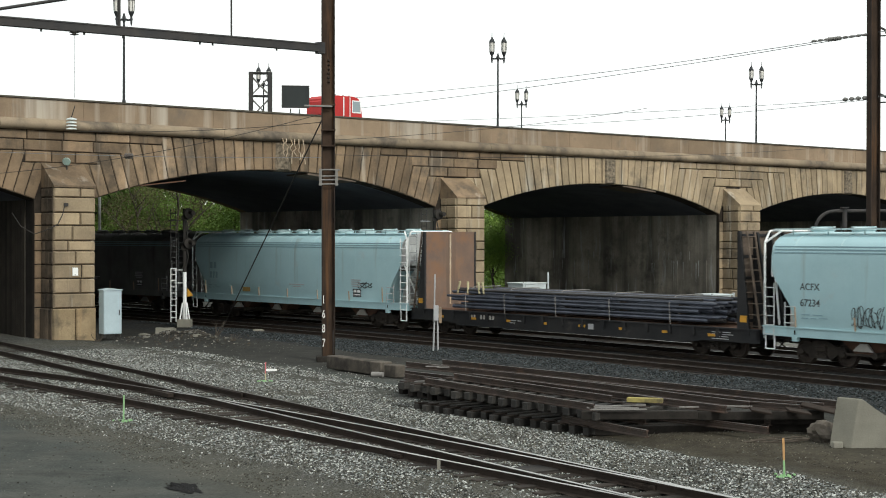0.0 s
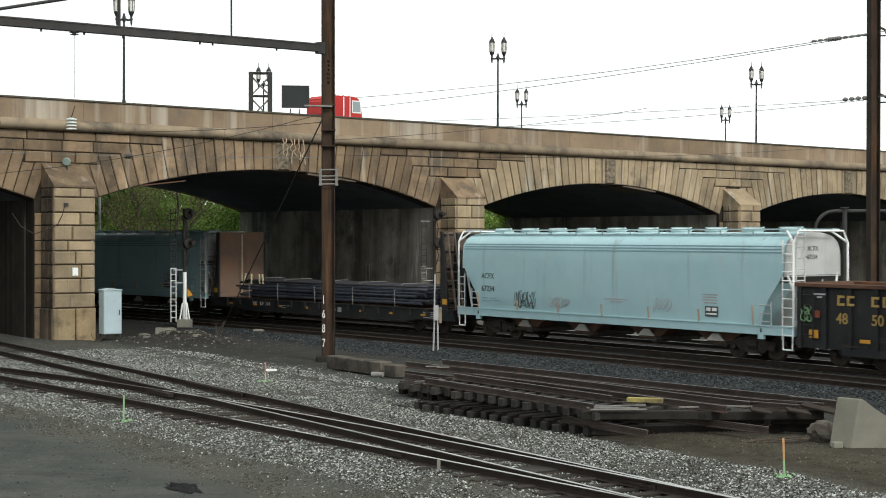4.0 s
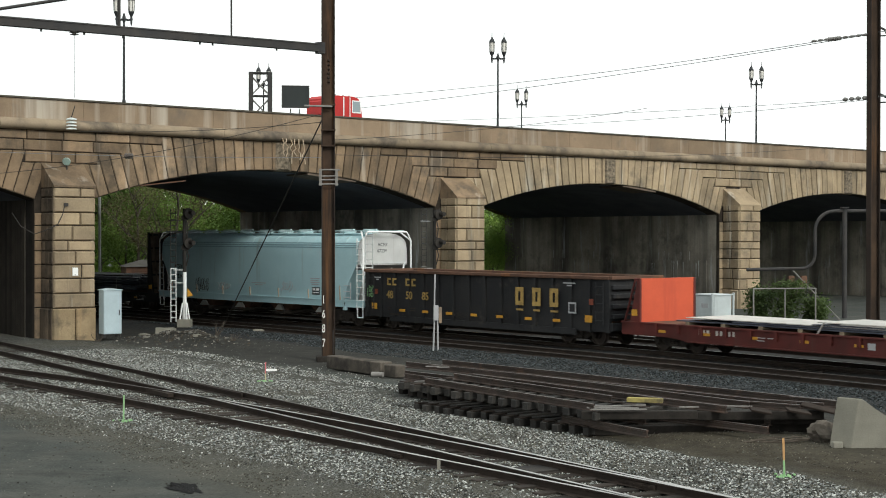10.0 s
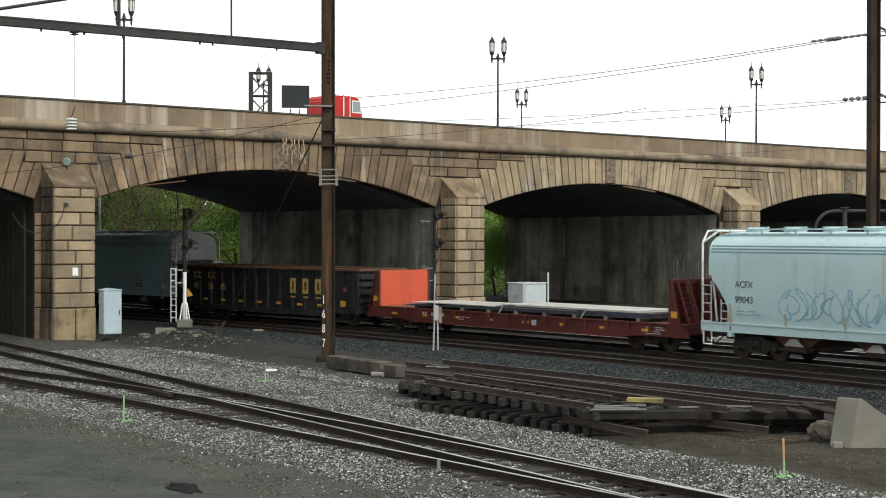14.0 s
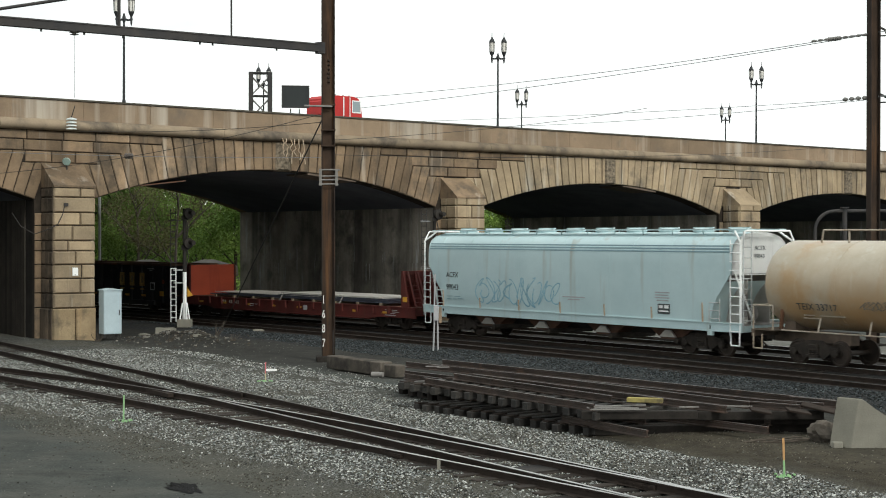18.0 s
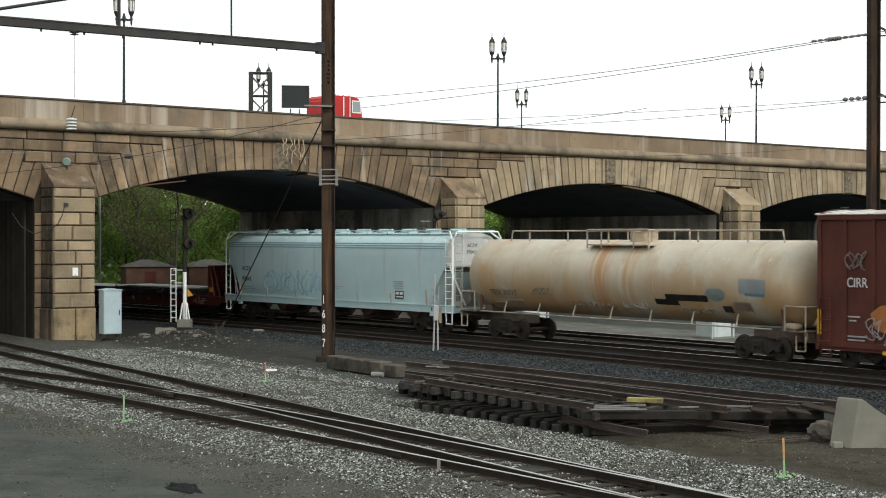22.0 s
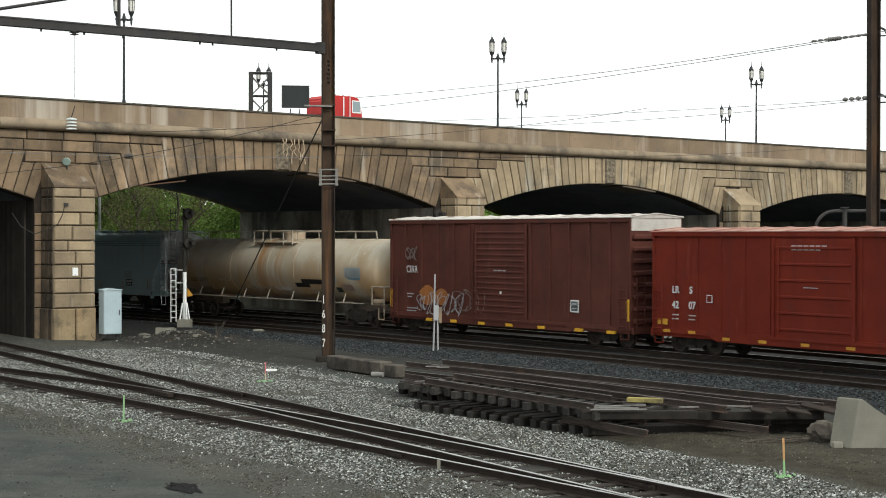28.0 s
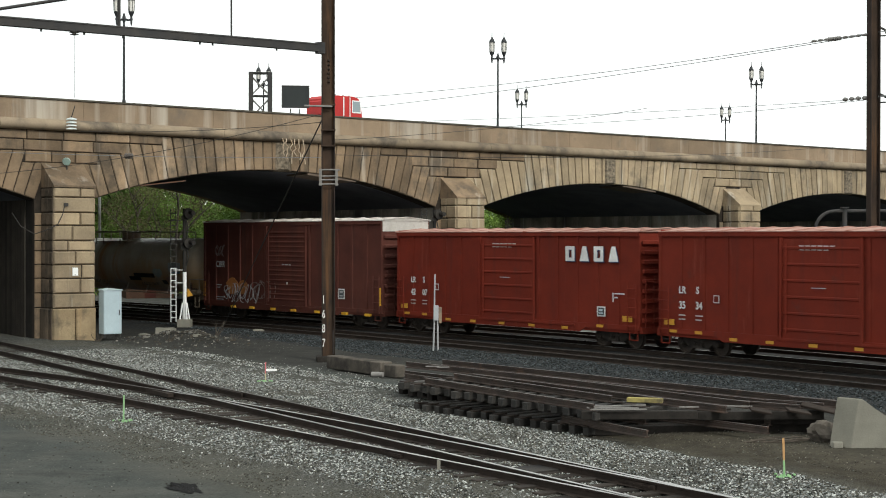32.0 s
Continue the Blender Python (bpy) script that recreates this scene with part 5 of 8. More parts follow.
# ---------------- gondola ----------------
def gondola():
    L, T = 16.15, 2.84
    car = thing("gondola", "weathered black steel gondola with faded yellow lettering", "gondola", "freight cars")
    for sy in (-1, 1):
        part("side", boxes((-L / 2, L / 2, 1.36 * sy, 1.40 * sy, 0.62, T - 0.05)), M_GOND, car, "black corrugated side sheet")
        bm = bmesh.new()
        box(bm, -L / 2, L / 2, 1.33 * sy, 1.53 * sy, T - 0.14, T, bev=0.02)
        part("top_chord", bm, M_RUST, car, "rusty brown top rail")
        part("side_sill", boxes((-L / 2 + 1.9, L / 2 - 1.9, 1.40 * sy, 1.50 * sy, 0.45, 0.70)), M_GOND, car)
        for x in np.linspace(-L / 2 + 0.08, L / 2 - 0.08, 16):
            bm = bmesh.new()
            prism(bm, [(x - 0.09, 0.6), (x + 0.09, 0.6), (x + 0.09, T - 0.13), (x - 0.09, T - 0.13)], 1.40 * sy, 1.51 * sy)
            part("side_post", bm, M_GOND, car)
    for sx in (-1, 1):
        part("end_wall", boxes((sx * (L / 2 - 0.06), sx * L / 2, -1.36, 1.36, 0.9, T - 0.05)), M_GOND, car)
        for z in (1.25, 1.65, 2.05, 2.4):
            bm = bmesh.new()
            box(bm, sx * L / 2, sx * (L / 2 + 0.14), -1.4, 1.4, z - 0.1, z + 0.1, bev=0.03)
            part("end_rib", bm, M_GOND, car, "horizontal end corrugation")
        part("end_chord", boxes((sx * (L / 2 - 0.1), sx * (L / 2 + 0.16), -1.5, 1.5, T - 0.12, T + 0.004)), M_RUST, car)
        part("end_sill", boxes((sx * (L / 2 - 0.1), sx * (L / 2 + 0.16), -1.45, 1.45, 0.68, 1.0)), M_GOND, car)
        ladder(car, sx * (L / 2 - 0.5), 1.54, 0.9, 2.6, 0.42, "x", M_GOND, 5)
    part("floor", boxes((-L / 2, L / 2, -1.36, 1.36, 0.98, 1.08)), M_RUST, car)
    part("scrap_sheet", boxes((-3.5, L / 2 - 0.4, -1.2, 1.0, 2.55, 2.68)), M_RUST, car, "rusty scrap metal filling")
    underframe(car, L, 11.9)
    y = 1.512
    # faded emblem as plain blocks, and the number
    for i, x in enumerate((6.35, 5.95, 4.95, 4.5)):
        bm = bmesh.new()
        box(bm, x - 0.3, x, y, y + 0.006, 2.12, 2.2)
        box(bm, x - 0.3, x, y, y + 0.006, 2.38, 2.46)
        box(bm, x - 0.1, x, y, y + 0.006, 2.2, 2.38)
        part("emblem_block", bm, M_YELLOWPAINT, car, "faded yellow lettering block")
    lettering("car_number", "48", 0.5, M_YELLOWPAINT, car, side_at(6.4, y, 1.52), "faded yellow car number", 1.0, 0.008)
    lettering("car_number", "50", 0.5, M_YELLOWPAINT, car, side_at(4.95, y, 1.52), "faded yellow car number", 1.0, 0.008)
    lettering("car_number", "85", 0.5, M_YELLOWPAINT, car, side_at(3.75, y, 1.52), "faded yellow car number", 1.0, 0.008)
    for x in (-2.6, -3.65, -4.7):
        bm = bmesh.new()
        box(bm, x - 0.5, x, y, y + 0.006, 2.1, 2.28)
        box(bm, x - 0.5, x - 0.32, y, y + 0.006, 1.7, 2.1)
        box(bm, x - 0.18, x, y, y + 0.006, 1.7, 2.1)
        box(bm, x - 0.5, x, y, y + 0.006, 1.52, 1.7)
        part("emblem_block", bm, M_YELLOWPAINT, car, "large faded yellow emblem block")
        part("emblem_block", boxes((x - 0.48, x - 0.05, y, y + 0.006, 1.30, 1.38)), M_YELLOWPAINT, car)
    reflectors(car, (5.2, 3.5, 1.8, 0.1, -1.6, -3.4, -5.1), y, 0.92, 0.42, 0.12)
    for x in (7.35, -6.95):
        part("reflector", boxes((x - 0.2, x + 0.2, y, y + 0.008, 0.98, 1.26)), M_YELLOW, car, "yellow reflective square")
        part("decal", boxes((x - 0.26, x - 0.04, y, y + 0.006, 1.68, 1.92)), M_DECAL, car, "small orange decal")
    bars(car, -5.5, y, 2.5, [(0, 0, 0.7, 0.05), (0.2, -0.1, 0.3, 0.05)], M_SPRAY_GREY)
    bars(car, 7.4, y, 2.45, [(0, 0, 0.55, 0.05), (0.2, -0.1, 0.2, 0.05)], M_SPRAY_GREY)
    bars(car, -5.8, y, 1.3, [(0, 0, 0.45, 0.45)], M_SPRAY_GREY, "placard", "grey outlined placard")
    bars(car, -5.87, y + 0.007, 1.37, [(0, 0, 0.31, 0.31)], M_GOND, "placard")
    bars(car, 6.3, y, 0.95, [(0, 0.1, 0.3, 0.05), (0, 0, 0.24, 0.05), (0.1, -0.2, 0.8, 0.07)], M_TRUCK)
    bars(car, 4.6, y, 0.98, [(0, 0.1, 0.4, 0.05), (0, 0, 0.35, 0.05)], M_TRUCK)
    scribble(car, 1.9, y, 0.8, 1.6, 0.28, 33, M_TRUCK, 0.008, 7)
    scribble(car, -1.2, y, 0.85, 1.0, 0.4, 37, M_TRUCK, 0.009, 5)
    scribble(car, 7.9, y, 1.5, 0.4, 0.6, 35, M_GREEN, 0.02, 3)
    return car


# ---------------- tank car ----------------
def tank_car():
    L, R, ZC = 19.0, 1.55, 2.73
    car = thing("tank_car", "cream tank car streaked with rust and graffiti", "tank car", "freight cars")
    bm = bmesh.new()
    rings = []
    B = 8.75
    prof = [(-B - 0.62, 0.05), (-B - 0.60, 0.45), (-B - 0.5, 0.85), (-B - 0.33, 1.18), (-B - 0.12, 1.44), (-B + 0.1, R)]
    prof += [(x, R) for x in np.linspace(-B + 1.0, B - 1.0, 9)] + [(-x, r) for x, r in prof[::-1]]
    for x, r in prof:
        rings.append([bm.verts.new((x, r * math.cos(2 * math.pi * k / 40), ZC + r * math.sin(2 * math.pi * k / 40))) for k in range(40)])
    for p, q in zip(rings, rings[1:]):
        for k in range(40):
            bm.faces.new((p[k], p[(k + 1) % 40], q[(k + 1) % 40], q[k]))
    bm.faces.new(rings[0][::-1]), bm.faces.new(rings[-1])
    part("tank", bm, M_TANK, car, "cream tank shell with brown rust streaks", smooth=True)
    for x in (-6.9, -4.6, -2.3, 0.0, 1.1, 3.4, 5.7):
        bm = bmesh.new()
        pts = [(x, (R + 0.004) * math.cos(a), ZC + (R + 0.004) * math.sin(a)) for a in np.linspace(-0.9, 1.6, 24)]
        path_tube(bm, pts, 0.009, 4)
        part("weld_seam", bm, M_TANK, car)
    # dome platform and rails
    bm = bmesh.new()
    lathe(bm, [(0.55, 0), (0.55, 0.42), (0.58, 0.43), (0.56, 0.5), (0.3, 0.54)], 16, Matrix.Translation((-0.35, 0, 4.16)))
    part("dome", bm, M_TAN, car, "tan valve housing", smooth=True)
    part("dome_platform", boxes((-1.7, 1.7, 0.7, 1.15, 4.05, 4.10), (-1.7, 1.7, -1.15, -0.7, 4.05, 4.10), (-1.75, -1.4, -1.15, 1.15, 4.05, 4.10), (1.4, 1.75, -1.15, 1.15, 4.05, 4.10)), M_TAN, car)
    for sy in (-1, 1):
        bm = bmesh.new()
        path_tube(bm, [(-1.7, 1.15 * sy, 3.95), (-1.7, 1.15 * sy, 4.68), (1.7, 1.15 * sy, 4.68), (1.7, 1.15 * sy, 3.95)], 0.035)
        for x in (-0.9, 0.9):
            tube(bm, (x, 1.15 * sy, 3.95), (x, 1.15 * sy, 4.68), 0.03, 6)
        part("dome_railing", bm, M_RAILCREAM, car)
    bm = bmesh.new()
    path_tube(bm, [(7.2, 0.45, 4.15), (7.1, 0.45, 4.64), (-7.6, 0.45, 4.64), (-7.7, 0.45, 4.15)], 0.032)
    for x in np.linspace(-6.0, 6.0, 6):
        tube(bm, (x, 0.45, 4.1), (x, 0.45, 4.64), 0.036, 6)
    part("top_railing", bm, M_RAILCREAM, car, "tan handrail along the top")
    # running board with safety rail low on the side
    for sy in (-1, 1):
        bm = bmesh.new()
        path_tube(bm, [(-8.0, 1.55 * sy, 1.18), (8.0, 1.55 * sy, 1.18)], 0.026)
        for x in np.linspace(-6.4, 6.4, 7):
            tube(bm, (x, 1.55 * sy, 1.18), (x + 0.12, 1.28 * sy, 1.62), 0.03, 6)
        part("side_handrail", bm, M_RAILCREAM, car)
    for sx in (-1, 1):
        bm = bmesh.new()
        box(bm, sx * 6.1, sx * L / 2, -0.22, 0.22, 0.68, 1.1)
        box(bm, sx * (L / 2 - 0.15), sx * L / 2, -1.45, 1.45, 0.9, 1.15)
        box(bm, sx * (L / 2 - 1.1), sx * L / 2, -1.45, 1.45, 1.12, 1.16)
        prism(bm, [(sx * 7.9, 1.1), (sx * 8.5, 1.1), (sx * 8.3, 1.75), (sx * 8.0, 1.75)], -0.9, 0.9)
        part("stub_sill", bm, M_SILLBROWN, car, "stub sill and end platform")
        bm = bmesh.new()
        path_tube(bm, [(sx * (L / 2 - 1.0), 1.45, 1.15), (sx * (L / 2 - 1.0), 1.45, 2.0), (sx * (L / 2 - 0.1), 1.45, 2.0), (sx * (L / 2 - 0.1), 0.2, 2.0)], 0.032)
        tube(bm, (sx * (L / 2 - 0.1), 1.45, 1.15), (sx * (L / 2 - 0.1), 1.45, 2.0), 0.032, 6)
        part("end_railing", bm, M_RAILCREAM, car)
        bm = bmesh.new()
        path_tube(bm, [(sx * (L / 2 - 0.1), 1.45, 1.0), (sx * (L / 2 - 0.1), 1.45, 0.48), (sx * (L / 2 - 0.5), 1.45, 0.48), (sx * (L / 2 - 0.5), 1.45, 1.0)], 0.026)
        part("step", bm, M_TAN, car)
        part("bracket", tubes(((sx * 8.35, 1.2, 1.2), (sx * 8.2, 1.25, 2.1), 0.07, 8)), M_RUST, car, "rusty cradle bracket")
    bm = bmesh.new()
    tube(bm, (-9.1, 0.2, 1.45), (-8.1, 0.2, 1.45), 0.2, 12)
    box(bm, -8.9, -8.3, 0.9, 1.3, 1.16, 1.4, bev=0.08)
    part("brake_gear", bm, M_TAN, car)
    for sx in (-1, 1):
        truck(car, sx * 7.0)
        bm = bmesh.new()
        box(bm, sx * (L / 2), sx * (L / 2 + 0.34), -0.13, 0.13, 0.72, 0.96)
        box(bm, sx * (L / 2 + 0.30), sx * (L / 2 + 0.62), -0.16, 0.16, 0.68, 0.98, bev=0.04)
        part("coupler", bm, M_TRUCK, car)
    # writing and patches follow the shell
    def shell(z):
        return math.sqrt(max(0.01, R * R - (z - ZC) ** 2)) + 0.03

    def lean(z):
        return Matrix.Rotation(math.asin((z - ZC) / R), 4, "X")
    lettering("car_number", "TEIX 33717", 0.36, M_LETTER_D, car, Matrix.Translation((7.4, shell(2.05), 1.92)) @ lean(2.05) @ TEXT_SIDE, "dark stencilled reporting mark and number")
    for (x, ln, z, h, m_) in ((-2.85, 2.1, 2.02, 0.24, M_DARKSTEEL), (-2.25, 1.2, 1.84, 0.22, M_DARKSTEEL), (-6.5, 1.2, 2.4, 0.5, M_HUT), (-6.75, 0.9, 2.3, 0.1, M_SPRAY_BLUE), (-5.55, 0.45, 1.66, 0.24, M_LETTER_D), (-6.1, 0.85, 1.75, 0.32, M_SILLPINK)):
        bm = bmesh.new()
        vs = []
        for a in np.linspace(math.asin((z - ZC) / R), math.asin(min(1, (z + h - ZC) / R)), 6):
            vs.append([bm.verts.new((x - s * ln, (R + 0.008) * math.cos(a), ZC + (R + 0.008) * math.sin(a))) for s in (0, 1)])
        for p, q in zip(vs, vs[1:]):
            bm.faces.new((p[0], p[1], q[1], q[0]))
        bmesh.ops.solidify(bm, geom=bm.faces[:], thickness=0.004)
        part("paint_patch", bm, m_, car, "rectangular paint-out patch")
    bm = bmesh.new()
    rim, mid = [], bm.verts.new((-5.35, (R + 0.008) * math.cos(-0.27), ZC + (R + 0.008) * math.sin(-0.27)))
    for k in range(18):
        a = k * math.pi / 9
        f = -0.27 + 0.17 * math.sin(a) * (1 + 0.15 * math.sin(3 * a))
        rim.append(bm.verts.new((-5.35 + 0.48 * math.cos(a), (R + 0.008) * math.cos(f), ZC + (R + 0.008) * math.sin(f))))
    for k in range(18):
        bm.faces.new((mid, rim[k], rim[(k + 1) % 18]))
    bmesh.ops.solidify(bm, geom=bm.faces[:], thickness=0.004)
    part("paint_patch", bm, M_SPRAY_PALE, car, "rounded pale blue paint patch")
    bars(car, 7.3, shell(1.75), 1.7, [(0, 0, 0.5, 0.05), (0.7, 0, 1.1, 0.05), (0, -0.1, 0.8, 0.05)], M_SPRAY_DARK)
    scribble(car, 4.7, shell(2.2), 1.98, 1.2, 0.34, 41, M_SPRAY_DARK, 0.011, 7)
    scribble(car, 2.6, shell(1.75), 1.6, 1.5, 0.32, 43, M_SPRAY_DARK, 0.014, 9)
    scribble(car, 0.9, shell(1.75), 1.6, 1.0, 0.3, 48, M_SPRAY_DARK, 0.012, 6)
    scribble(car, -0.5, shell(1.8), 1.6, 1.2, 0.4, 47, M_SPRAY_GREY, 0.008, 6)
    scribble(car, -3.4, shell(1.7), 1.55, 1.6, 0.34, 49, M_SPRAY_DARK, 0.014, 9)
    return car


# ---------------- box cars ----------------
def box_car(name, label, paint, roof, eave, bottom, brown=False):
    L, W = 15.4, 1.42
    car = thing(name, label, "box car", "freight cars")
    for sy in (-1, 1):
        part("side", boxes((-L / 2, L / 2, (W - 0.06) * sy, W * sy, bottom, eave)), paint, car, "ribbed steel side")
        bm = bmesh.new()
        box(bm, -L / 2, L / 2, (W - 0.02) * sy, (W + 0.085) * sy, eave - 0.16, eave)
        part("top_chord", bm, paint, car)
        bm = bmesh.new()
        prism(bm, [(-L / 2, bottom + 0.12), (-L / 2 + 2.9, bottom + 0.12), (-L / 2 + 3.3, bottom - 0.06), (L / 2 - 3.3, bottom - 0.06), (L / 2 - 2.9, bottom + 0.12), (L / 2, bottom + 0.12), (L / 2, bottom + 0.3), (-L / 2, bottom + 0.3)], (W - 0.01) * sy, (W + 0.075) * sy)
        part("side_sill", bm, paint, car)
        posts = [-L / 2 + 0.06, -6.55, -5.4, -4.25, -3.1, -1.95, 1.95, 3.1, 4.25, 5.4, 6.55, L / 2 - 0.06]
        for x in posts:
            bm = bmesh.new()
            a = (W - 0.01) * sy
            prism(bm, [(x - 0.07, bottom + 0.25), (x + 0.07, bottom + 0.25), (x + 0.07, eave - 0.15), (x - 0.07, eave - 0.15)], a, a + (0.075 if brown else 0.04) * sy)
            part("side_post", bm, paint, car)
        # plug or sliding door with stamped ribs
        dr = new("door")
        dr.parent = car
        dr["label"] = "wide ribbed sliding door"
        part("panel", boxes((-1.7, 1.7, (W + 0.03) * sy, (W + 0.07) * sy, bottom + 0.3, eave - 0.25)), paint, dr)
        zs = np.linspace(bottom + 0.55, eave - 0.55, 15 if brown else 6)
        for z in zs:
            bm = bmesh.new()
            box(bm, -1.62, 1.62, (W + 0.06) * sy, (W + 0.105) * sy, z - 0.05, z + 0.05, bev=0.02)
            part("door_rib", bm, paint, dr)
        for x in (-1.7, 1.7):
            part("door_edge", boxes((x - 0.06, x + 0.06, (W + 0.03) * sy, (W + 0.12) * sy, bottom + 0.25, eave - 0.2)), paint, dr)
        part("door_track", boxes((-4.2, 1.9, (W + 0.02) * sy, (W + 0.12) * sy, bottom + 0.16, bottom + 0.24)), paint, car)
        part("lock_rod", tubes(((1.45, (W + 0.13) * sy, bottom + 0.4), (1.45, (W + 0.13) * sy, eave - 0.4), 0.025, 6)), paint, dr)
        part("door_handle", boxes((-0.25, 0.35, (W + 0.10) * sy, (W + 0.14) * sy, bottom + 2.0, bottom + 2.03)), M_SPRAY_GREY if not brown else paint, dr)
    for sx in (-1, 1):
        part("end_wall", boxes((sx * (L / 2 - 0.05), sx * L / 2, -W + 0.062, W - 0.062, bottom + 0.1, eave + 0.1)), paint, car)
        n = 9 if not brown else 8
        for z in np.linspace(bottom + 0.5, eave - (0.75 if brown else 0.4), n):
            bm = bmesh.new()
            box(bm, sx * L / 2, sx * (L / 2 + 0.13), -W + 0.06, W - 0.06, z - 0.1, z + 0.1, bev=0.045)
            part("end_rib", bm, paint, car, "horizontal end corrugation")
        if brown:
            part("end_cap_sheet", boxes((sx * L / 2, sx * (L / 2 + 0.03), -W, W, eave - 0.5, eave + 0.08)), M_ROOFWHITE, car, "pale upper end panel")
        part("end_sill", boxes((sx * (L / 2 - 0.1), sx * (L / 2 + 0.12), -W, W, bottom, bottom + 0.25)), paint, car)
        ladder(car, sx * (L / 2 - 0.35), W + 0.11, bottom + 0.1, bottom + 1.9, 0.45, "x", paint, 5)
        ladder(car, sx * (L / 2 + 0.14), W - 0.4, bottom + 0.2, bottom + 2.2, 0.45, "y", paint, 5)
        bm = bmesh.new()
        path_tube(bm, [(sx * (L / 2 - 0.12), W, bottom + 0.1), (sx * (L / 2 - 0.12), W, 0.4), (sx * (L / 2 - 0.55), W, 0.4), (sx * (L / 2 - 0.55), W, bottom + 0.1)], 0.025)
        part("step", bm, paint, car)
    # roof of shallow panels
    n = 14
    for i in range(n):
        bm = bmesh.new()
        x0, x1 = -L / 2 - 0.08 + i * (L + 0.16) / n, -L / 2 - 0.08 + (i + 1) * (L + 0.16) / n
        vs = [bm.verts.new((x, y, z)) for x in (x0 + 0.01, x1 - 0.01) for y, z in ((-W - 0.1, eave + 0.005), (-W - 0.1, eave + 0.03), (0, eave + 0.17), (W + 0.1, eave + 0.03), (W + 0.1, eave + 0.005))]
        for k in range(5):
            bm.faces.new((vs[k], vs[(k + 1) % 5], vs[5 + (k + 1) % 5], vs[5 + k]))
        bm.faces.new(vs[:5]), bm.faces.new(vs[5:][::-1])
        part("roof_panel", bm, roof, car, "low metal roof panel")
    for i in range(n + 1):
        x = -L / 2 - 0.08 + i * (L + 0.16) / n
        bm = bmesh.new()
        path_tube(bm, [(x, -W - 0.1, eave + 0.04), (x, 0, eave + 0.18), (x, W + 0.1, eave + 0.04)], 0.026, 5)
        part("roof_seam", bm, roof, car)
    part("floor", boxes((-L / 2 + 0.06, L / 2 - 0.06, -W + 0.07, W - 0.07, bottom + 0.25, bottom + 0.4)), M_BLACK, car)
    underframe(car, L, 12.0)
    y = W + 0.082
    if brown:
        for x in (4.75, 3.0, 1.1, -0.7, -2.7, -4.9, -6.7):
            part("reflector", boxes((x - 0.2, x + 0.2, W + 0.02, W + 0.135, bottom - 0.03, bottom + 0.09)), M_YELLOW_CLEAN, car, "yellow reflective strip")
        for x in (L / 2 - 0.1, -L / 2 + 0.1):
            part("reflector", boxes((x - 0.08, x + 0.08, y + 0.0, y + 0.012, bottom + 0.5, bottom + 1.35)), M_YELLOW_CLEAN, car, "tall yellow reflective strip")
        lettering("reporting_mark", "CIRR", 0.46, M_LETTER_W, car, side_at(6.45, y, 2.75), "white reporting mark", 0.85)
        scribble(car, 6.5, y, 3.25, 0.8, 0.75, 61, M_BOXBROWN_WORN, 0.018, 5)
        bm = bmesh.new()
        for cx, cz, rr in ((4.9, 1.75, 0.6), (3.9, 1.7, 0.5)):
            vs = [bm.verts.new((cx + rr * (0.9 + 0.12 * math.sin(a * 5)) * math.cos(a), y, cz + rr * 0.75 * math.sin(a))) for a in np.linspace(0, 6.1, 20)]
            ws = [bm.verts.new((v.co.x, y - 0.02, v.co.z)) for v in vs]
            bm.faces.new(vs), bm.faces.new(ws[::-1])
            for a in range(20):
                bm.faces.new((vs[a], ws[a], ws[(a + 1) % 20], vs[(a + 1) % 20]))
        part("graffiti", bm, M_SPRAY_ORANGE, car, "faded orange spray-painted blobs")
        scribble(car, 5.6, y + 0.012, 0.85, 3.2, 1.1, 63, M_SPRAY_GREY, 0.010, 13)
        scribble(car, 3.0, y + 0.012, 1.0, 2.0, 1.2, 65, M_BOXBROWN_WORN, 0.014, 5)
        bars(car, 6.4, y, 1.5, [(0, 0.25, 0.5, 0.05), (0.05, 0.12, 0.3, 0.05), (0, -0.4, 0.8, 0.05), (0, -0.52, 0.7, 0.05)], M_SPRAY_GREY)
        bars(car, -4.4, y, 1.35, [(0, 0, 0.5, 0.5)], M_LETTER_W, "placard", "white outlined placard")
        bars(car, -4.46, y + 0.007, 1.41, [(0, 0, 0.38, 0.38)], M_LETTER_D, "placard")
        bars(car, -4.5, y + 0.014, 1.46, [(0.02, 0.18, 0.1, 0.1), (0.16, 0.18, 0.12, 0.1), (0.02, 0.02, 0.26, 0.05)], M_SPRAY_GREY)
        bars(car, 0.3, W + 0.106, 2.93, [(0, 0, 0.2, 0.05), (0.26, 0, 0.3, 0.05), (0.62, 0, 0.16, 0.05)], M_SPRAY_GREY)
        bars(car, -0.1, W + 0.106, 1.95, [(0, 0, 0.12, 0.12)], M_LETTER_W, "placard", "small white door tag")
    return car


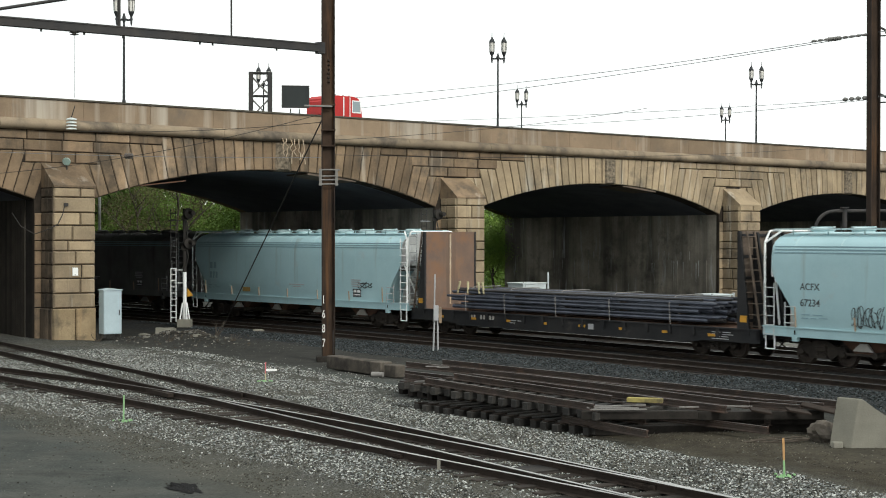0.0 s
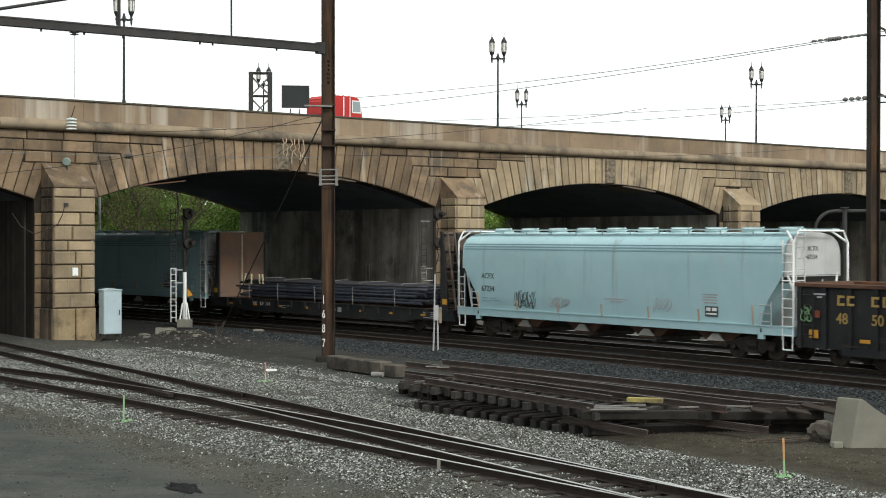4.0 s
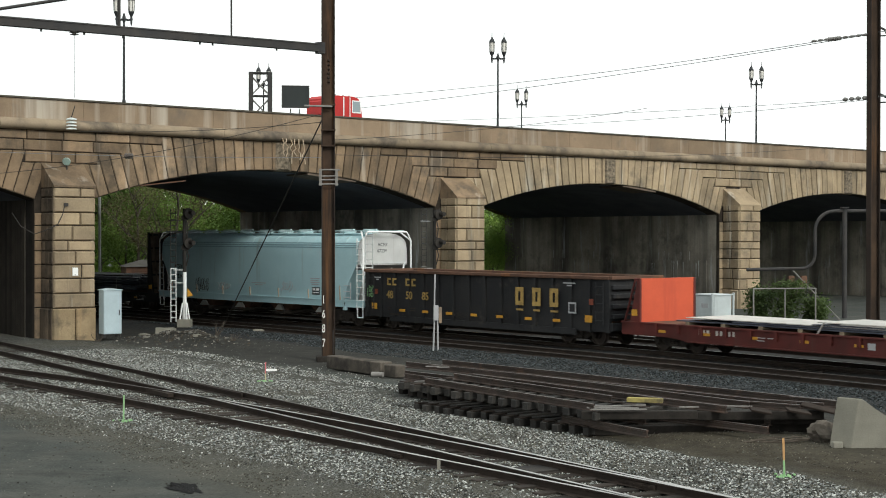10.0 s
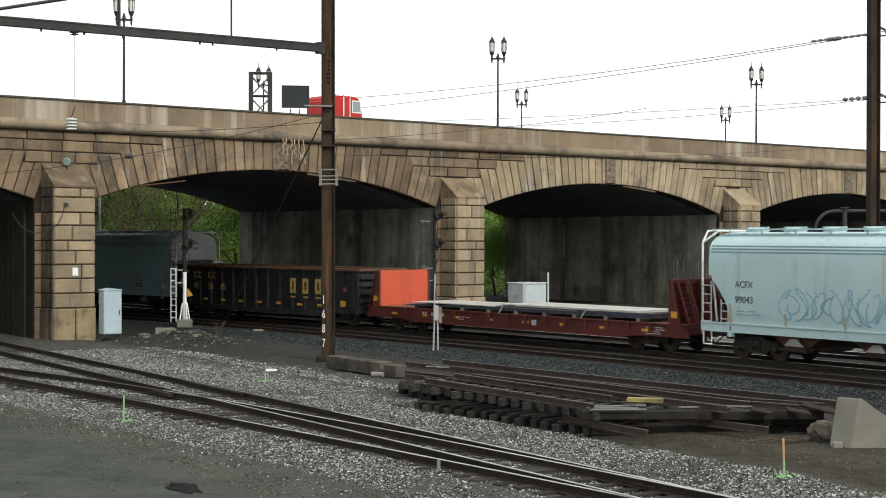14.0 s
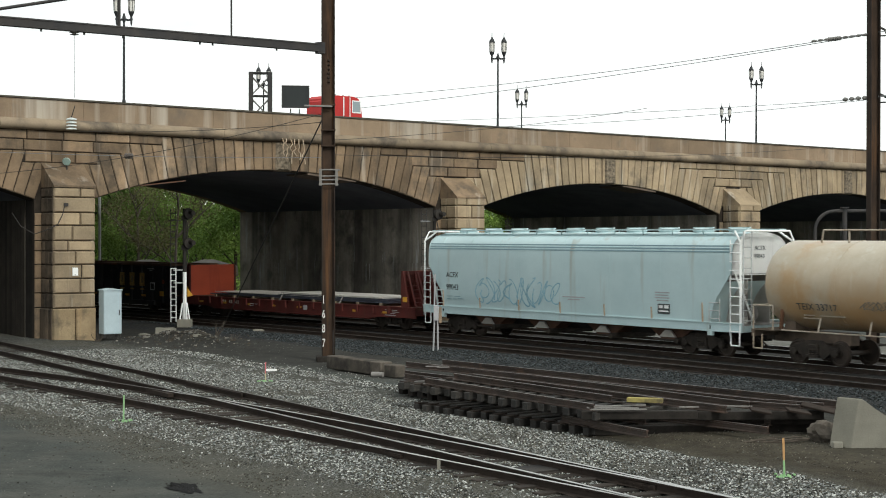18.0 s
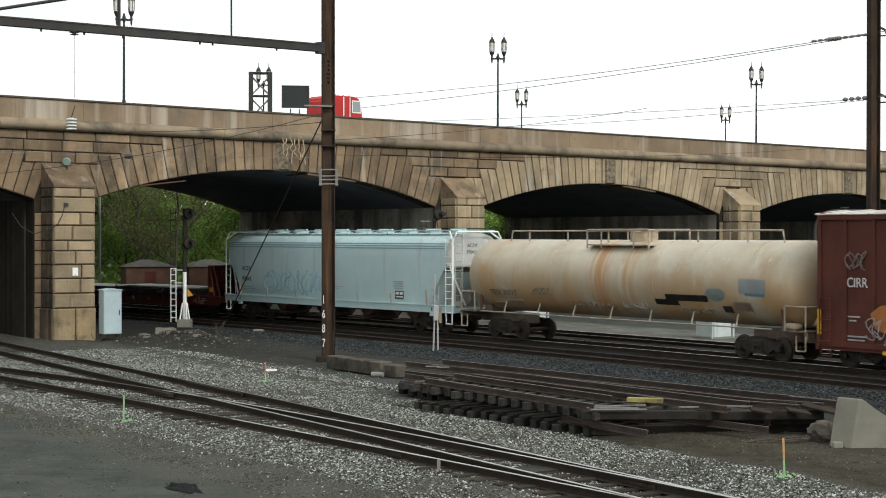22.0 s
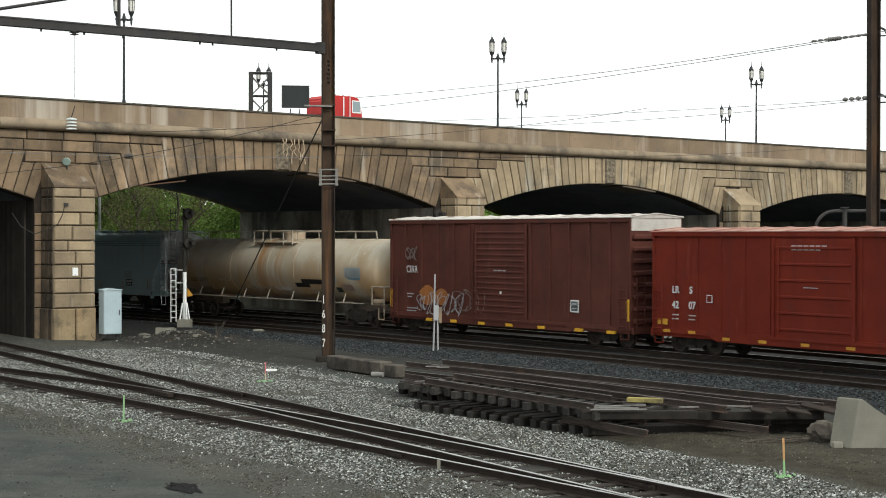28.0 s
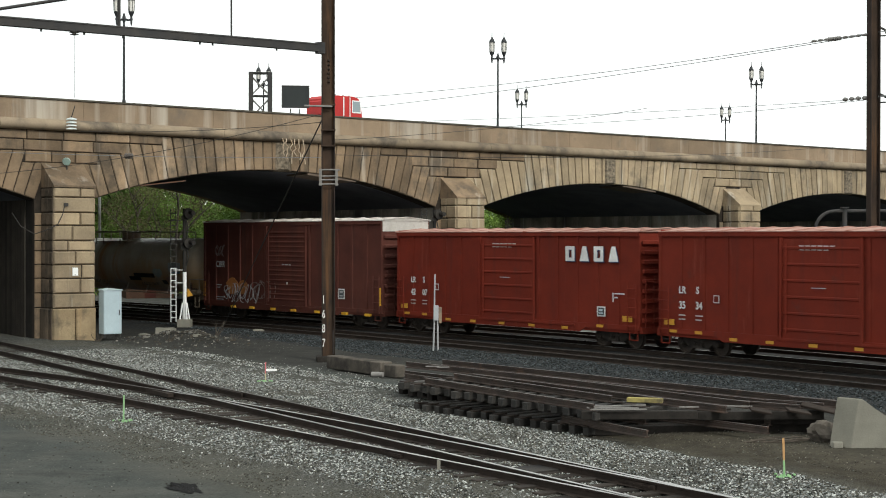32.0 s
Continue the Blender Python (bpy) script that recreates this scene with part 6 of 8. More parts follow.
def red_box_car(name, label, digits, emblem):
    car = box_car(name, label, M_BOXRED, M_ROOFPINK, 4.58, 0.66)
    y = 1.502
    lettering("reporting_mark", "LR", 0.36, M_LETTER_W, car, side_at(6.6, y, 2.31), "white reporting mark", 0.9, 0.01)
    lettering("reporting_mark", "S", 0.36, M_LETTER_W, car, side_at(5.72, y, 2.31), "white reporting mark", 0.9, 0.01)
    lettering("car_number", digits[:2], 0.38, M_LETTER_W, car, side_at(6.6, y, 1.74), "white car number", 0.9, 0.01)
    lettering("car_number", digits[2:], 0.38, M_LETTER_W, car, side_at(5.75, y, 1.74), "white car number", 0.9, 0.01)
    bars(car, 6.6, y, 1.32, [(0, 0.15, 0.35, 0.045), (0, 0, 0.1, 0.045), (0.15, 0, 0.18, 0.045), (0.85, 0.15, 0.36, 0.045), (0.85, 0, 0.32, 0.045)], M_PLATE)
    bars(car, 4.85, y, 2.0, [(0, 0, 0.28, 0.28)], M_LETTER_W, "placard", "white outlined placard")
    bars(car, 4.82, y + 0.007, 2.03, [(0, 0, 0.22, 0.22)], M_BOXRED, "placard")
    bars(car, 0.9, 1.495, 3.95, [(0.26 * i, dz, 0.2, 0.06) for i in range(6) for dz in (0.11, 0.0) if dz or i < 5], M_PLATE)
    if emblem:
        # four tall white emblem shapes, plain frames and bars
        for i in range(4):
            x = -3.65 - i * 0.81
            for dx, dz, yy, m_ in ((-0.05, -0.04, y, M_SPRAY_NAVY), (0, 0, y + 0.007, M_LETTER_W)):
                bm = bmesh.new()
                a = x + dx
                z0, z1 = 3.42 + dz, 4.02 + dz
                if i % 2 == 0:
                    for q in ((a - 0.52, a, z1 - 0.14, z1), (a - 0.52, a, z0, z0 + 0.14), (a - 0.19, a, z0 + 0.14, z1 - 0.14), (a - 0.52, a - 0.36, z0 + 0.14, z1 - 0.14)):
                        box(bm, q[0], q[1], yy, yy + 0.006, q[2], q[3])
                else:
                    prism(bm, [(a - 0.01, z0), (a - 0.17, z1), (a - 0.37, z1), (a - 0.53, z0)], yy, yy + 0.006)
                part("emblem_block", bm, m_, car, "tall white block of the painted emblem" if dx == 0 else "dark blue edge of the painted emblem")
    bars(car, -6.3, y, 1.85, [(0, 0, 0.06, 0.36), (0.1, 0.3, 0.3, 0.05), (0.1, 0.15, 0.2, 0.05), (0.4, 0.3, 0.25, 0.05)], M_LETTER_W)
    bars(car, -5.45, y, 1.25, [(0, 0, 0.46, 0.4)], M_LETTER_W, "placard", "white outlined placard")
    bars(car, -5.51, y + 0.007, 1.30, [(0, 0, 0.34, 0.3)], M_LETTER_D, "placard")
    bars(car, -5.56, y + 0.014, 1.36, [(0, 0.1, 0.2, 0.08), (0, 0, 0.24, 0.05)], M_CABINET)
    reflectors(car, (5.6, 6.9, -5.6), 1.497, 0.82, 0.36, 0.11)
    reflectors(car, (3.9, 2.2, 0.3, -1.6, -3.6), 1.497, 0.66, 0.36, 0.11)
    for x in (7.1, -7.1):
        part("reflector", boxes((x - 0.26, x + 0.26, y, y + 0.008, 1.1, 1.32)), M_YELLOW, car, "yellow reflective strip")
    return car


# (car, position of its middle at the start along the track, half distance between its trucks)
CARS = []


def couple(car, s, half):
    CARS.append((car, s, half))
    return car


h0 = couple(covered_hopper("covered_hopper", "soot-grey covered hopper car in the bridge's shade", M_DARKHOP, M_DARKHOP, "", "", None, M_DARKHOP), 30.2, 7.05)
couple(covered_hopper("covered_hopper", "pale blue covered hopper car with a small graffiti tag", M_BLUE, M_BLUE_PALE, "", "", "small"), 10.1, 7.05)
flat_a = couple(bulkhead_flat("bulkhead_flat_car", "dark rusty bulkhead flat car loaded with steel bars", M_GOND, M_BULKFACE, 20.3, 4.62, 4.6, False, None), -9.65, 7.7)
load_a = couple(pipe_load(None), -9.65, 7.7)
couple(covered_hopper("covered_hopper", "clean pale blue covered hopper car with black graffiti", M_BLUE, M_BLUE_PALE, "ACFX", "67234", "black"), -29.35, 7.05)
couple(gondola(), -46.9, 5.95)
flat_b = couple(bulkhead_flat("bulkhead_flat_car", "dark red bulkhead flat car carrying steel plates", M_REDCAR, M_ORANGE, 20.3, 2.80, 2.9, False, None), -65.9, 7.7)
load_b = couple(plate_load(None), -65.9, 7.7)
couple(covered_hopper("covered_hopper", "faded pale blue covered hopper car with blue graffiti", M_BLUE_PALE, M_BLUE_PALE, "ACFX", "99043", "blue"), -86.05, 7.05)
couple(tank_car(), -105.3, 7.0)
couple(box_car("box_car", "tall faded brown box car with graffiti and a pale roof", M_BOXBROWN, M_ROOFWHITE, 5.14, 0.62, True), -123.02, 6.0)
couple(red_box_car("box_car", "oxide red box car with four tall white emblem shapes", "4207", True), -139.66, 6.0)
couple(red_box_car("box_car", "oxide red box car with white lettering and ribbed door", "3534", False), -156.15, 6.0)

# ---- the yard turnout: two routes that part towards the bridge ----
Y_E, Y_N = Vector((0.54, -0.842)), Vector((0.842, 0.54))


def yard(u, w, z=0.0):
    p = Vector(YARD_P) + Y_E * u + Y_N * w
    return (p.x, p.y, z)


def rail_far(u):
    return -0.53 - 0.00692 * u - 0.000187 * u * u


def rail_wing(u):
    return -0.873 + 0.0469 * u - 0.00169 * u * u + 0.000046 * u ** 3 if u >= -30 else rail_wing(-30.0) + (u + 30) * 0.27


def rail_close(u):
    return -1.98 - 0.0075 * u - 0.0006 * u * u - 0.00001 * u ** 3


def rail_near(u):
    return -2.42 + 0.0886 * u - 0.000716 * u * u


turnout = thing("yard_turnout", "rusty yard turnout with worn bright rail heads in gravel", "railway track", "tracks", "structure")
for fn, u0, u1, nm in ((rail_far, -46, 16, "stock_rail"), (rail_close, -44, 9, "closure_rail"), (rail_wing, -34, 9, "closure_rail"), (rail_near, -34, 16, "stock_rail")):
    pts = [yard(u, fn(u), 0.015 if fn is rail_wing else 0.0) for u in np.arange(u0, u1 + 0.1, 1.0)]
    sweep(pts, RAIL, M_RAIL, nm, turnout)
    if u1 > 10:
        bright = [yard(u, fn(u)) for u in np.arange(-9.0, u1 + 0.1, 1.0)]
        dull = [yard(u, fn(u)) for u in np.arange(u0, -8.9, 1.0)]
    else:
        bright = [yard(u, fn(u), 0.016) for u in np.arange(-16, u1 + 0.1, 1.0)]
        dull = [yard(u, fn(u), 0.016) for u in np.arange(u0, -15.9, 1.0)]
    sweep(bright, HEAD, M_RAILTOP, "rail_head", turnout, "polished running surface")
    sweep(dull, HEAD, M_RAILDULL, "rail_head", turnout, "rusty running surface")
rng = random.Random(11)
u = -40.0
while u < 12:
    a, b = rail_far(u) + 0.45, rail_near(u) - 0.5
    if u < -22:
        a, b = rail_far(u) + 0.5, rail_close(u) - 0.5
    ob = new("tie", TIE_MESH)
    ob.parent = turnout
    c = yard(u + rng.uniform(-0.05, 0.05), (a + b) / 2 + rng.uniform(-0.08, 0.08), (-0.222 if u > -13 else -0.262) + rng.uniform(-0.03, 0.012))
    ob.matrix_basis = Matrix.Translation(c) @ Matrix.Rotation(math.atan2(Y_N.y, Y_N.x) + rng.uniform(-0.03, 0.03), 4, "Z") @ Matrix.Diagonal(((a - b) / 2.6, 1, 1, 1))
    for fn in (rail_far, rail_near):
        pl = new("tie_plate", PLATE_MESH)
        pl.parent = turnout
        pl.matrix_basis = Matrix.Translation(yard(u, fn(u), -0.168)) @ Matrix.Rotation(math.atan2(Y_N.y, Y_N.x), 4, "Z")
    u += 0.56
# frog, guard rails, rail braces
part("frog", boxes((-1.1, 1.1, -0.09, 0.09, -0.12, -0.012)), M_RAIL, turnout, "cast steel crossing frog").matrix_basis = Matrix.Translation(yard(-16.4, rail_wing(-16.4))) @ Matrix.Rotation(math.atan2(Y_E.y, Y_E.x), 4, "Z")
for uu, fn, off in ((-16.2, rail_far, -0.13), (-16.2, rail_near, 0.13)):
    sweep([yard(uu + k, fn(uu + k) + off) for k in np.linspace(-2, 2, 7)], RAIL, M_RAIL, "guard_rail", turnout)
part("rod_cover", boxes((-0.55, 0.55, -0.35, 0.35, -0.16, -0.1)), M_BLACK, turnout, "dark gauge plate between the rails").matrix_basis = Matrix.Translation(yard(0.6, -1.25)) @ Matrix.Rotation(math.atan2(Y_N.y, Y_N.x), 4, "Z")
part("bond_strap", boxes((-0.035, 0.035, -0.03, 0.03, -0.17, 0.02)), M_CONCRETE, turnout).matrix_basis = Matrix.Translation(yard(-0.6, rail_near(-0.6) - 0.2))
for uu, fn in ((-6.0, rail_far), (-9.5, rail_far), (3.2, rail_wing), (-2.5, rail_near)):
    bm = bmesh.new()
    box(bm, -0.45, 0.45, -0.05, 0.05, -0.13, -0.05)
    for k in (-0.32, -0.1, 0.12, 0.33):
        tube(bm, (k, -0.07, -0.09), (k, 0.07, -0.09), 0.02, 6)
    part("joint_bar", bm, M_RAIL, turnout, "bolted rail joint bar").matrix_basis = Matrix.Translation(yard(uu, fn(uu))) @ Matrix.Rotation(math.atan2(Y_E.y, Y_E.x), 4, "Z")


# ---- loose gravel as small stones ----
def stones(name, label, material, count, place, size, seed):
    rg = np.random.default_rng(seed)
    base = np.array([(1, 0, -0.5), (-0.5, 0.87, -0.5), (-0.5, -0.87, -0.5), (0.6, 0.5, 0.5), (-0.8, 0.2, 0.45), (0.2, -0.8, 0.5)])
    tri = np.array(((0, 1, 3), (1, 4, 3), (1, 2, 4), (2, 5, 4), (2, 0, 5), (0, 3, 5), (3, 4, 5)))
    spots = []
    while len(spots) < count:
        p = place(rg)
        if p is not None:
            spots.append((p[0], p[1], ground_height(p[0], p[1])))
    spots = np.array(spots)
    big = size * (0.55 + 1.1 * rg.random(count) ** 2)
    turn = rg.uniform(0, 6.28, count)
    ca, sa = np.cos(turn)[:, None], np.sin(turn)[:, None]
    q = base[None] * (big[:, None] * rg.uniform(0.6, 1.2, (count, 3)))[:, None, :]
    co = np.stack((spots[:, :1] + ca * q[:, :, 0] - sa * q[:, :, 1], spots[:, 1:2] + sa * q[:, :, 0] + ca * q[:, :, 1], spots[:, 2:] + (big * 0.2)[:, None] + q[:, :, 2]), axis=2)
    faces = (np.arange(count)[:, None, None] * 6 + tri[None]).reshape(-1)
    me = bpy.data.meshes.new(name)
    me.vertices.add(count * 6)
    me.vertices.foreach_set("co", co.reshape(-1).astype(np.float32))
    me.loops.add(len(faces))
    me.loops.foreach_set("vertex_index", faces.astype(np.int32))
    me.polygons.add(len(faces) // 3)
    me.polygons.foreach_set("loop_start", np.arange(0, len(faces), 3, dtype=np.int32))
    me.update(calc_edges=True)
    me.validate()
    me.materials.append(material)
    return tagged(new(name, me), label, "gravel", kind="stuff")


def island_stone(name, lo, hi):
    m = bpy.data.materials.new(name)
    m.use_nodes = True
    n, l = m.node_tree.nodes, m.node_tree.links
    g = n.new("ShaderNodeNewGeometry")
    r = n.new("ShaderNodeValToRGB")
    r.color_ramp.elements[0].color, r.color_ramp.elements[1].color = (*lo, 1), (*hi, 1)
    for at, k, tint in ((0.28, 0.05, (1.0, 0.97, 0.9)), (0.5, 0.15, (1.1, 0.98, 0.82)), (0.7, 0.28, (0.92, 1.0, 1.06)), (0.86, 0.55, (1.0, 1.0, 1.0))):
        e = r.color_ramp.elements.new(at)
        e.color = (*[(a + (b - a) * k) * q for a, b, q in zip(lo, hi, tint)], 1)
    l.new(g.outputs["Random Per Island"], r.inputs["Fac"])
    l.new(r.outputs["Color"], n["Principled BSDF"].inputs["Base Color"])
    n["Principled BSDF"].inputs["Roughness"].default_value = 0.9
    n["Principled BSDF"].inputs["Specular IOR Level"].default_value = 0.15
    return m


def in_yard_gravel(rg):
    u = rg.uniform(-34, 9)
    edge = rail_near(max(u, -26.0))
    w = rg.uniform(edge - 2.3, 5.0) if rg.random() < 0.93 else rg.uniform(edge - 3.2, 6)
    if any(abs(w - fn(u)) < 0.12 for fn in (rail_far, rail_close, rail_near)):
        return None
    if rg.random() > 0.85 + 0.7 * noise.noise((u * 0.25, w * 0.5, 9)) + 0.5 * noise.noise((u * 0.9, w * 1.3, 5)):
        return None
    if u > -3.4 and w > 3.0 + 0.8 * noise.noise((u * 0.5, 1, 1)):
        return None
    return yard(u, w)


def in_main_ballast(rg):
    s, lat = rg.uniform(-34, 20), rg.uniform(4.9, 8.2)
    if lat > 8.2 - 0.13 * max(0.0, s + 4):
        return None
    return on_track(s, lat)[:2]


def on_dirt(rg):
    x, y = rg.uniform(-16, 16), rg.uniform(26, 70)
    if abs(noise.noise((x * 0.2, y * 0.2, 2))) < 0.1:
        return None
    lat = RAD - math.hypot(x - CENTRE[0], y - CENTRE[1])
    return (x, y) if lat > 5 else None


stones("loose_gravel", "pale grey crushed gravel round the yard turnout", island_stone("gravel_stone", (0.012, 0.014, 0.013), (0.60, 0.61, 0.58)), 230000, in_yard_gravel, 0.0195, 3)
stones("ballast_stones", "dark grey track ballast stones", island_stone("ballast_stone", (0.007, 0.009, 0.010), (0.105, 0.118, 0.126)), 34000, in_main_ballast, 0.028, 5)
stones("scattered_stones", "stones and grit scattered over the yard dirt", island_stone("grit_stone", (0.02, 0.02, 0.018), (0.24, 0.235, 0.21)), 12000, on_dirt, 0.016, 7)



def on_near_dirt(rg):
    x, y = rg.uniform(1.5, 12), rg.uniform(24.5, 36)
    if rg.random() > 0.55 + 0.8 * noise.noise((x * 0.6, y * 0.6, 12)):
        return None
    return (x, y)


def on_gravel_fringe(rg):
    u = rg.uniform(-30, 8)
    return yard(u, rail_near(max(u, -26.0)) - 1.6 - 2.6 * rg.random())


stones("fringe_grit", "brown grit along the edge of the gravel", island_stone("fringe_stone", (0.028, 0.027, 0.022), (0.22, 0.215, 0.185)), 22000, on_gravel_fringe, 0.014, 15)
stones("grit", "brown grit and small stones on the dirt by the barrier", island_stone("brown_grit", (0.025, 0.022, 0.017), (0.22, 0.20, 0.165)), 15000, on_near_dirt, 0.013, 13)


def on_heap(rg):
    a, r = rg.uniform(0, 6.28), abs(rg.normal(0, 1.0))
    p, q = 1.3 * r * math.cos(a), 2.3 * r * math.sin(a)
    return (-11.6 + 0.8 * p - 0.6 * q, 66.6 + 0.6 * p + 0.8 * q)


stones("spoil_rubble", "broken stones and rubble on the low dirt heap", island_stone("spoil_stone", (0.03, 0.028, 0.025), (0.24, 0.225, 0.20)), 1500, on_heap, 0.055, 9)


# ---- pile of lifted track panels ----
P_A, P_E, P_N = Vector((-0.77, 39.3)), Vector((0.628, -0.778)), Vector((0.778, 0.628))
P_ANG = math.atan2(P_E.y, P_E.x)


def pile_at(u, w, z, turn=0.0):
    p = P_A + P_E * u + P_N * w
    return Matrix.Translation((p.x, p.y, z)) @ Matrix.Rotation(P_ANG + turn, 4, "Z")


RAIL_SEC = [(q[0], q[1] + 0.17) for q in RAIL]


def loose_rail(parent, u0, u1, w0, w1, z0, z1, name="rail", mat_=None):
    p0, p1 = pile_at(u0, w0, z0).translation, pile_at(u1, w1, z1).translation
    return sweep([tuple(p0), tuple(p1)], RAIL_SEC, mat_ or M_RAILBROWN, name, parent)


rng = random.Random(21)
TIE_LEN = [mesh_of("tie", made(box, -0.1, 0.1, 0, ln, 0, 0.19, None, 0.014), M_TIE_GREY) for ln in (2.7, 3.4, 4.2)]
PANELS = ((15, 0.05, -0.21, 0.0, "lower", ((5.4, 8.6, 0.3, -0.15), (0.0, 7.0, 1.65, 1.5), (1.0, 9.9, 2.2, 2.4), (1.5, 9.0, 3.3, 3.6))),
          (17, -0.55, 0.29, -0.016, "upper", ((0.15, 6.7, 0.25, 0.08), (-0.25, 5.8, 1.6, 1.57), (0.1, 8.7, 1.95, 2.38), (1.5, 8.5, 3.15, 3.45), (-3.6, 9.3, 2.5, 4.2), (-3.5, 9.5, 3.8, 5.45))))
for n, first, z, slope, nm, rails in PANELS:
    pl = thing("track_panel", f"{nm} lifted track panel of dark ties and rusty rails", "track panel", "stacked track panels")
    for k in range(n):
        u = first + k * 0.457
        ob = new("tie", TIE_LEN[min(2, int(max(0, u) / 2.4))])
        ob.parent = pl
        zz = z + slope * u + rng.uniform(-0.012, 0.012)
        ob.matrix_basis = pile_at(u, rng.uniform(-0.09, 0.07), zz, rng.uniform(-0.03, 0.03))
        for w in (0.10, 1.55):
            part("tie_plate", boxes((-0.1, 0.1, -0.16, 0.16, 0.19, 0.215)), M_RAIL, pl).matrix_basis = pile_at(u, w + 0.1, zz)
    for u0, u1, a, b in rails:
        loose_rail(pl, u0, u1, a, b, z + slope * u0 + 0.205, z + slope * u1 + 0.205)
    if nm == "lower":
        for u, w in ((2.0, 0.6), (4.6, 0.9), (6.3, 0.7), (7.6, 2.8)):
            part("packing_block", boxes((-0.14, 0.14, 0.0, 0.9, 0.37, 0.49)), M_TIE, pl).matrix_basis = pile_at(u, w, z)
loose = thing("loose_track_parts", "loose rails lying on short dark ties beside the panels", "track parts")
for k in range(6):
    u = -3.0 + k * 0.5
    part("tie", made(box, -0.11, 0.11, 0, 1.9, 0, 0.17, None, 0.014), M_TIE_GREY, loose).matrix_basis = pile_at(u, 1.7 - 0.1 * k + rng.uniform(-0.2, 0.2), 0.07, rng.uniform(-0.12, 0.12))
for k in range(5):
    part("tie", made(box, -0.11, 0.11, 0, 2.2, 0, 0.2, None, 0.014), M_TIE_END, loose).matrix_basis = pile_at(-2.9 + k * 0.6, 1.75 - 0.12 * k, -0.14, rng.uniform(-0.05, 0.05))
for u0, u1, a, b in ((-3.9, 4.5, 2.7, 2.9), (-3.2, 1.0, 2.15, 1.9)):
    loose_rail(loose, u0, u1, a, b, 0.25, 0.25)
# long switch timbers and odd steel at the far end of the pile
timbers = thing("switch_timber_stack", "long dark switch timbers under loose rail ends", "timber stack")
for x0, y0, x1, y1, zz, h in ((3.5, 34.5, 9.2, 35.25, -0.22, 0.21), (3.2, 34.15, 5.9, 34.2, 0.2, 0.2), (5.7, 34.35, 8.9, 34.5, 0.16, 0.2), (4.6, 34.9, 9.3, 35.9, -0.2, 0.2), (6.2, 34.7, 9.0, 34.9, 0.0, 0.17)):
    d = Vector((x1 - x0, y1 - y0, 0))
    bm = bmesh.new()
    box(bm, 0, d.length, -0.12, 0.12, 0, h, bev=0.014)
    part("switch_timber", bm, M_TIE_END, timbers).matrix_basis = Matrix.Translation((x0, y0, zz)) @ Matrix.Rotation(math.atan2(d.y, d.x), 4, "Z")
for x0, y0, x1, y1, zz in ((6.9, 35.3, 8.3, 34.2, 0.36), (7.7, 35.2, 8.9, 34.4, 0.38), (8.4, 35.7, 9.35, 34.6, 0.4)):
    sweep([(x0, y0, zz), (x1, y1, zz)], RAIL_SEC, M_RAILBROWN, "rail", timbers)
for x, y, zz, a, w in ((8.75, 34.3, 0.42, -0.5, 0.4), (9.1, 34.5, 0.36, 0.5, 0.34), (8.2, 34.0, 0.38, 0.3, 0.3), (7.35, 34.1, 0.38, 0.1, 0.25)):
    part("steel_plate", made(box, -w, w, -0.12, 0.12, 0, 0.05, None, 0.008), M_RAIL, timbers, "rusty steel plate").matrix_basis = Matrix.Translation((x, y, zz)) @ Euler((0.25, 0.18, a)).to_matrix().to_4x4()
plank = thing("timber_plank", "short yellow-painted timber lying on the track pile", "plank", at=Matrix.Translation((4.72, 34.4, 0.56)) @ Matrix.Rotation(-0.28, 4, "Z"))
part("board", made(box, -0.42, 0.42, -0.09, 0.09, 0, 0.11, None, 0.012), M_PLANK, plank)
for k, (x, y, ln, a, zz) in enumerate(((3.85, 34.6, 1.1, 0.02, 0.44), (3.95, 34.25, 1.2, -0.02, 0.44), (4.05, 33.95, 1.3, 0.03, 0.44), (4.4, 34.75, 0.8, 0.15, 0.44), (5.9, 34.6, 0.7, 0.08, 0.42), (7.0, 34.75, 0.6, -0.1, 0.42), (-0.3, 42.2, 0.4, 0.2, 0.7), (0.0, 41.9, 0.35, 0.1, 0.7))):
    st = thing("steel_strip", "loose pale steel strip on the track pile", "steel strip", "strips on the track pile", at=Matrix.Translation((x, y, zz)) @ Matrix.Rotation(a, 4, "Z"))
    part("strip", boxes((-ln / 2, ln / 2, -0.022, 0.022, 0, 0.025)), M_GREYSHEET, st)

# low concrete block wall beside the pole
slab = thing("concrete_block", "long low weathered concrete block beside the steel pole", "concrete block", at=Matrix.Translation((-3.95, 52.5, -0.27)) @ Matrix.Rotation(-0.947, 4, "Z"))
part("block", made(box, 0, 3.5, -0.25, 0.25, 0, 0.46, None, 0.03), M_OLDCONC, slab)
slab2 = thing("concrete_block", "small concrete block at the end of the low wall", "concrete block", at=Matrix.Translation((-1.75, 49.3, -0.27)) @ Matrix.Rotation(-0.9, 4, "Z"))
part("block", made(box, -0.1, 0.55, -0.22, 0.22, 0, 0.42, None, 0.03), M_OLDCONC, slab2)
roll = thing("metal_pipe_end", "short pale metal pipe end lying on the gravel", "pipe", at=Matrix.Translation((-2.15, 48.6, -0.13)))
part("pipe", tubes(((-0.2, 0, 0), (0.18, -0.12, 0.0), 0.09, 12)), M_GREYSHEET, roll)


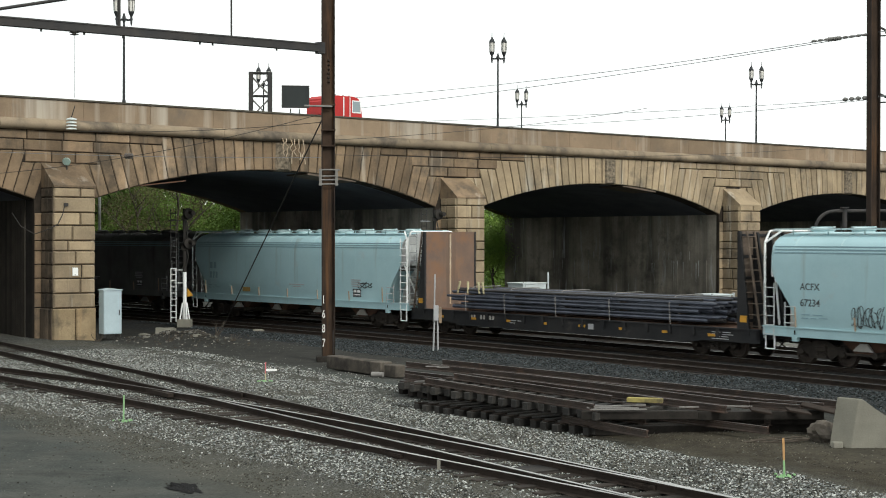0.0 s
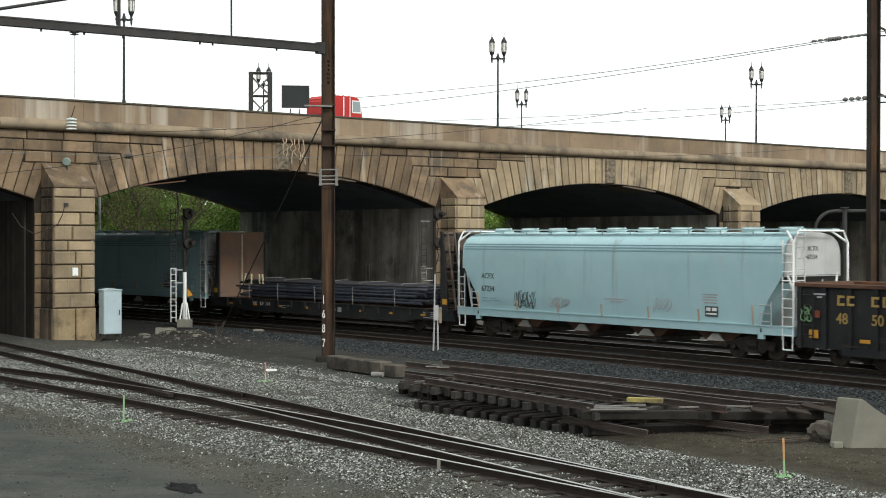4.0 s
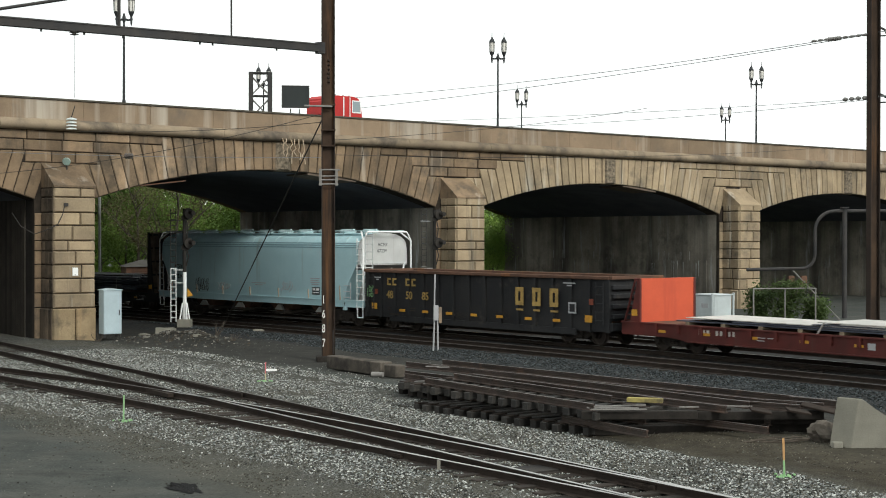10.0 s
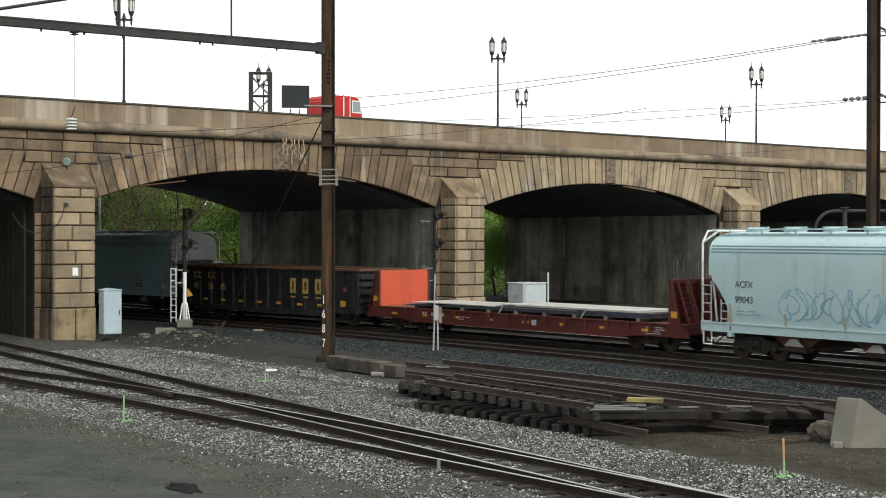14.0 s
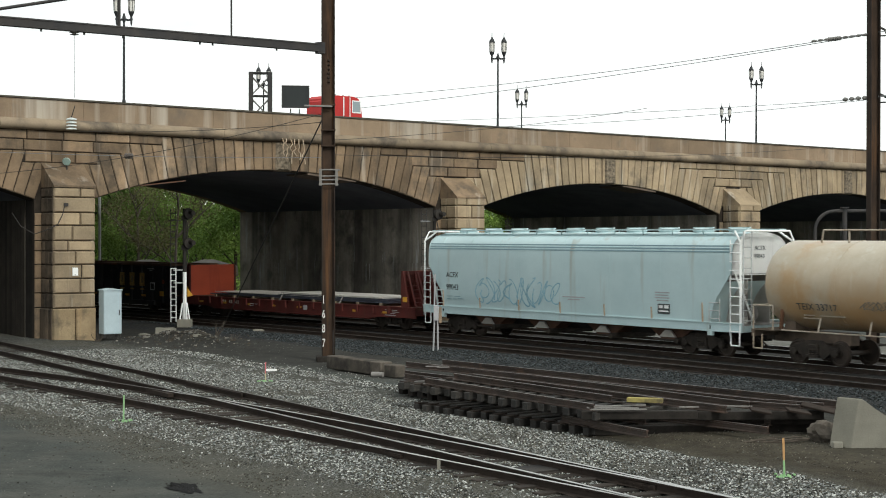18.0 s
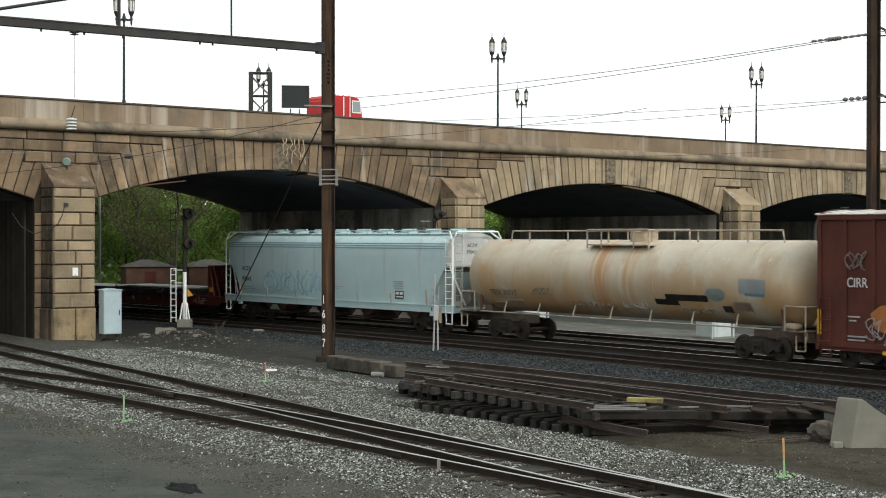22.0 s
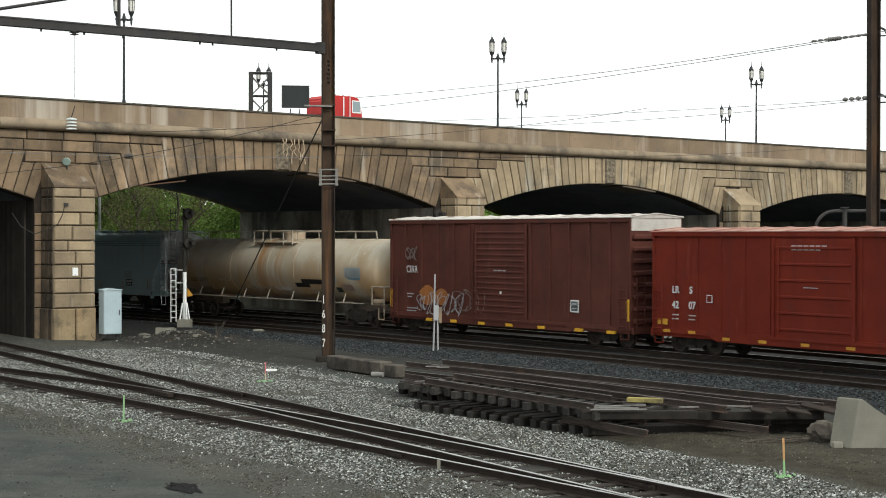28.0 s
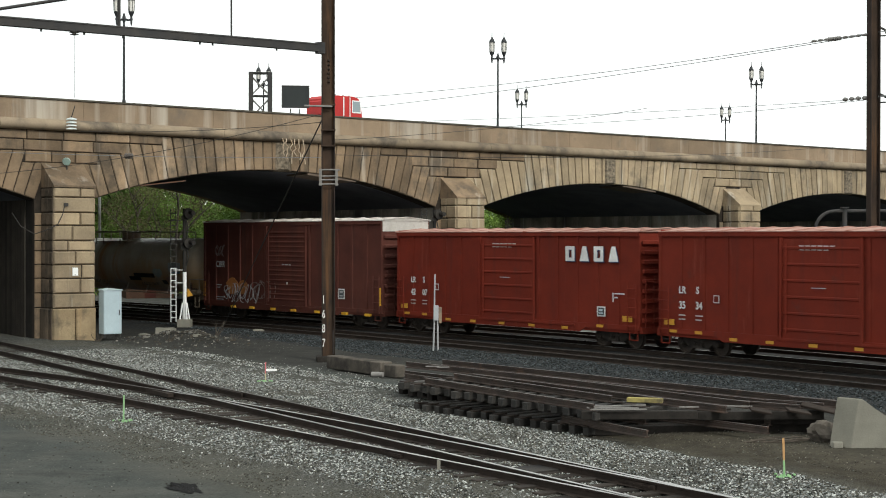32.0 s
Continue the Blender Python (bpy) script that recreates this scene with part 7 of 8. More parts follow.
# ---- jersey barrier, stakes, small debris ----
barrier = thing("jersey_barrier", "worn pale concrete traffic barrier end", "barrier", at=Matrix.Translation((8.86, 32.0, -0.22)))
bm = bmesh.new()
prof = [(0.0, 0.0), (2.5, 0.0), (2.5, 0.26), (1.65, 0.42), (1.15, 0.58), (0.78, 0.76), (0.52, 0.93), (0.34, 1.08), (0.24, 1.135), (0.18, 1.13)]
a = [bm.verts.new((x, 0, z)) for x, z in prof]
b = [bm.verts.new((x - 0.38, 0.36, z)) for x, z in prof]
bm.faces.new(a), bm.faces.new(b[::-1])
for i in range(len(prof)):
    j = (i + 1) % len(prof)
    bm.faces.new((a[i], a[j], b[j], b[i]))
bmesh.ops.bevel(bm, geom=bm.edges[:], offset=0.015, segments=1, affect="EDGES")
part("barrier_body", bm, M_CONCRETE, barrier)
rubble = thing("rubble_lump", "grey lump of broken concrete beside the barrier", "rubble", at=Matrix.Translation((8.6, 33.1, -0.2)))
bm = bmesh.new()
bmesh.ops.create_icosphere(bm, subdivisions=3, radius=0.36)
for v in bm.verts:
    v.co *= 1 + 0.4 * noise.noise(v.co * 3) + 0.2 * noise.noise(v.co * 9)
    v.co.z = v.co.z * 0.8 + 0.22
part("lump", bm, M_OLDCONC, rubble)
blk = thing("stone_piece", "broken pale stone piece on the ground by the barrier", "rubble", at=Matrix.Translation((8.62, 32.15, -0.2)))
part("piece", made(box, -0.12, 0.1, -0.1, 0.1, 0, 0.16, None, 0.02), M_CONCRETE, blk)
twig = thing("twisted_wire", "twisted rusty wire and roots lying on the dirt", "wire scrap", at=Matrix.Translation((7.4, 32.7, -0.17)))
bm = bmesh.new()
rng = random.Random(5)
for k in range(5):
    pts = [Vector((-0.7, 0.1, 0.02))]
    for i in range(9):
        pts.append(pts[-1] + Vector((rng.uniform(0.08, 0.24), rng.uniform(-0.08, 0.08), rng.uniform(-0.02, 0.04))))
    path_tube(bm, pts, 0.018, 5)
part("strand", bm, M_BARK, twig)


def lath(x, y, h, top, bottom, label, lean=0.0, flag=None):
    st = thing("survey_stake", label, "stake", "survey stakes", at=Matrix.Translation((x, y, -0.28)) @ Matrix.Rotation(lean, 4, "Y"))
    part("upper_half", boxes((-0.019, 0.019, -0.012, 0.012, h * 0.5, h)), top, st)
    part("lower_half", boxes((-0.019, 0.019, -0.012, 0.012, 0, h * 0.5)), bottom, st)
    rg = random.Random(int(x * 10))
    bm = bmesh.new()
    for k in range(14):
        r, a = rg.uniform(0.02, 0.26), rg.uniform(0, 6.28)
        box(bm, -0.022, 0.022, -0.018, 0.018, 0, 0.03, Matrix.Translation((r * math.cos(a), r * math.sin(a), 0.11)) @ Euler((rg.random(), rg.random(), a)).to_matrix().to_4x4())
    tagged(part("sprayed_gravel", bm, M_GREEN, st, "spray-painted bits of gravel"), kind="stuff")
    return st


lath(-7.97, 36.7, 0.76, M_GREEN, M_GREEN, "pale green painted survey stake in gravel", 0.02)
pink = lath(-5.63, 46.7, 0.72, M_PINK, M_STAKE, "pink-topped survey stake with a white ribbon", 0.0)
part("ribbon", boxes((0.02, 0.36, -0.008, 0.008, 0.44, 0.5)), M_WHITE, pink, "white plastic ribbon")
lath(6.57, 28.3, 0.85, M_ORANGESTAKE, M_GREEN, "orange and green survey stake in dirt", -0.03)
patch = thing("tar_patch", "black wet tar patch on the packed dirt", "stain", kind="structure")
bm = bmesh.new()
vs = []
rng = random.Random(3)
for k in range(44):
    a = 2 * math.pi * k / 44
    r = 1 + 0.6 * noise.noise((math.cos(a) * 2.2, math.sin(a) * 2.2, 3)) + rng.uniform(-0.22, 0.22)
    x, y = -4.75 + 0.42 * r * math.cos(a), 27.2 + 0.42 * r * math.sin(a) - 0.9 * 0.42 * r * math.cos(a)
    vs.append(bm.verts.new((x, y, ground_height(x, y) + 0.006)))
mid = bm.verts.new((-4.75, 27.2, ground_height(-4.75, 27.2) + 0.006))
for k in range(44):
    bm.faces.new((vs[k], vs[(k + 1) % 44], mid))
part("patch", bm, mat("wet_tar", (0.004, 0.004, 0.004), None, 4, 0.8, bump=0.5), patch)

for k, (x, y, sx, sy, sz, a) in enumerate(((-13.1, 69.6, 0.48, 0.22, 0.38, 0.25), (-14.0, 69.0, 0.25, 0.16, 0.14, 1.1), (-12.6, 67.5, 0.2, 0.15, 0.1, 0.4), (-13.4, 66.8, 0.2, 0.14, 0.1, 2.0), (-10.9, 65.3, 0.22, 0.1, 0.1, 0.9), (-8.9, 71.2, 0.3, 0.12, 0.12, 0.3))):
    rb = thing("concrete_rubble", "broken concrete chunk lying in the dirt", "rubble", "rubble by the signal", at=Matrix.Translation((x, y, ground_height(x, y) - 0.04)) @ Matrix.Rotation(a, 4, "Z"))
    bm = bmesh.new()
    box(bm, -sx, sx, -sy, sy, 0, sz)
    bmesh.ops.subdivide_edges(bm, edges=bm.edges[:], cuts=3, use_grid_fill=True)
    for v in bm.verts:
        v.co += Vector((noise.noise(v.co * 4), noise.noise(v.co * 4 + Vector((5, 0, 0))), noise.noise(v.co * 4 + Vector((0, 7, 0))))) * 0.05
        v.co.z = max(0, v.co.z)
    part("chunk", bm, M_CONCRETE, rb)
for k, (x, y, h, sd) in enumerate(((-10.2, 66.4, 0.75, 1), (-12.0, 64.6, 0.4, 2), (-9.3, 65.0, 0.35, 3), (-15.5, 66.2, 0.4, 4))):
    tw = thing("dead_twigs", "bare dead twigs sticking out of the dirt", "twigs", "dead twigs", at=Matrix.Translation((x, y, ground_height(x, y) - 0.03)))
    bm = bmesh.new()
    rng = random.Random(sd)
    for i in range(7):
        p = Vector((rng.uniform(-0.1, 0.1), 0, 0))
        d = Vector((rng.uniform(-0.5, 0.8), rng.uniform(-0.2, 0.2), 1)) * h * 0.25
        for j in range(4):
            q = p + d + Vector((rng.uniform(-0.08, 0.08), 0, 0))
            tube(bm, p, q, 0.018 - 0.003 * j, 5)
            p = q
    tagged(part("stems", bm, M_BARK, tw), kind="stuff")


# ---- steel catenary poles ----
def h_pole(x, y, h, label, turn, w=0.46):
    p = thing("catenary_pole", label, "steel pole", "catenary poles", at=Matrix.Translation((x, y, -0.3)) @ Matrix.Rotation(turn, 4, "Z"))
    for s in (-1, 1):
        part("flange", boxes((s * w / 2 - 0.018, s * w / 2 + 0.018, -0.17, 0.17, 0, h)), M_FLANGE, p, "dark rusty steel flange")
    part("web", boxes((-w / 2 + 0.018, w / 2 - 0.018, -0.02, 0.02, 0, h)), M_POLE, p, "rusty steel web")
    part("base_plate", made(box, -0.45, 0.45, -0.4, 0.4, 0.0, 0.2, None, 0.02), M_NEARBLACK, p, "low sooty footing")
    return p


PX, PY = -4.33, 55.6
pole = h_pole(PX, PY, 16.5, "tall rusty brown steel catenary pole with painted number", 0.12)
for i, ch in enumerate("1687"):
    lettering("pole_number", ch, 0.44, M_LETTER_W, pole, Matrix.Translation((-0.245, -0.18, 2.2 - i * 0.545)) @ Matrix.Rotation(radians(90), 4, "X"), "white painted pole number", 0.56, 0.002)
for z in (7.22, 6.98, 6.84, 6.68):
    bm = bmesh.new()
    x0, x1 = (-0.33, 0.34) if z < 7 else (-0.30, 0.40)
    path_tube(bm, [(x0, -0.21, z), (x1, -0.21, z + 0.01)], 0.028)
    path_tube(bm, [(x0, -0.21, z), (x0, 0.22, z), (x1, 0.22, z), (x1, -0.21, z)], 0.022)
    for x in (x0, x1):
        tube(bm, (x, -0.27, z), (x, -0.12, z), 0.035, 6)
    part("clamp_band", bm, M_GREYSHEET, pole, "galvanised clamp band with bolts")
for x in (-0.3, 0.3):
    part("clamp_plate", made(box, x - 0.05, x + 0.05, -0.25, -0.19, 6.62, 7.26, None, 0.01), M_GREYSHEET, pole, "galvanised clamp plate")
for z in (9.65, 8.7, 8.1):
    part("clamp_band", boxes((-0.27, 0.27, -0.2, 0.2, z, z + 0.05)), M_POLE, pole)
part("bracket", tubes(((-0.9, -0.2, 9.62), (0.15, -0.22, 9.6), 0.035, 6)), M_GREYSHEET, pole, "pale bracket arm")
bm = bmesh.new()
for k in range(6):
    lathe(bm, [(0.02, 0), (0.05, 0.03), (0.02, 0.1)], 6, Matrix.Translation((0.02, -0.03, 10.5 + k * 0.16)))
part("chain", bm, M_RAIL, pole, "hanging chain")
part("conduit", tubes(((0.17, -0.19, 0.3), (0.17, -0.19, 1.2), 0.02, 6)), M_WIRE_DARK, pole)

BD = Vector((-0.817, -0.577, 0))
beam = thing("portal_beam", "dark steel portal beam carried by the pole", "steel beam")
p0 = Vector((PX, PY, 11.5)) + BD * 0.2
p1 = p0 + BD * 30
bm = bmesh.new()
L_ = (p1 - p0).length
box(bm, 0, L_, -0.13, 0.13, 0.10, 0.15)
box(bm, 0, L_, -0.13, 0.13, -0.15, -0.10)
box(bm, 0, L_, -0.11, 0.11, -0.1, 0.1)
part("girder", bm, M_DARKSTEEL, beam).matrix_basis = Matrix.Translation(p0) @ Matrix.Rotation(math.atan2(BD.y, BD.x), 4, "Z")
part("gusset", boxes((0.0, 0.3, -0.12, 0.12, -0.22, 0.2)), M_DARKSTEEL, beam, "riveted gusset plate").matrix_basis = Matrix.Translation(p0) @ Matrix.Rotation(math.atan2(BD.y, BD.x), 4, "Z")
part("stay", tubes((tuple(p0 + BD * 19 + Vector((0, 0, -1.2))), tuple(p0 + BD * 0 + Vector((0, 0, 3.3))), 0.055, 8)), M_DARKSTEEL, beam, "inclined stay rod")
part("hanger", tubes((tuple(p0 + BD * 3.85), tuple(p0 + BD * 3.85 + Vector((0, 0, 3))), 0.035, 6)), M_DARKSTEEL, beam)
part("hanger", tubes((tuple(p0 + BD * 8.15 + Vector((0, 0, 0.1))), tuple(p0 + BD * 8.15 + Vector((0, 0, 3))), 0.06, 6)), M_DARKSTEEL, beam)
for k in (2.0, 4.6, 5.1, 8.0, 9.4, 10.9, 13):
    part("bolt", boxes((-0.03, 0.03, -0.03, 0.03, -0.24, -0.14)), M_DARKSTEEL, beam).matrix_basis = Matrix.Translation(p0 + BD * k)
bm = bmesh.new()
lathe(bm, [(0.05, 0), (0.16, 0.03), (0.05, 0.06), (0.18, 0.1), (0.05, 0.13)], 10, Matrix.Translation(p0 + BD * 9.75 + Vector((0, 0, -0.28))))
part("insulator", bm, M_GREYSHEET, beam, "grey suspension insulator")
part("drop_wire", tubes((tuple(p0 + BD * 9.75 + Vector((0, 0, -0.28))), tuple(p0 + BD * 9.75 + Vector((0, 0, -2.4))), 0.006, 4)), M_WIRE, beam)

QX, QY = 18.1, 62.0
pole_b = h_pole(QX, QY, 17.0, "rusty steel catenary pole behind the train", 0.3, 0.42)
for z, ln in ((13.25, 1.6), (10.45, 1.6)):
    bm = bmesh.new()
    path_tube(bm, [(0.2, 0, z + 0.3), (0.7, 0, z + 0.1), (2.2, 0, z)], 0.05)
    path_tube(bm, [(0.2, 0, z - 0.1), (2.2, 0, z)], 0.03)
    part("arm", bm, M_DARKSTEEL, pole_b)


def wire(name, label, p, q, sag, r=0.012, material=M_WIRE, n=24, ins=()):
    w = thing(name, label, "wire", "overhead wires")
    p, q = Vector(p), Vector(q)
    pts = [p.lerp(q, i / n) - Vector((0, 0, 4 * sag * (i / n) * (1 - i / n))) for i in range(n + 1)]
    cu = bpy.data.curves.new(name, "CURVE")
    cu.dimensions, cu.bevel_depth, cu.bevel_resolution = "3D", r, 1
    sp = cu.splines.new("POLY")
    sp.points.add(n)
    for i, v in enumerate(pts):
        sp.points[i].co = (*v, 1)
    tmp = bpy.data.objects.new(name, cu)
    scene.collection.objects.link(tmp)
    me = bpy.data.meshes.new_from_object(tmp.evaluated_get(bpy.context.evaluated_depsgraph_get()))
    bpy.data.objects.remove(tmp)
    me.materials.clear()
    me.materials.append(material)
    ob = new("strand", me)
    ob.parent = w
    for u, count, rad, mt in ins:
        i = min(n - 1, int(u * n))
        c = pts[i].lerp(pts[i + 1], u * n - i)
        d = (q - p).normalized()
        for k in range(count):
            bm = bmesh.new()
            m = Matrix.Translation(c + d * (k - count / 2) * rad * 1.1) @ d.to_track_quat("Z", "Y").to_matrix().to_4x4()
            lathe(bm, [(rad * 0.3, -rad * 0.4), (rad, -rad * 0.1), (rad, rad * 0.1), (rad * 0.3, rad * 0.4)], 10, m)
            part("insulator", bm, mt, w, "disc insulator")
    return w


# along the track, from the far pole away over the bridge
wire("catenary_wire", "thin overhead wire above the bridge", (17.9, 62, 12.95), (-7.5, 92.5, 12.95), 0.35, 0.016, ins=((0.045, 6, 0.10, M_GREYSHEET),))
wire("catenary_wire", "thin overhead wire above the bridge", (17.9, 62, 12.90), (-7.5, 92.5, 12.2), 0.25, 0.016)
wire("catenary_wire", "thin overhead wire above the bridge", (17.9, 62, 10.2), (-1.5, 83.5, 10.9), 0.1, 0.012)
wire("catenary_wire", "thin overhead wire above the bridge", (17.9, 62, 10.16), (0.0, 83.0, 10.5), 0.25, 0.012)
wire("catenary_wire", "thin overhead wire above the bridge", (18.3, 62, 13.0), (34, 44, 13.3), 0.3, 0.02, ins=((0.03, 5, 0.12, M_GREYSHEET),))
wire("catenary_wire", "thin overhead wire above the bridge", (18.3, 62, 10.3), (34, 44, 10.5), 0.3, 0.03)
for z, n_, a, rr in ((12.9, 9, -1.1, 0.06), (10.25, 4, -0.5, 0.09)):
    sd = thing("strain_insulator", "grey string of strain insulators at the pole", "insulator", "strain insulators")
    for k in range(n_):
        bm = bmesh.new()
        d = Vector((-0.64, 0.77, 0))
        c = Vector((17.9, 62, z)) + d * (0.2 + k * 0.32)
        lathe(bm, [(0.04, -0.12), (rr, -0.03), (rr, 0.03), (0.04, 0.12)], 10, Matrix.Translation(c) @ d.to_track_quat("Z", "Y").to_matrix().to_4x4())
        part("disc", bm, M_GREYSHEET, sd)
# wires in front of the bridge
wire("feeder_wire", "dark slack wire strung before the bridge", (-18.5, 58.5, 6.85), (-4.4, 55.7, 9.1), 0.35, 0.012, M_WIRE_DARK)
wire("feeder_wire", "dark slack wire strung before the bridge", (-15.5, 63.0, 8.9), (-4.4, 55.7, 8.75), 0.15, 0.012, M_WIRE_DARK)
wire("feeder_wire", "thin pale wire with brown insulators before the bridge", (-21.0, 64, 8.15), (-4.4, 55.7, 7.4), 0.1, 0.010, M_WIRE, ins=((0.5, 3, 0.12, M_INSUL_BROWN),))
wire("feeder_wire", "dark wire running along the bridge face", (-4.2, 55.6, 8.05), (10.5, 76.0, 11.0), 0.2, 0.012, M_WIRE_DARK)
wire("feeder_wire", "dark wire running along the bridge face", (-4.2, 55.6, 7.5), (23.5, 92.0, 9.9), 0.3, 0.012, M_WIRE_DARK)
wire("guy_wire", "dark steel guy wire from pole to ground", (PX, PY, 9.3), (-10.9, 72.5, -0.2), 0.0, 0.028, M_WIRE_DARK)
iso = thing("post_insulator", "white porcelain insulator stack hanging before the cornice", "insulator")
for k in range(4):
    bm = bmesh.new()
    lathe(bm, [(0.06, 0), (0.24, 0.02), (0.22, 0.07), (0.06, 0.12)], 12, Matrix.Translation((-16.2, 64.3, 9.05 + k * 0.14)))
    part("disc", bm, M_INSUL, iso, smooth=True)
part("hook", tubes(((-16.2, 64.3, 9.6), (-16.05, 64.3, 10.1), 0.02, 6)), M_DARKSTEEL, iso)


# ---- signals, cabinets, posts ----
def signal_mast(x, y, white, label, ladder_side=-0.55, scale=1.0):
    s = thing("signal_mast", label, "railway signal", "signals", at=Matrix.Translation((x, y, -0.2)))
    bm = bmesh.new()
    box(bm, -0.34, 0.34, -0.34, 0.34, 0, 0.42, bev=0.03)
    part("foundation", bm, M_CONCRETE, s, "square concrete foundation")
    part("lower_mast", tubes(((0, 0, 0.4), (0, 0, 2.85), 0.095, 12)), M_WHITE if white else M_DARKSTEEL, s, "white-painted lower mast" if white else "")
    bm = bmesh.new()
    for a in range(4):
        dx, dy = 0.26 * math.cos(a * math.pi / 2 + 0.6), 0.26 * math.sin(a * math.pi / 2 + 0.6)
        path_tube(bm, [(dx, dy, 0.42), (dx * 0.45, dy * 0.45, 1.25)], 0.04)
    part("base_struts", bm, M_WHITE if white else M_DARKSTEEL, s)
    part("upper_mast", tubes(((0, 0, 2.8), (0, 0, 6.0), 0.10, 10)), M_BLACK, s, "black upper mast")
    for z in (5.75, 4.25):
        hd = new("signal_head")
        hd.parent = s
        hd.matrix_basis = Matrix.Translation((0, 0, z))
        bm = bmesh.new()
        lathe(bm, [(0.05, -0.16), (0.26, -0.1), (0.28, 0.0), (0.26, 0.06), (0.05, 0.08)], 16, Matrix.Translation((0.22, -0.1, 0)) @ Matrix.Rotation(radians(90), 4, "X") @ Matrix.Rotation(radians(40), 4, "Y"))
        part("target", bm, M_BLACK, hd, "round black signal target")
        bm = bmesh.new()
        tube(bm, (0.3, -0.1, 0.06), (0.52, -0.36, 0.02), 0.12, 10)
        part("hood", bm, M_BLACK, hd)
        part("case", boxes((-0.14, 0.2, -0.12, 0.14, -0.34, -0.1)), M_BLACK, hd)
    bm = bmesh.new()
    bm2 = bmesh.new()
    for q in (-0.13, 0.13):
        tube(bm, (ladder_side + q, -0.1, 0.3), (ladder_side + q, -0.1, 3.0), 0.026, 6)
        tube(bm2, (ladder_side + q, -0.1, 3.0), (ladder_side + q, -0.1, 6.0), 0.02, 6)
    for k in range(18):
        z = 0.5 + k * 0.31
        tube(bm if z < 3 else bm2, (ladder_side - 0.13, -0.1, z), (ladder_side + 0.13, -0.1, z), 0.022, 6)
    part("lower_ladder", bm, M_WHITE if white else M_GREYSHEET, s, "white-painted lower ladder" if white else "grey steel ladder")
    part("upper_ladder", bm2, M_DARKSTEEL, s, "dark upper ladder" if white else "")
    if white:
        bm = bmesh.new()
        prism(bm, [(0.14, 1.55), (0.42, 1.6), (0.14, 2.0)], -0.02, 0.02)
        part("warning_plate", bm, M_YELLOW, s, "small yellow triangular plate")
    bm = bmesh.new()
    path_tube(bm, [(ladder_side - 0.2, -0.35, 5.4), (ladder_side + 0.3, -0.35, 5.4), (ladder_side + 0.3, 0.3, 5.4), (ladder_side - 0.2, 0.3, 5.4)], 0.02)
    part("ladder_hoop", bm, M_DARKSTEEL if white else M_SPRAY_GREY, s)
    for z in (2.9, 2.25):
        part("ladder_brace", tubes(((ladder_side, -0.1, z), (0, 0, z), 0.02, 6)), M_WHITE if white else M_SPRAY_GREY, s)
    bm = bmesh.new()
    path_tube(bm, [(0.12, -0.1, 5.4), (0.2, -0.12, 5.0), (0.12, -0.1, 4.4)], 0.03)
    path_tube(bm, [(0.12, -0.1, 4.0), (0.22, -0.12, 3.6), (0.1, -0.1, 3.1)], 0.03)
    part("cable", bm, M_WIRE_DARK, s)
    return s


signal_mast(-13.05, 74.4, True, "black signal mast with white base and ladder")
signal_mast(-0.45, 78.5, False, "dark signal mast with ladder before the bridge pier", -0.55)

cab = thing("relay_cabinet", "tall pale grey-blue steel relay cabinet on short legs", "cabinet", at=Matrix.Translation((-15.05, 66.6, -0.15)) @ Matrix.Rotation(radians(33), 4, "Z"))
part("case", made(box, -0.42, 0.42, -0.32, 0.32, 0.16, 2.12, None, 0.015), M_CABINET, cab)
bm = bmesh.new()
prism(bm, [(-0.46, 2.12), (0.46, 2.12), (0.46, 2.16), (0.0, 2.22), (-0.46, 2.16)], -0.36, 0.36)
part("roof", bm, M_CABINET, cab)
part("door", boxes((-0.39, 0.39, -0.335, -0.325, 0.2, 2.08)), M_CABINET, cab)
part("handle", boxes((0.28, 0.32, -0.36, -0.335, 1.0, 1.25)), M_DARKSTEEL, cab)
for x in (-0.36, 0.36):
    for y in (-0.26, 0.26):
        part("leg", boxes((x - 0.03, x + 0.03, y - 0.03, y + 0.03, 0, 0.16)), M_DARKSTEEL, cab)

for x, y, w, label in ((4.35, 76.2, 0.72, "white steel signal hut with posts on its corners"), (12.2, 66.4, 0.58, "white steel equipment hut beside the pier")):
    hut = thing("equipment_hut", label, "equipment hut", "equipment huts", at=Matrix.Translation((x, y, -0.2)) @ Matrix.Rotation(radians(38), 4, "Z"))
    d, h = w * 0.95, 2.15 if w > 0.6 else 1.95
    part("shell", made(box, -w, w, -d, d, 0.1, h, None, 0.02), M_HUT, hut)
    bm = bmesh.new()
    box(bm, -w - 0.04, w + 0.04, -d - 0.04, d + 0.04, h, h + 0.07, bev=0.02)
    part("roof", bm, M_HUT, hut)
    part("plinth", boxes((-w - 0.1, w + 0.1, -d - 0.1, d + 0.1, 0, 0.1)), M_CONCRETE, hut)
    part("door", boxes((-0.4, 0.4, -d - 0.015, -d, 0.2, 1.8)), M_HUT, hut)
    part("vent", boxes((-w - 0.01, -w, -0.2, 0.2, 1.4, 1.6)), M_SPRAY_GREY, hut)
    for sx in (-1, 1):
        part("corner_post", tubes(((sx * (w + 0.12), -d, 0), (sx * (w + 0.12), -d, h + (0.12 if w < 0.6 or sx < 0 else 0.6)), 0.05, 8)), M_HUT, hut)

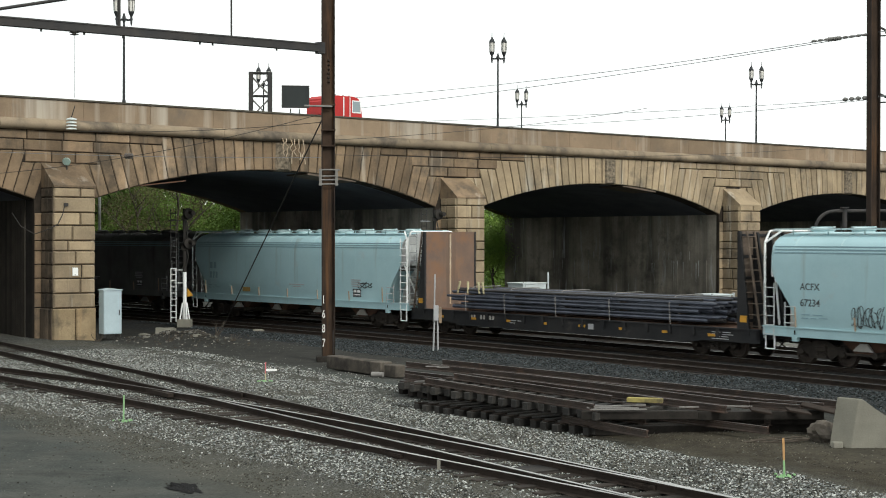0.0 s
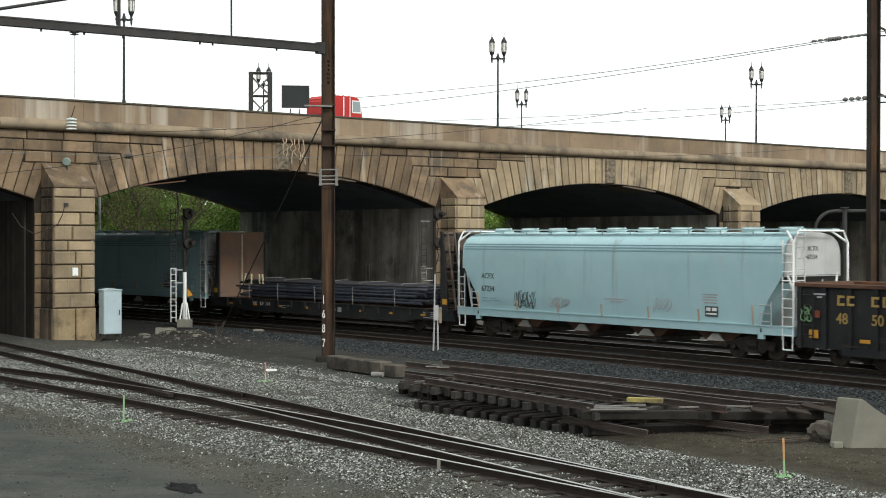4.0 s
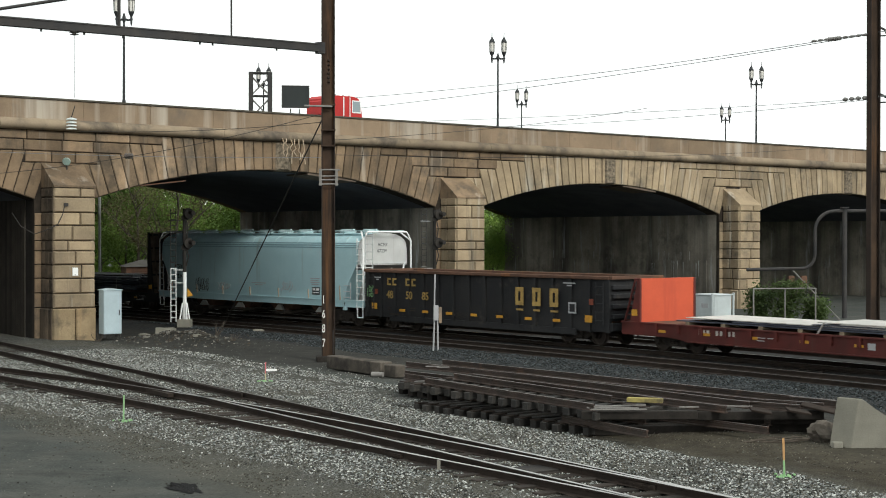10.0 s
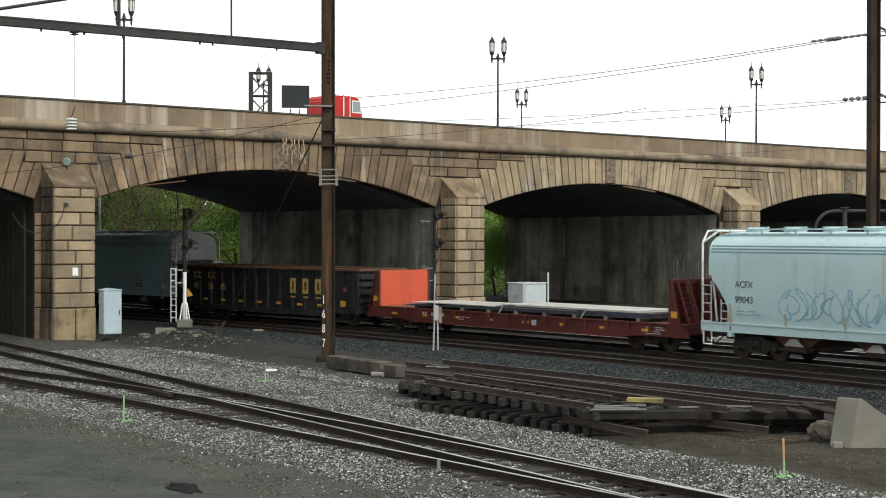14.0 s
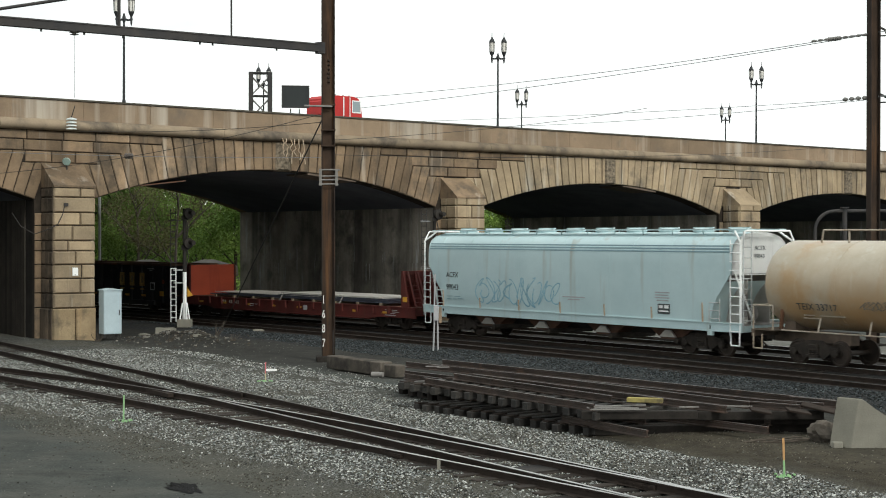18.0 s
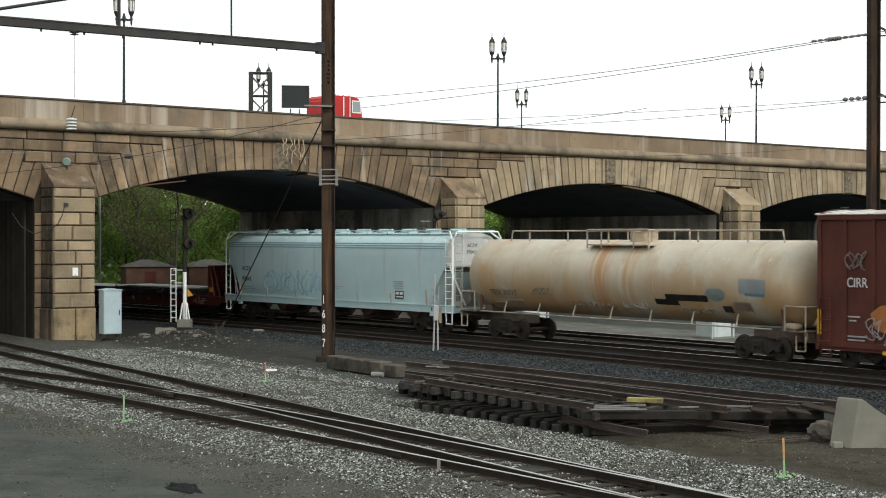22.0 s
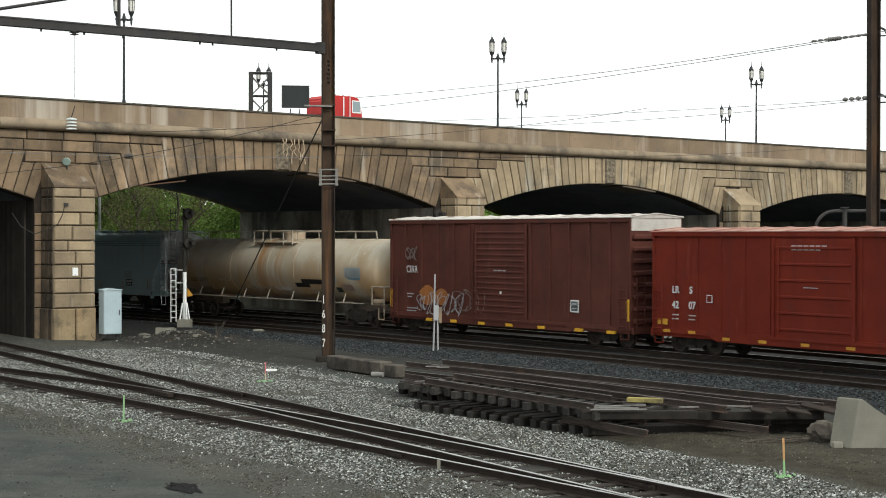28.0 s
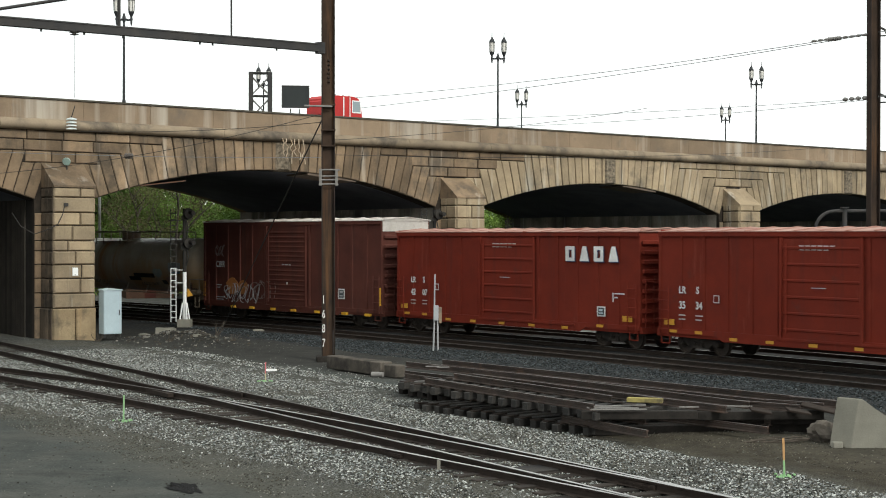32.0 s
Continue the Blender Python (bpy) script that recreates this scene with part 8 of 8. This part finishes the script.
post = thing("trackside_post", "grey steel post with a small terminal box", "post", at=Matrix.Translation((-0.3, 59.3, -0.22)))
part("pipe", tubes(((-0.09, 0, 0), (-0.04, 0, 1.4), 0.035, 8)), M_SPRAY_GREY, post)
part("pipe", tubes(((0.1, 0, 0), (0.08, 0, 1.4), 0.035, 8)), M_SPRAY_GREY, post)
part("rod", tubes(((-0.06, 0, 1.2), (-0.02, 0, 3.12), 0.03, 8)), M_SPRAY_GREY, post)
part("box", made(box, -0.08, 0.12, -0.1, 0.12, 1.25, 1.85, None, 0.01), M_SPRAY_GREY, post, "grey terminal box")
part("cover", made(box, 0.13, 0.25, -0.06, 0.12, 1.15, 1.78, None, 0.01), M_PARAPET, post, "pale side cover")

# handrails, brush and pipework beside the third pier
fence = thing("pipe_railing", "pale steel pipe railing in the brush", "railing")
for x, y in ((15.9, 75.4), (17.6, 75.8), (19.2, 75.9)):
    part("post", tubes(((x, y, -0.2), (x, y, 1.75), 0.04, 8)), M_GREYSHEET, fence)
part("rail", tubes(((15.9, 75.4, 1.72), (19.2, 75.9, 1.72), 0.035, 8)), M_GREYSHEET, fence)
part("brace", tubes(((18.3, 77, 2.6), (21.0, 77.6, -0.1), 0.035, 8)), M_GREYSHEET, fence, "sloping brace pipe")
loop = thing("pipe_loop", "dark pipe rising in a tall loop under the arch", "pipe")
bm = bmesh.new()
pts = [(16.8, 81.5, 2.55), (19.95, 82.0, 2.6)]
for k in range(7):
    a = k / 6 * math.pi / 2
    pts.append((19.95 + 0.75 * math.sin(a), 82.0, 2.6 + 0.75 * (1 - math.cos(a))))
pts.append((20.7, 82.0, 4.6))
for k in range(7):
    a = k / 6 * math.pi / 2
    pts.append((20.7 + 1.1 * (1 - math.cos(a)), 82.0, 4.7 + 1.1 * math.sin(a)))
pts.append((28.0, 82.2, 5.82))
path_tube(bm, pts, 0.095, 10)
part("pipe", bm, M_DARKSTEEL, loop, smooth=True)
part("support_column", tubes(((22.35, 82.0, -0.2), (22.35, 82.0, 5.95), 0.14, 12)), M_DARKSTEEL, loop, "round support column")
part("saddle", boxes((22.15, 22.55, 81.8, 82.2, 5.95, 6.02)), M_DARKSTEEL, loop)
part("valve", boxes((19.2, 19.5, 81.7, 82.1, 1.6, 2.2), (19.9, 20.2, 81.7, 82.1, 1.6, 2.2)), M_RUST, loop, "rusty valve bodies")

# ---- on and behind the bridge ----
def street_lamp(label):
    lm = thing("street_lamp", label, "street lamp", "bridge lamps")
    part("post", tubes(((0, 0, 0), (0, 0, 3.95), 0.065, 10, 0.045)), M_IRON, lm)
    bm = bmesh.new()
    lathe(bm, [(0.09, 0), (0.09, 0.1), (0.07, 0.14), (0.06, 0.2)], 10)
    part("base", bm, M_IRON, lm)
    bm = bmesh.new()
    path_tube(bm, [(-0.40, 0, 3.95), (-0.2, 0, 3.88), (0, 0, 3.95), (0.2, 0, 3.88), (0.40, 0, 3.95)], 0.05)
    lathe(bm, [(0.03, 3.7), (0.09, 3.9), (0.09, 4.0), (0.03, 4.2)], 8)
    part("crossarm", bm, M_IRON, lm, "scrolled iron crossarm")
    for sx in (-1, 1):
        ln = new("lantern")
        ln.parent = lm
        ln.matrix_basis = Matrix.Translation((sx * 0.34, 0, 3.95))
        bm = bmesh.new()
        lathe(bm, [(0.02, -0.32), (0.05, -0.2), (0.05, 0.1), (0.13, 0.28), (0.14, 0.34)], 10)
        part("holder", bm, M_IRON, ln)
        bm = bmesh.new()
        lathe(bm, [(0.12, 0.34), (0.145, 0.6), (0.15, 0.85)], 12)
        part("glass", bm, M_LAMPGLASS, ln, "milky lantern glass", smooth=True)
        for k in range(6):
            a = k * math.pi / 3
            bm = bmesh.new()
            tube(bm, (0.13 * math.cos(a), 0.13 * math.sin(a), 0.33), (0.16 * math.cos(a), 0.16 * math.sin(a), 0.86), 0.012, 4)
            part("cage_bar", bm, M_IRON, ln)
        bm = bmesh.new()
        lathe(bm, [(0.17, 0.85), (0.15, 0.95), (0.09, 1.05), (0.05, 1.12), (0.02, 1.2), (0.012, 1.42)], 10)
        part("cap", bm, M_IRON, ln)
    return lm


lamp = street_lamp("black iron bridge lamp with two tall glass lanterns")
lamp.matrix_basis = B_AT @ Matrix.Translation((3.15, 0.22, 10.68)) @ Matrix.Rotation(radians(-35), 4, "Z")
for x, y in ((25.92, 0.22), (47.85, 0.22), (23.0, DEPTH - 0.25), (45.5, DEPTH - 0.25), (68.3, DEPTH - 0.25)):
    copy_thing(lamp, B_AT @ Matrix.Translation((x, y, 10.6)) @ Matrix.Rotation(radians(-35), 4, "Z"))

tower = thing("lattice_tower", "dark riveted lattice steel tower beyond the parapet", "steel tower", at=B_AT @ Matrix.Translation((22.2, DEPTH - 1.2, 9.45)) @ Matrix.Rotation(radians(-30), 4, "Z"))
for x in (-0.62, 0.62):
    for y in (-0.3, 0.3):
        part("leg", boxes((x - 0.15, x + 0.15, y - 0.1, y + 0.1, 0, 5.75)), M_DARKSTEEL, tower)
for z in (2.7, 4.15, 5.65):
    part("cross_tie", boxes((-0.7, 0.7, -0.35, 0.35, z, z + 0.1)), M_DARKSTEEL, tower)
bm = bmesh.new()
for z in (1.4, 2.8, 4.25):
    for y in (-0.3, 0.3):
        tube(bm, (-0.6, y, z), (0.6, y, z + 1.25), 0.03, 5)
        tube(bm, (0.6, y, z), (-0.6, y, z + 1.25), 0.03, 5)
part("lacing", bm, M_GREYSHEET, tower, "pale diagonal lacing bars")

board = thing("sign_board", "dark rectangular sign board seen from behind, on two legs", "sign", at=B_AT @ Matrix.Translation((13.0, 0.9, 9.45)) @ Matrix.Rotation(radians(-32), 4, "Z"))
part("panel", boxes((-0.68, 0.68, -0.03, 0.03, 1.65, 2.7)), M_SIGN, board)
bm = bmesh.new()
for q in ((-0.7, 0.7, -0.05, 0.05, 1.6, 1.66), (-0.7, 0.7, -0.05, 0.05, 2.69, 2.75), (-0.71, -0.65, -0.05, 0.05, 1.6, 2.75), (0.65, 0.71, -0.05, 0.05, 1.6, 2.75)):
    box(bm, *q)
part("frame", bm, M_DARKSTEEL, board)
for x in (-0.25, 0.2):
    part("leg", tubes(((x, 0, 0), (x, 0, 1.55), 0.035, 6)), M_DARKSTEEL, board)

van = thing("red_truck", "bright red truck cab with white stripe parked on the bridge", "truck", at=B_AT @ Matrix.Translation((18.05, 5.0, 9.45)) @ Matrix.Rotation(radians(8), 4, "Z") @ Matrix.Diagonal((0.9, 0.9, 0.92, 1)))
bm = bmesh.new()
prism(bm, [(-1.35, 0.55), (1.5, 0.55), (1.5, 1.5), (1.25, 2.85), (0.9, 3.02), (-1.1, 3.0), (-1.35, 2.75)], -1.1, 1.1)
bmesh.ops.bevel(bm, geom=[e for e in bm.edges if e.calc_length() > 0.3], offset=0.10, segments=2, affect="EDGES")
part("cab", bm, M_CABRED, van, "bright red cab body")
part("stripe", boxes((-1.3, 1.47, -1.115, -1.10, 1.70, 1.76)), M_WHITE, van, "white side stripe")
part("stripe", boxes((-0.22, -0.14, -1.117, -1.10, 1.78, 2.95)), M_WHITE, van)
part("stripe", boxes((0.3, 0.36, -1.117, -1.10, 1.78, 2.95)), M_WHITE, van)
part("window_frame", boxes((0.50, 1.22, -1.113, -1.10, 2.02, 2.78)), M_WHITE, van)
part("side_window", boxes((0.56, 1.16, -1.118, -1.10, 2.10, 2.72)), M_GLASS, van)
bm = bmesh.new()
prism(bm, [(1.44, 1.95), (1.47, 1.95), (1.33, 2.75), (1.30, 2.75)], -0.95, 0.95)
part("windscreen", bm, M_GLASS, van)
part("bumper", boxes((1.45, 1.75, -1.1, 1.1, 0.5, 0.85)), M_DARKSTEEL, van)
for x in (-0.4, 0.2, 0.7):
    part("roof_light", made(lathe, [(0.06, 0), (0.06, 0.1), (0.02, 0.14)], 8, Matrix.Translation((x, -0.6, 3.0))), M_INSUL, van)
for x in (-0.8, 0.8):
    wh = new("wheel")
    wh.parent = van
    wh.matrix_basis = Matrix.Translation((x, 0, 0.5))
    for sy in (-0.95, 0.95):
        part("tyre", tubes(((0, sy - 0.15, 0), (0, sy + 0.15, 0), 0.5, 20)), M_BLACK, wh)
        part("rim", tubes(((0, sy - 0.16, 0), (0, sy + 0.16, 0), 0.28, 14)), M_GREYSHEET, wh)

# small things fixed to the stonework
def on_bridge(x, y, z):
    return B_AT @ Matrix.Translation((x, y, z))


flood = thing("floodlight", "small green floodlight on the buttress cap", "floodlight", at=on_bridge(0.05, -0.45, 7.5))
bm = bmesh.new()
lathe(bm, [(0.05, -0.14), (0.15, -0.05), (0.19, 0.08), (0.17, 0.1)], 12, Matrix.Translation((0, 0, 0.32)) @ Matrix.Rotation(radians(115), 4, "X") @ Matrix.Rotation(radians(-35), 4, "Y"))
part("reflector_housing", bm, mat("green_enamel", (0.30, 0.40, 0.36), None, 3, 0.4, bump=0), flood)
part("bracket", tubes(((0, 0, -0.25), (0, 0, 0.25), 0.025, 6)), M_DARKSTEEL, flood)
notice = thing("notice_plate", "small white notice plate on the buttress stone", "notice", at=on_bridge(0.02, -OUT - 0.055, 2.65))
part("plate", boxes((-0.13, 0.13, -0.01, 0.02, 0, 0.36)), M_WHITE, notice)
part("screw", boxes((-0.02, 0.02, -0.014, -0.01, 0.02, 0.05)), M_DARKSTEEL, notice)
jb = thing("conduit_box", "small junction box with a slack cable on the buttress", "junction box", at=on_bridge(-0.45, -OUT - 0.06, 5.75))
part("box", boxes((-0.08, 0.12, -0.05, 0.1, 0, 0.14)), M_DARKSTEEL, jb)
bm = bmesh.new()
pts = [(-0.05, -0.02, 0.02), (-0.15, -0.06, -0.35), (-0.4, -0.1, -0.8), (-0.7, 0.0, -1.0), (-1.2, 0.6, -1.25), (-1.7, 0.9, -0.9), (-2.1, 0.95, -0.3)]
path_tube(bm, pts, 0.022, 5)
part("cable", bm, M_WIRE_DARK, jb)
bundle = thing("rope_bundle", "frayed pale rope and wire bundle hung over the cornice", "rope", at=on_bridge(12.0, -0.42, 8.0))
for k in range(6):
    rg = random.Random(k)
    bm = bmesh.new()
    x = -0.55 + k * 0.24
    pts = [(x, 0.05, 1.35)]
    for i in range(6):
        pts.append((x + rg.uniform(-0.1, 0.1), -0.02 + rg.uniform(-0.03, 0.03), 1.1 - i * (0.12 + 0.04 * (k % 3))))
    path_tube(bm, pts, 0.028, 5)
    part("strand", bm, M_TAN, bundle)
for x, w in ((4.6, 1.7), (14.7, 1.5), (37.0, 1.4)):
    ledge = thing("hanging_sheet", "rusty steel sheet edge hanging under the arch", "steel sheet", "sheets under the arches", at=on_bridge(x, 0.5, (arch_z(x) or 6.5) - 0.10) @ Matrix.Rotation(radians(-7 if x < 10 else 6), 4, "Y"))
    part("sheet", boxes((-w, w, -0.45, 1.6, -0.02, 0.03 if x < 10 else 0.1)), M_RUST if x < 10 else M_SILLBROWN, ledge)

# two low sheds beyond the bridge
for x, y, w in ((-21.9, 109, 1.72), (-17.4, 109.5, 1.72)):
    sh = thing("low_shed", "low brown shed with a shallow hipped metal roof", "shed", "sheds beyond the bridge", at=Matrix.Translation((x, y, -0.2)) @ Matrix.Rotation(radians(20), 4, "Z"))
    part("shell", boxes((-w, w, -1.5, 1.5, 0, 2.35)), M_RUST, sh)
    bm = bmesh.new()
    q = [bm.verts.new(v) for v in ((-w - 0.15, -1.65, 2.35), (w + 0.15, -1.65, 2.35), (w + 0.15, 1.65, 2.35), (-w - 0.15, 1.65, 2.35), (-w * 0.25, 0, 2.85), (w * 0.25, 0, 2.85))]
    for f in ((0, 1, 5, 4), (1, 2, 5), (2, 3, 4, 5), (3, 0, 4), (3, 2, 1, 0)):
        bm.faces.new([q[i] for i in f])
    part("roof", bm, M_SHEDROOF, sh, "grey metal roof")
    part("door", boxes((-0.4, 0.4, -1.53, -1.5, 0, 2.0)), M_BOXBROWN, sh)
far_pole = thing("far_post", "slim grey post beyond the bridge", "post", at=Matrix.Translation((-22.6, 97.0, -0.2)))
part("post", tubes(((0, 0, 0), (0, 0, 9), 0.09, 8)), M_SPRAY_GREY, far_pole)


# ---- trees ----
def tree(label, h, spread, seed, leaf, count, bare=0.0):
    rg = random.Random(seed)
    tr = thing("tree", label, "tree", "trees beyond the bridge")
    bm = bmesh.new()
    tips = []

    def limb(p, d, ln, r, depth):
        q = p
        for i in range(3):
            d = (d + Vector((rg.uniform(-0.22, 0.22), rg.uniform(-0.22, 0.22), rg.uniform(-0.05, 0.15)))).normalized()
            n_ = q + d * ln / 3
            tube(bm, q, n_, r * (1 - i * 0.2), 6, r * (1 - (i + 1) * 0.2))
            q = n_
            if depth:
                for _ in range(2):
                    a = rg.uniform(0, 6.28)
                    limb(q, (d * 0.55 + Vector((math.cos(a), math.sin(a), rg.uniform(0.0, 0.7))) * 0.8).normalized(), ln * rg.uniform(0.4, 0.62), r * 0.45, depth - 1)
        tips.append(q)

    limb(Vector((0, 0, 0)), Vector((0, 0, 1)), h * 0.8, 0.02 * h, 2)
    part("trunk", bm, M_BARK, tr, "grey-brown trunk and limbs")
    vs, fs = [], []
    for k in range(count):
        t = rg.choice(tips)
        c = t + Vector((rg.gauss(0, spread), rg.gauss(0, spread), rg.gauss(0, spread * 0.7)))
        if noise.noise(c * 0.7 + Vector((seed, 0, 0))) < -0.12 + bare:
            continue
        s = rg.uniform(0.07, 0.17)
        m = Euler((rg.uniform(-1, 1), rg.uniform(-1, 1), rg.uniform(0, 6.28))).to_matrix()
        i = len(vs)
        for p in ((-s, 0, 0), (0, -s * 0.5, s * 0.15), (s, 0, 0), (0, s * 0.5, s * 0.15)):
            vs.append(tuple(c + m @ Vector(p)))
        fs.append((i, i + 1, i + 2, i + 3))
    me = bpy.data.meshes.new("crown")
    me.from_pydata(vs, [], fs)
    me.materials.append(leaf)
    cr = new("crown", me)
    cr.parent = tr
    cr["label"] = "loose crown of small spring leaves"
    return tr


kinds = [tree("leafy green spring tree with an open crown", 9.4, 1.0, 3, M_LEAF, 30000), tree("dense green tree beyond the bridge", 10.5, 1.1, 7, M_LEAF, 30000), tree("thin half-bare tree with olive buds", 9.5, 0.7, 12, M_LEAF_OLIVE, 5000, 0.12)]
rng = random.Random(17)
used = [False] * 3
spots = [(-34, 116, 0), (-29.5, 121, 1), (-25, 117, 0), (-20.2, 112, 2), (-23.5, 113, 2), (-16.5, 119, 1), (-14, 122, 0), (-38, 124, 1), (-27, 131, 1), (-22.5, 134, 0), (-16, 135, 1), (-10, 128, 1), (-32, 137, 0), (2.5, 118, 0), (5.5, 124, 1), (-2, 122, 1), (-5.5, 127, 0), (9, 132, 0), (-43, 131, 0), (4, 112, 1)]
# unseen trees added beside the line behind the bridge, to block sky light
for i, (s_, lat) in enumerate(((24, 15), (28, 12), (32, 14), (37, 12), (42, 14), (47, 12), (52, 14), (58, 12), (34, 17), (44, 18))):
    p = on_track(s_, lat)
    spots.append((p[0], p[1], i % 2))
for x, y, k in spots:
    m = Matrix.Translation((x, y, -0.3)) @ Matrix.Rotation(rng.uniform(0, 6.28), 4, "Z") @ Matrix.Scale(0.62 if y < 112 or x > -12 else 0.9, 4)
    if not used[k]:
        kinds[k].matrix_basis = m
        used[k] = True
    else:
        copy_thing(kinds[k], m)


def leaf_mass(name, label, material, count, box_, seed, size, kind="stuff", cat="foliage", gap=0.0):
    rg = np.random.default_rng(seed)
    vs, fs = [], []
    x0, x1, y0, y1, z0, z1 = box_
    for k in range(count):
        x, y = rg.uniform(x0, x1), rg.uniform(y0, y1)
        top = z0 + (z1 - z0) * (0.55 + 0.45 * noise.noise((x * 0.25, y * 0.25, seed)))
        z = rg.uniform(z0, max(z0 + 0.1, top))
        if gap and abs(x / y - gap) < 0.007 and z > 6.5:
            continue
        s = size * rg.uniform(0.6, 1.4)
        m = np.array(Euler((rg.uniform(-1, 1), rg.uniform(-1, 1), rg.uniform(0, 6.28))).to_matrix())
        i = len(vs)
        for p in ((-s, 0, 0), (0, -s * 0.5, s * 0.15), (s, 0, 0), (0, s * 0.5, s * 0.15)):
            q = m @ np.array(p)
            vs.append((x + q[0], y + q[1], z + q[2]))
        fs.append((i, i + 1, i + 2, i + 3))
    me = bpy.data.meshes.new(name)
    me.from_pydata(vs, [], fs)
    me.materials.append(material)
    return tagged(new(name, me), label, cat, kind=kind)


leaf_mass("far_woods", "dense green woods far beyond the bridge", M_LEAF, 52000, (-75, 40, 140, 160, -0.3, 13.5), 5, 0.42, gap=-0.181)
leaf_mass("undergrowth", "low green undergrowth below the trees", M_LEAF, 9000, (-45, 14, 112, 128, -0.3, 2.6), 6, 0.22)

# unseen wall added beside the line to keep sky light off the cars
screen_wall = thing("wing_wall", "unseen dark wall added to block sky light behind the bridge", "wall", kind="structure")
for i in range(7):
    p, q = on_track(32.5 + i * 5.0, 6.2), on_track(37.5 + i * 5.0, 6.2)
    d = Vector((q[0] - p[0], q[1] - p[1], 0))
    part("wall_panel", boxes((0.01, d.length - 0.01, -0.3, 0.3, -0.5, 9.2)), M_NEARBLACK, screen_wall).matrix_basis = Matrix.Translation((p[0], p[1], 0)) @ Matrix.Rotation(math.atan2(d.y, d.x), 4, "Z")
# Hidden leaves and canopy over the line, added to cut the sky light.
rg = np.random.default_rng(31)
vs, fs = [], []
for k in range(34000):
    p = on_track(rg.uniform(21.5, 66), rg.uniform(9.4, 14) if rg.random() < 0.7 else rg.uniform(5.0, 9.4))
    z = -0.2 + 11.0 * rg.random() * (0.75 + 0.25 * noise.noise((p[0] * 0.3, p[1] * 0.3, 2)))
    size = rg.uniform(0.14, 0.3)
    if k % 4 == 0:
        p = on_track(rg.uniform(32.5, 62), rg.uniform(-4.0, 9.4))
        z, size = rg.uniform(9.7, 12.2), rg.uniform(0.3, 0.5)
    elif z < 6.5 and math.hypot(p[0] - CENTRE[0], p[1] - CENTRE[1]) > RAD - 9.3:
        continue
    m = np.array(Euler((rg.uniform(-1, 1), rg.uniform(-1, 1), rg.uniform(0, 6.28))).to_matrix()) * size
    i = len(vs)
    for q in ((-1, 0, 0), (0, -0.5, 0.15), (1, 0, 0), (0, 0.5, 0.15)):
        w = m @ np.array(q)
        vs.append((p[0] + w[0], p[1] + w[1], z + w[2]))
    fs.append((i, i + 1, i + 2, i + 3))
me = bpy.data.meshes.new("thicket")
me.from_pydata(vs, [], fs)
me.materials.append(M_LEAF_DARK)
tagged(new("thicket", me), "unseen dark leaf mass added to block sky light behind the bridge", "foliage", kind="stuff")


def bush(x, y, r, h, seed, label):
    b = thing("bush", label, "bush", "bushes by the pier", at=Matrix.Translation((x, y, -0.2)))
    rg = random.Random(seed)
    bm = bmesh.new()
    tips = []
    for k in range(12):
        p = Vector((rg.uniform(-0.2, 0.2), rg.uniform(-0.2, 0.2), 0))
        for j in range(4):
            q = p + Vector((rg.uniform(-0.25, 0.25) * r, rg.uniform(-0.25, 0.25) * r, h * 0.24))
            tube(bm, p, q, 0.015, 4)
            p = q
            tips.append(p)
    part("stems", bm, M_BARK, b)
    vs, fs = [], []
    for k in range(2600):
        t = rg.choice(tips)
        c = t + Vector((rg.gauss(0, 0.22), rg.gauss(0, 0.22), rg.gauss(0, 0.16)))
        if c.z < 0:
            continue
        s = rg.uniform(0.05, 0.12)
        m = Euler((rg.uniform(-1, 1), rg.uniform(-1, 1), rg.uniform(0, 6.28))).to_matrix()
        i = len(vs)
        for p in ((-s, 0, 0), (0, -s * 0.5, s * 0.15), (s, 0, 0), (0, s * 0.5, s * 0.15)):
            vs.append(tuple(c + m @ Vector(p)))
        fs.append((i, i + 1, i + 2, i + 3))
    me = bpy.data.meshes.new("leaves")
    me.from_pydata(vs, [], fs)
    me.materials.append(M_BRUSH)
    o = new("leaves", me)
    o.parent = b
    return b


bush(16.4, 76.5, 1.1, 1.7, 1, "green brush growing by the railing")
bush(17.9, 76.8, 1.3, 2.1, 2, "taller green brush by the railing")
bush(19.4, 77.2, 1.0, 1.2, 3, "low green brush at the bridge pier")

# ---- movement ----
V0, ACC = 4.3285, -0.00485


def car_pose(s, half):
    a, b = on_track(s + half), on_track(s - half)
    ang = math.atan2(a[1] - b[1], a[0] - b[0])
    return Matrix.Translation(((a[0] + b[0]) / 2, (a[1] + b[1]) / 2, 0)) @ Matrix.Rotation(ang, 4, "Z")


def motions():
    """The train rolls away under the bridge, slowing very slightly."""
    for car, s, half in CARS:
        walk(car, [(t * 0.5, car_pose(s + V0 * t * 0.5 + ACC * (t * 0.5) ** 2, half)) for t in range(65)])
    # wheels turn at the train's pace
    for wheel, x in WHEELS:
        walk(wheel, [(t * 0.125, Matrix.Translation((x, 0, 0.424)) @ Matrix.Rotation((V0 * t * 0.125 + ACC * (t * 0.125) ** 2) / 0.42, 4, "Y")) for t in range(257)])


motions()
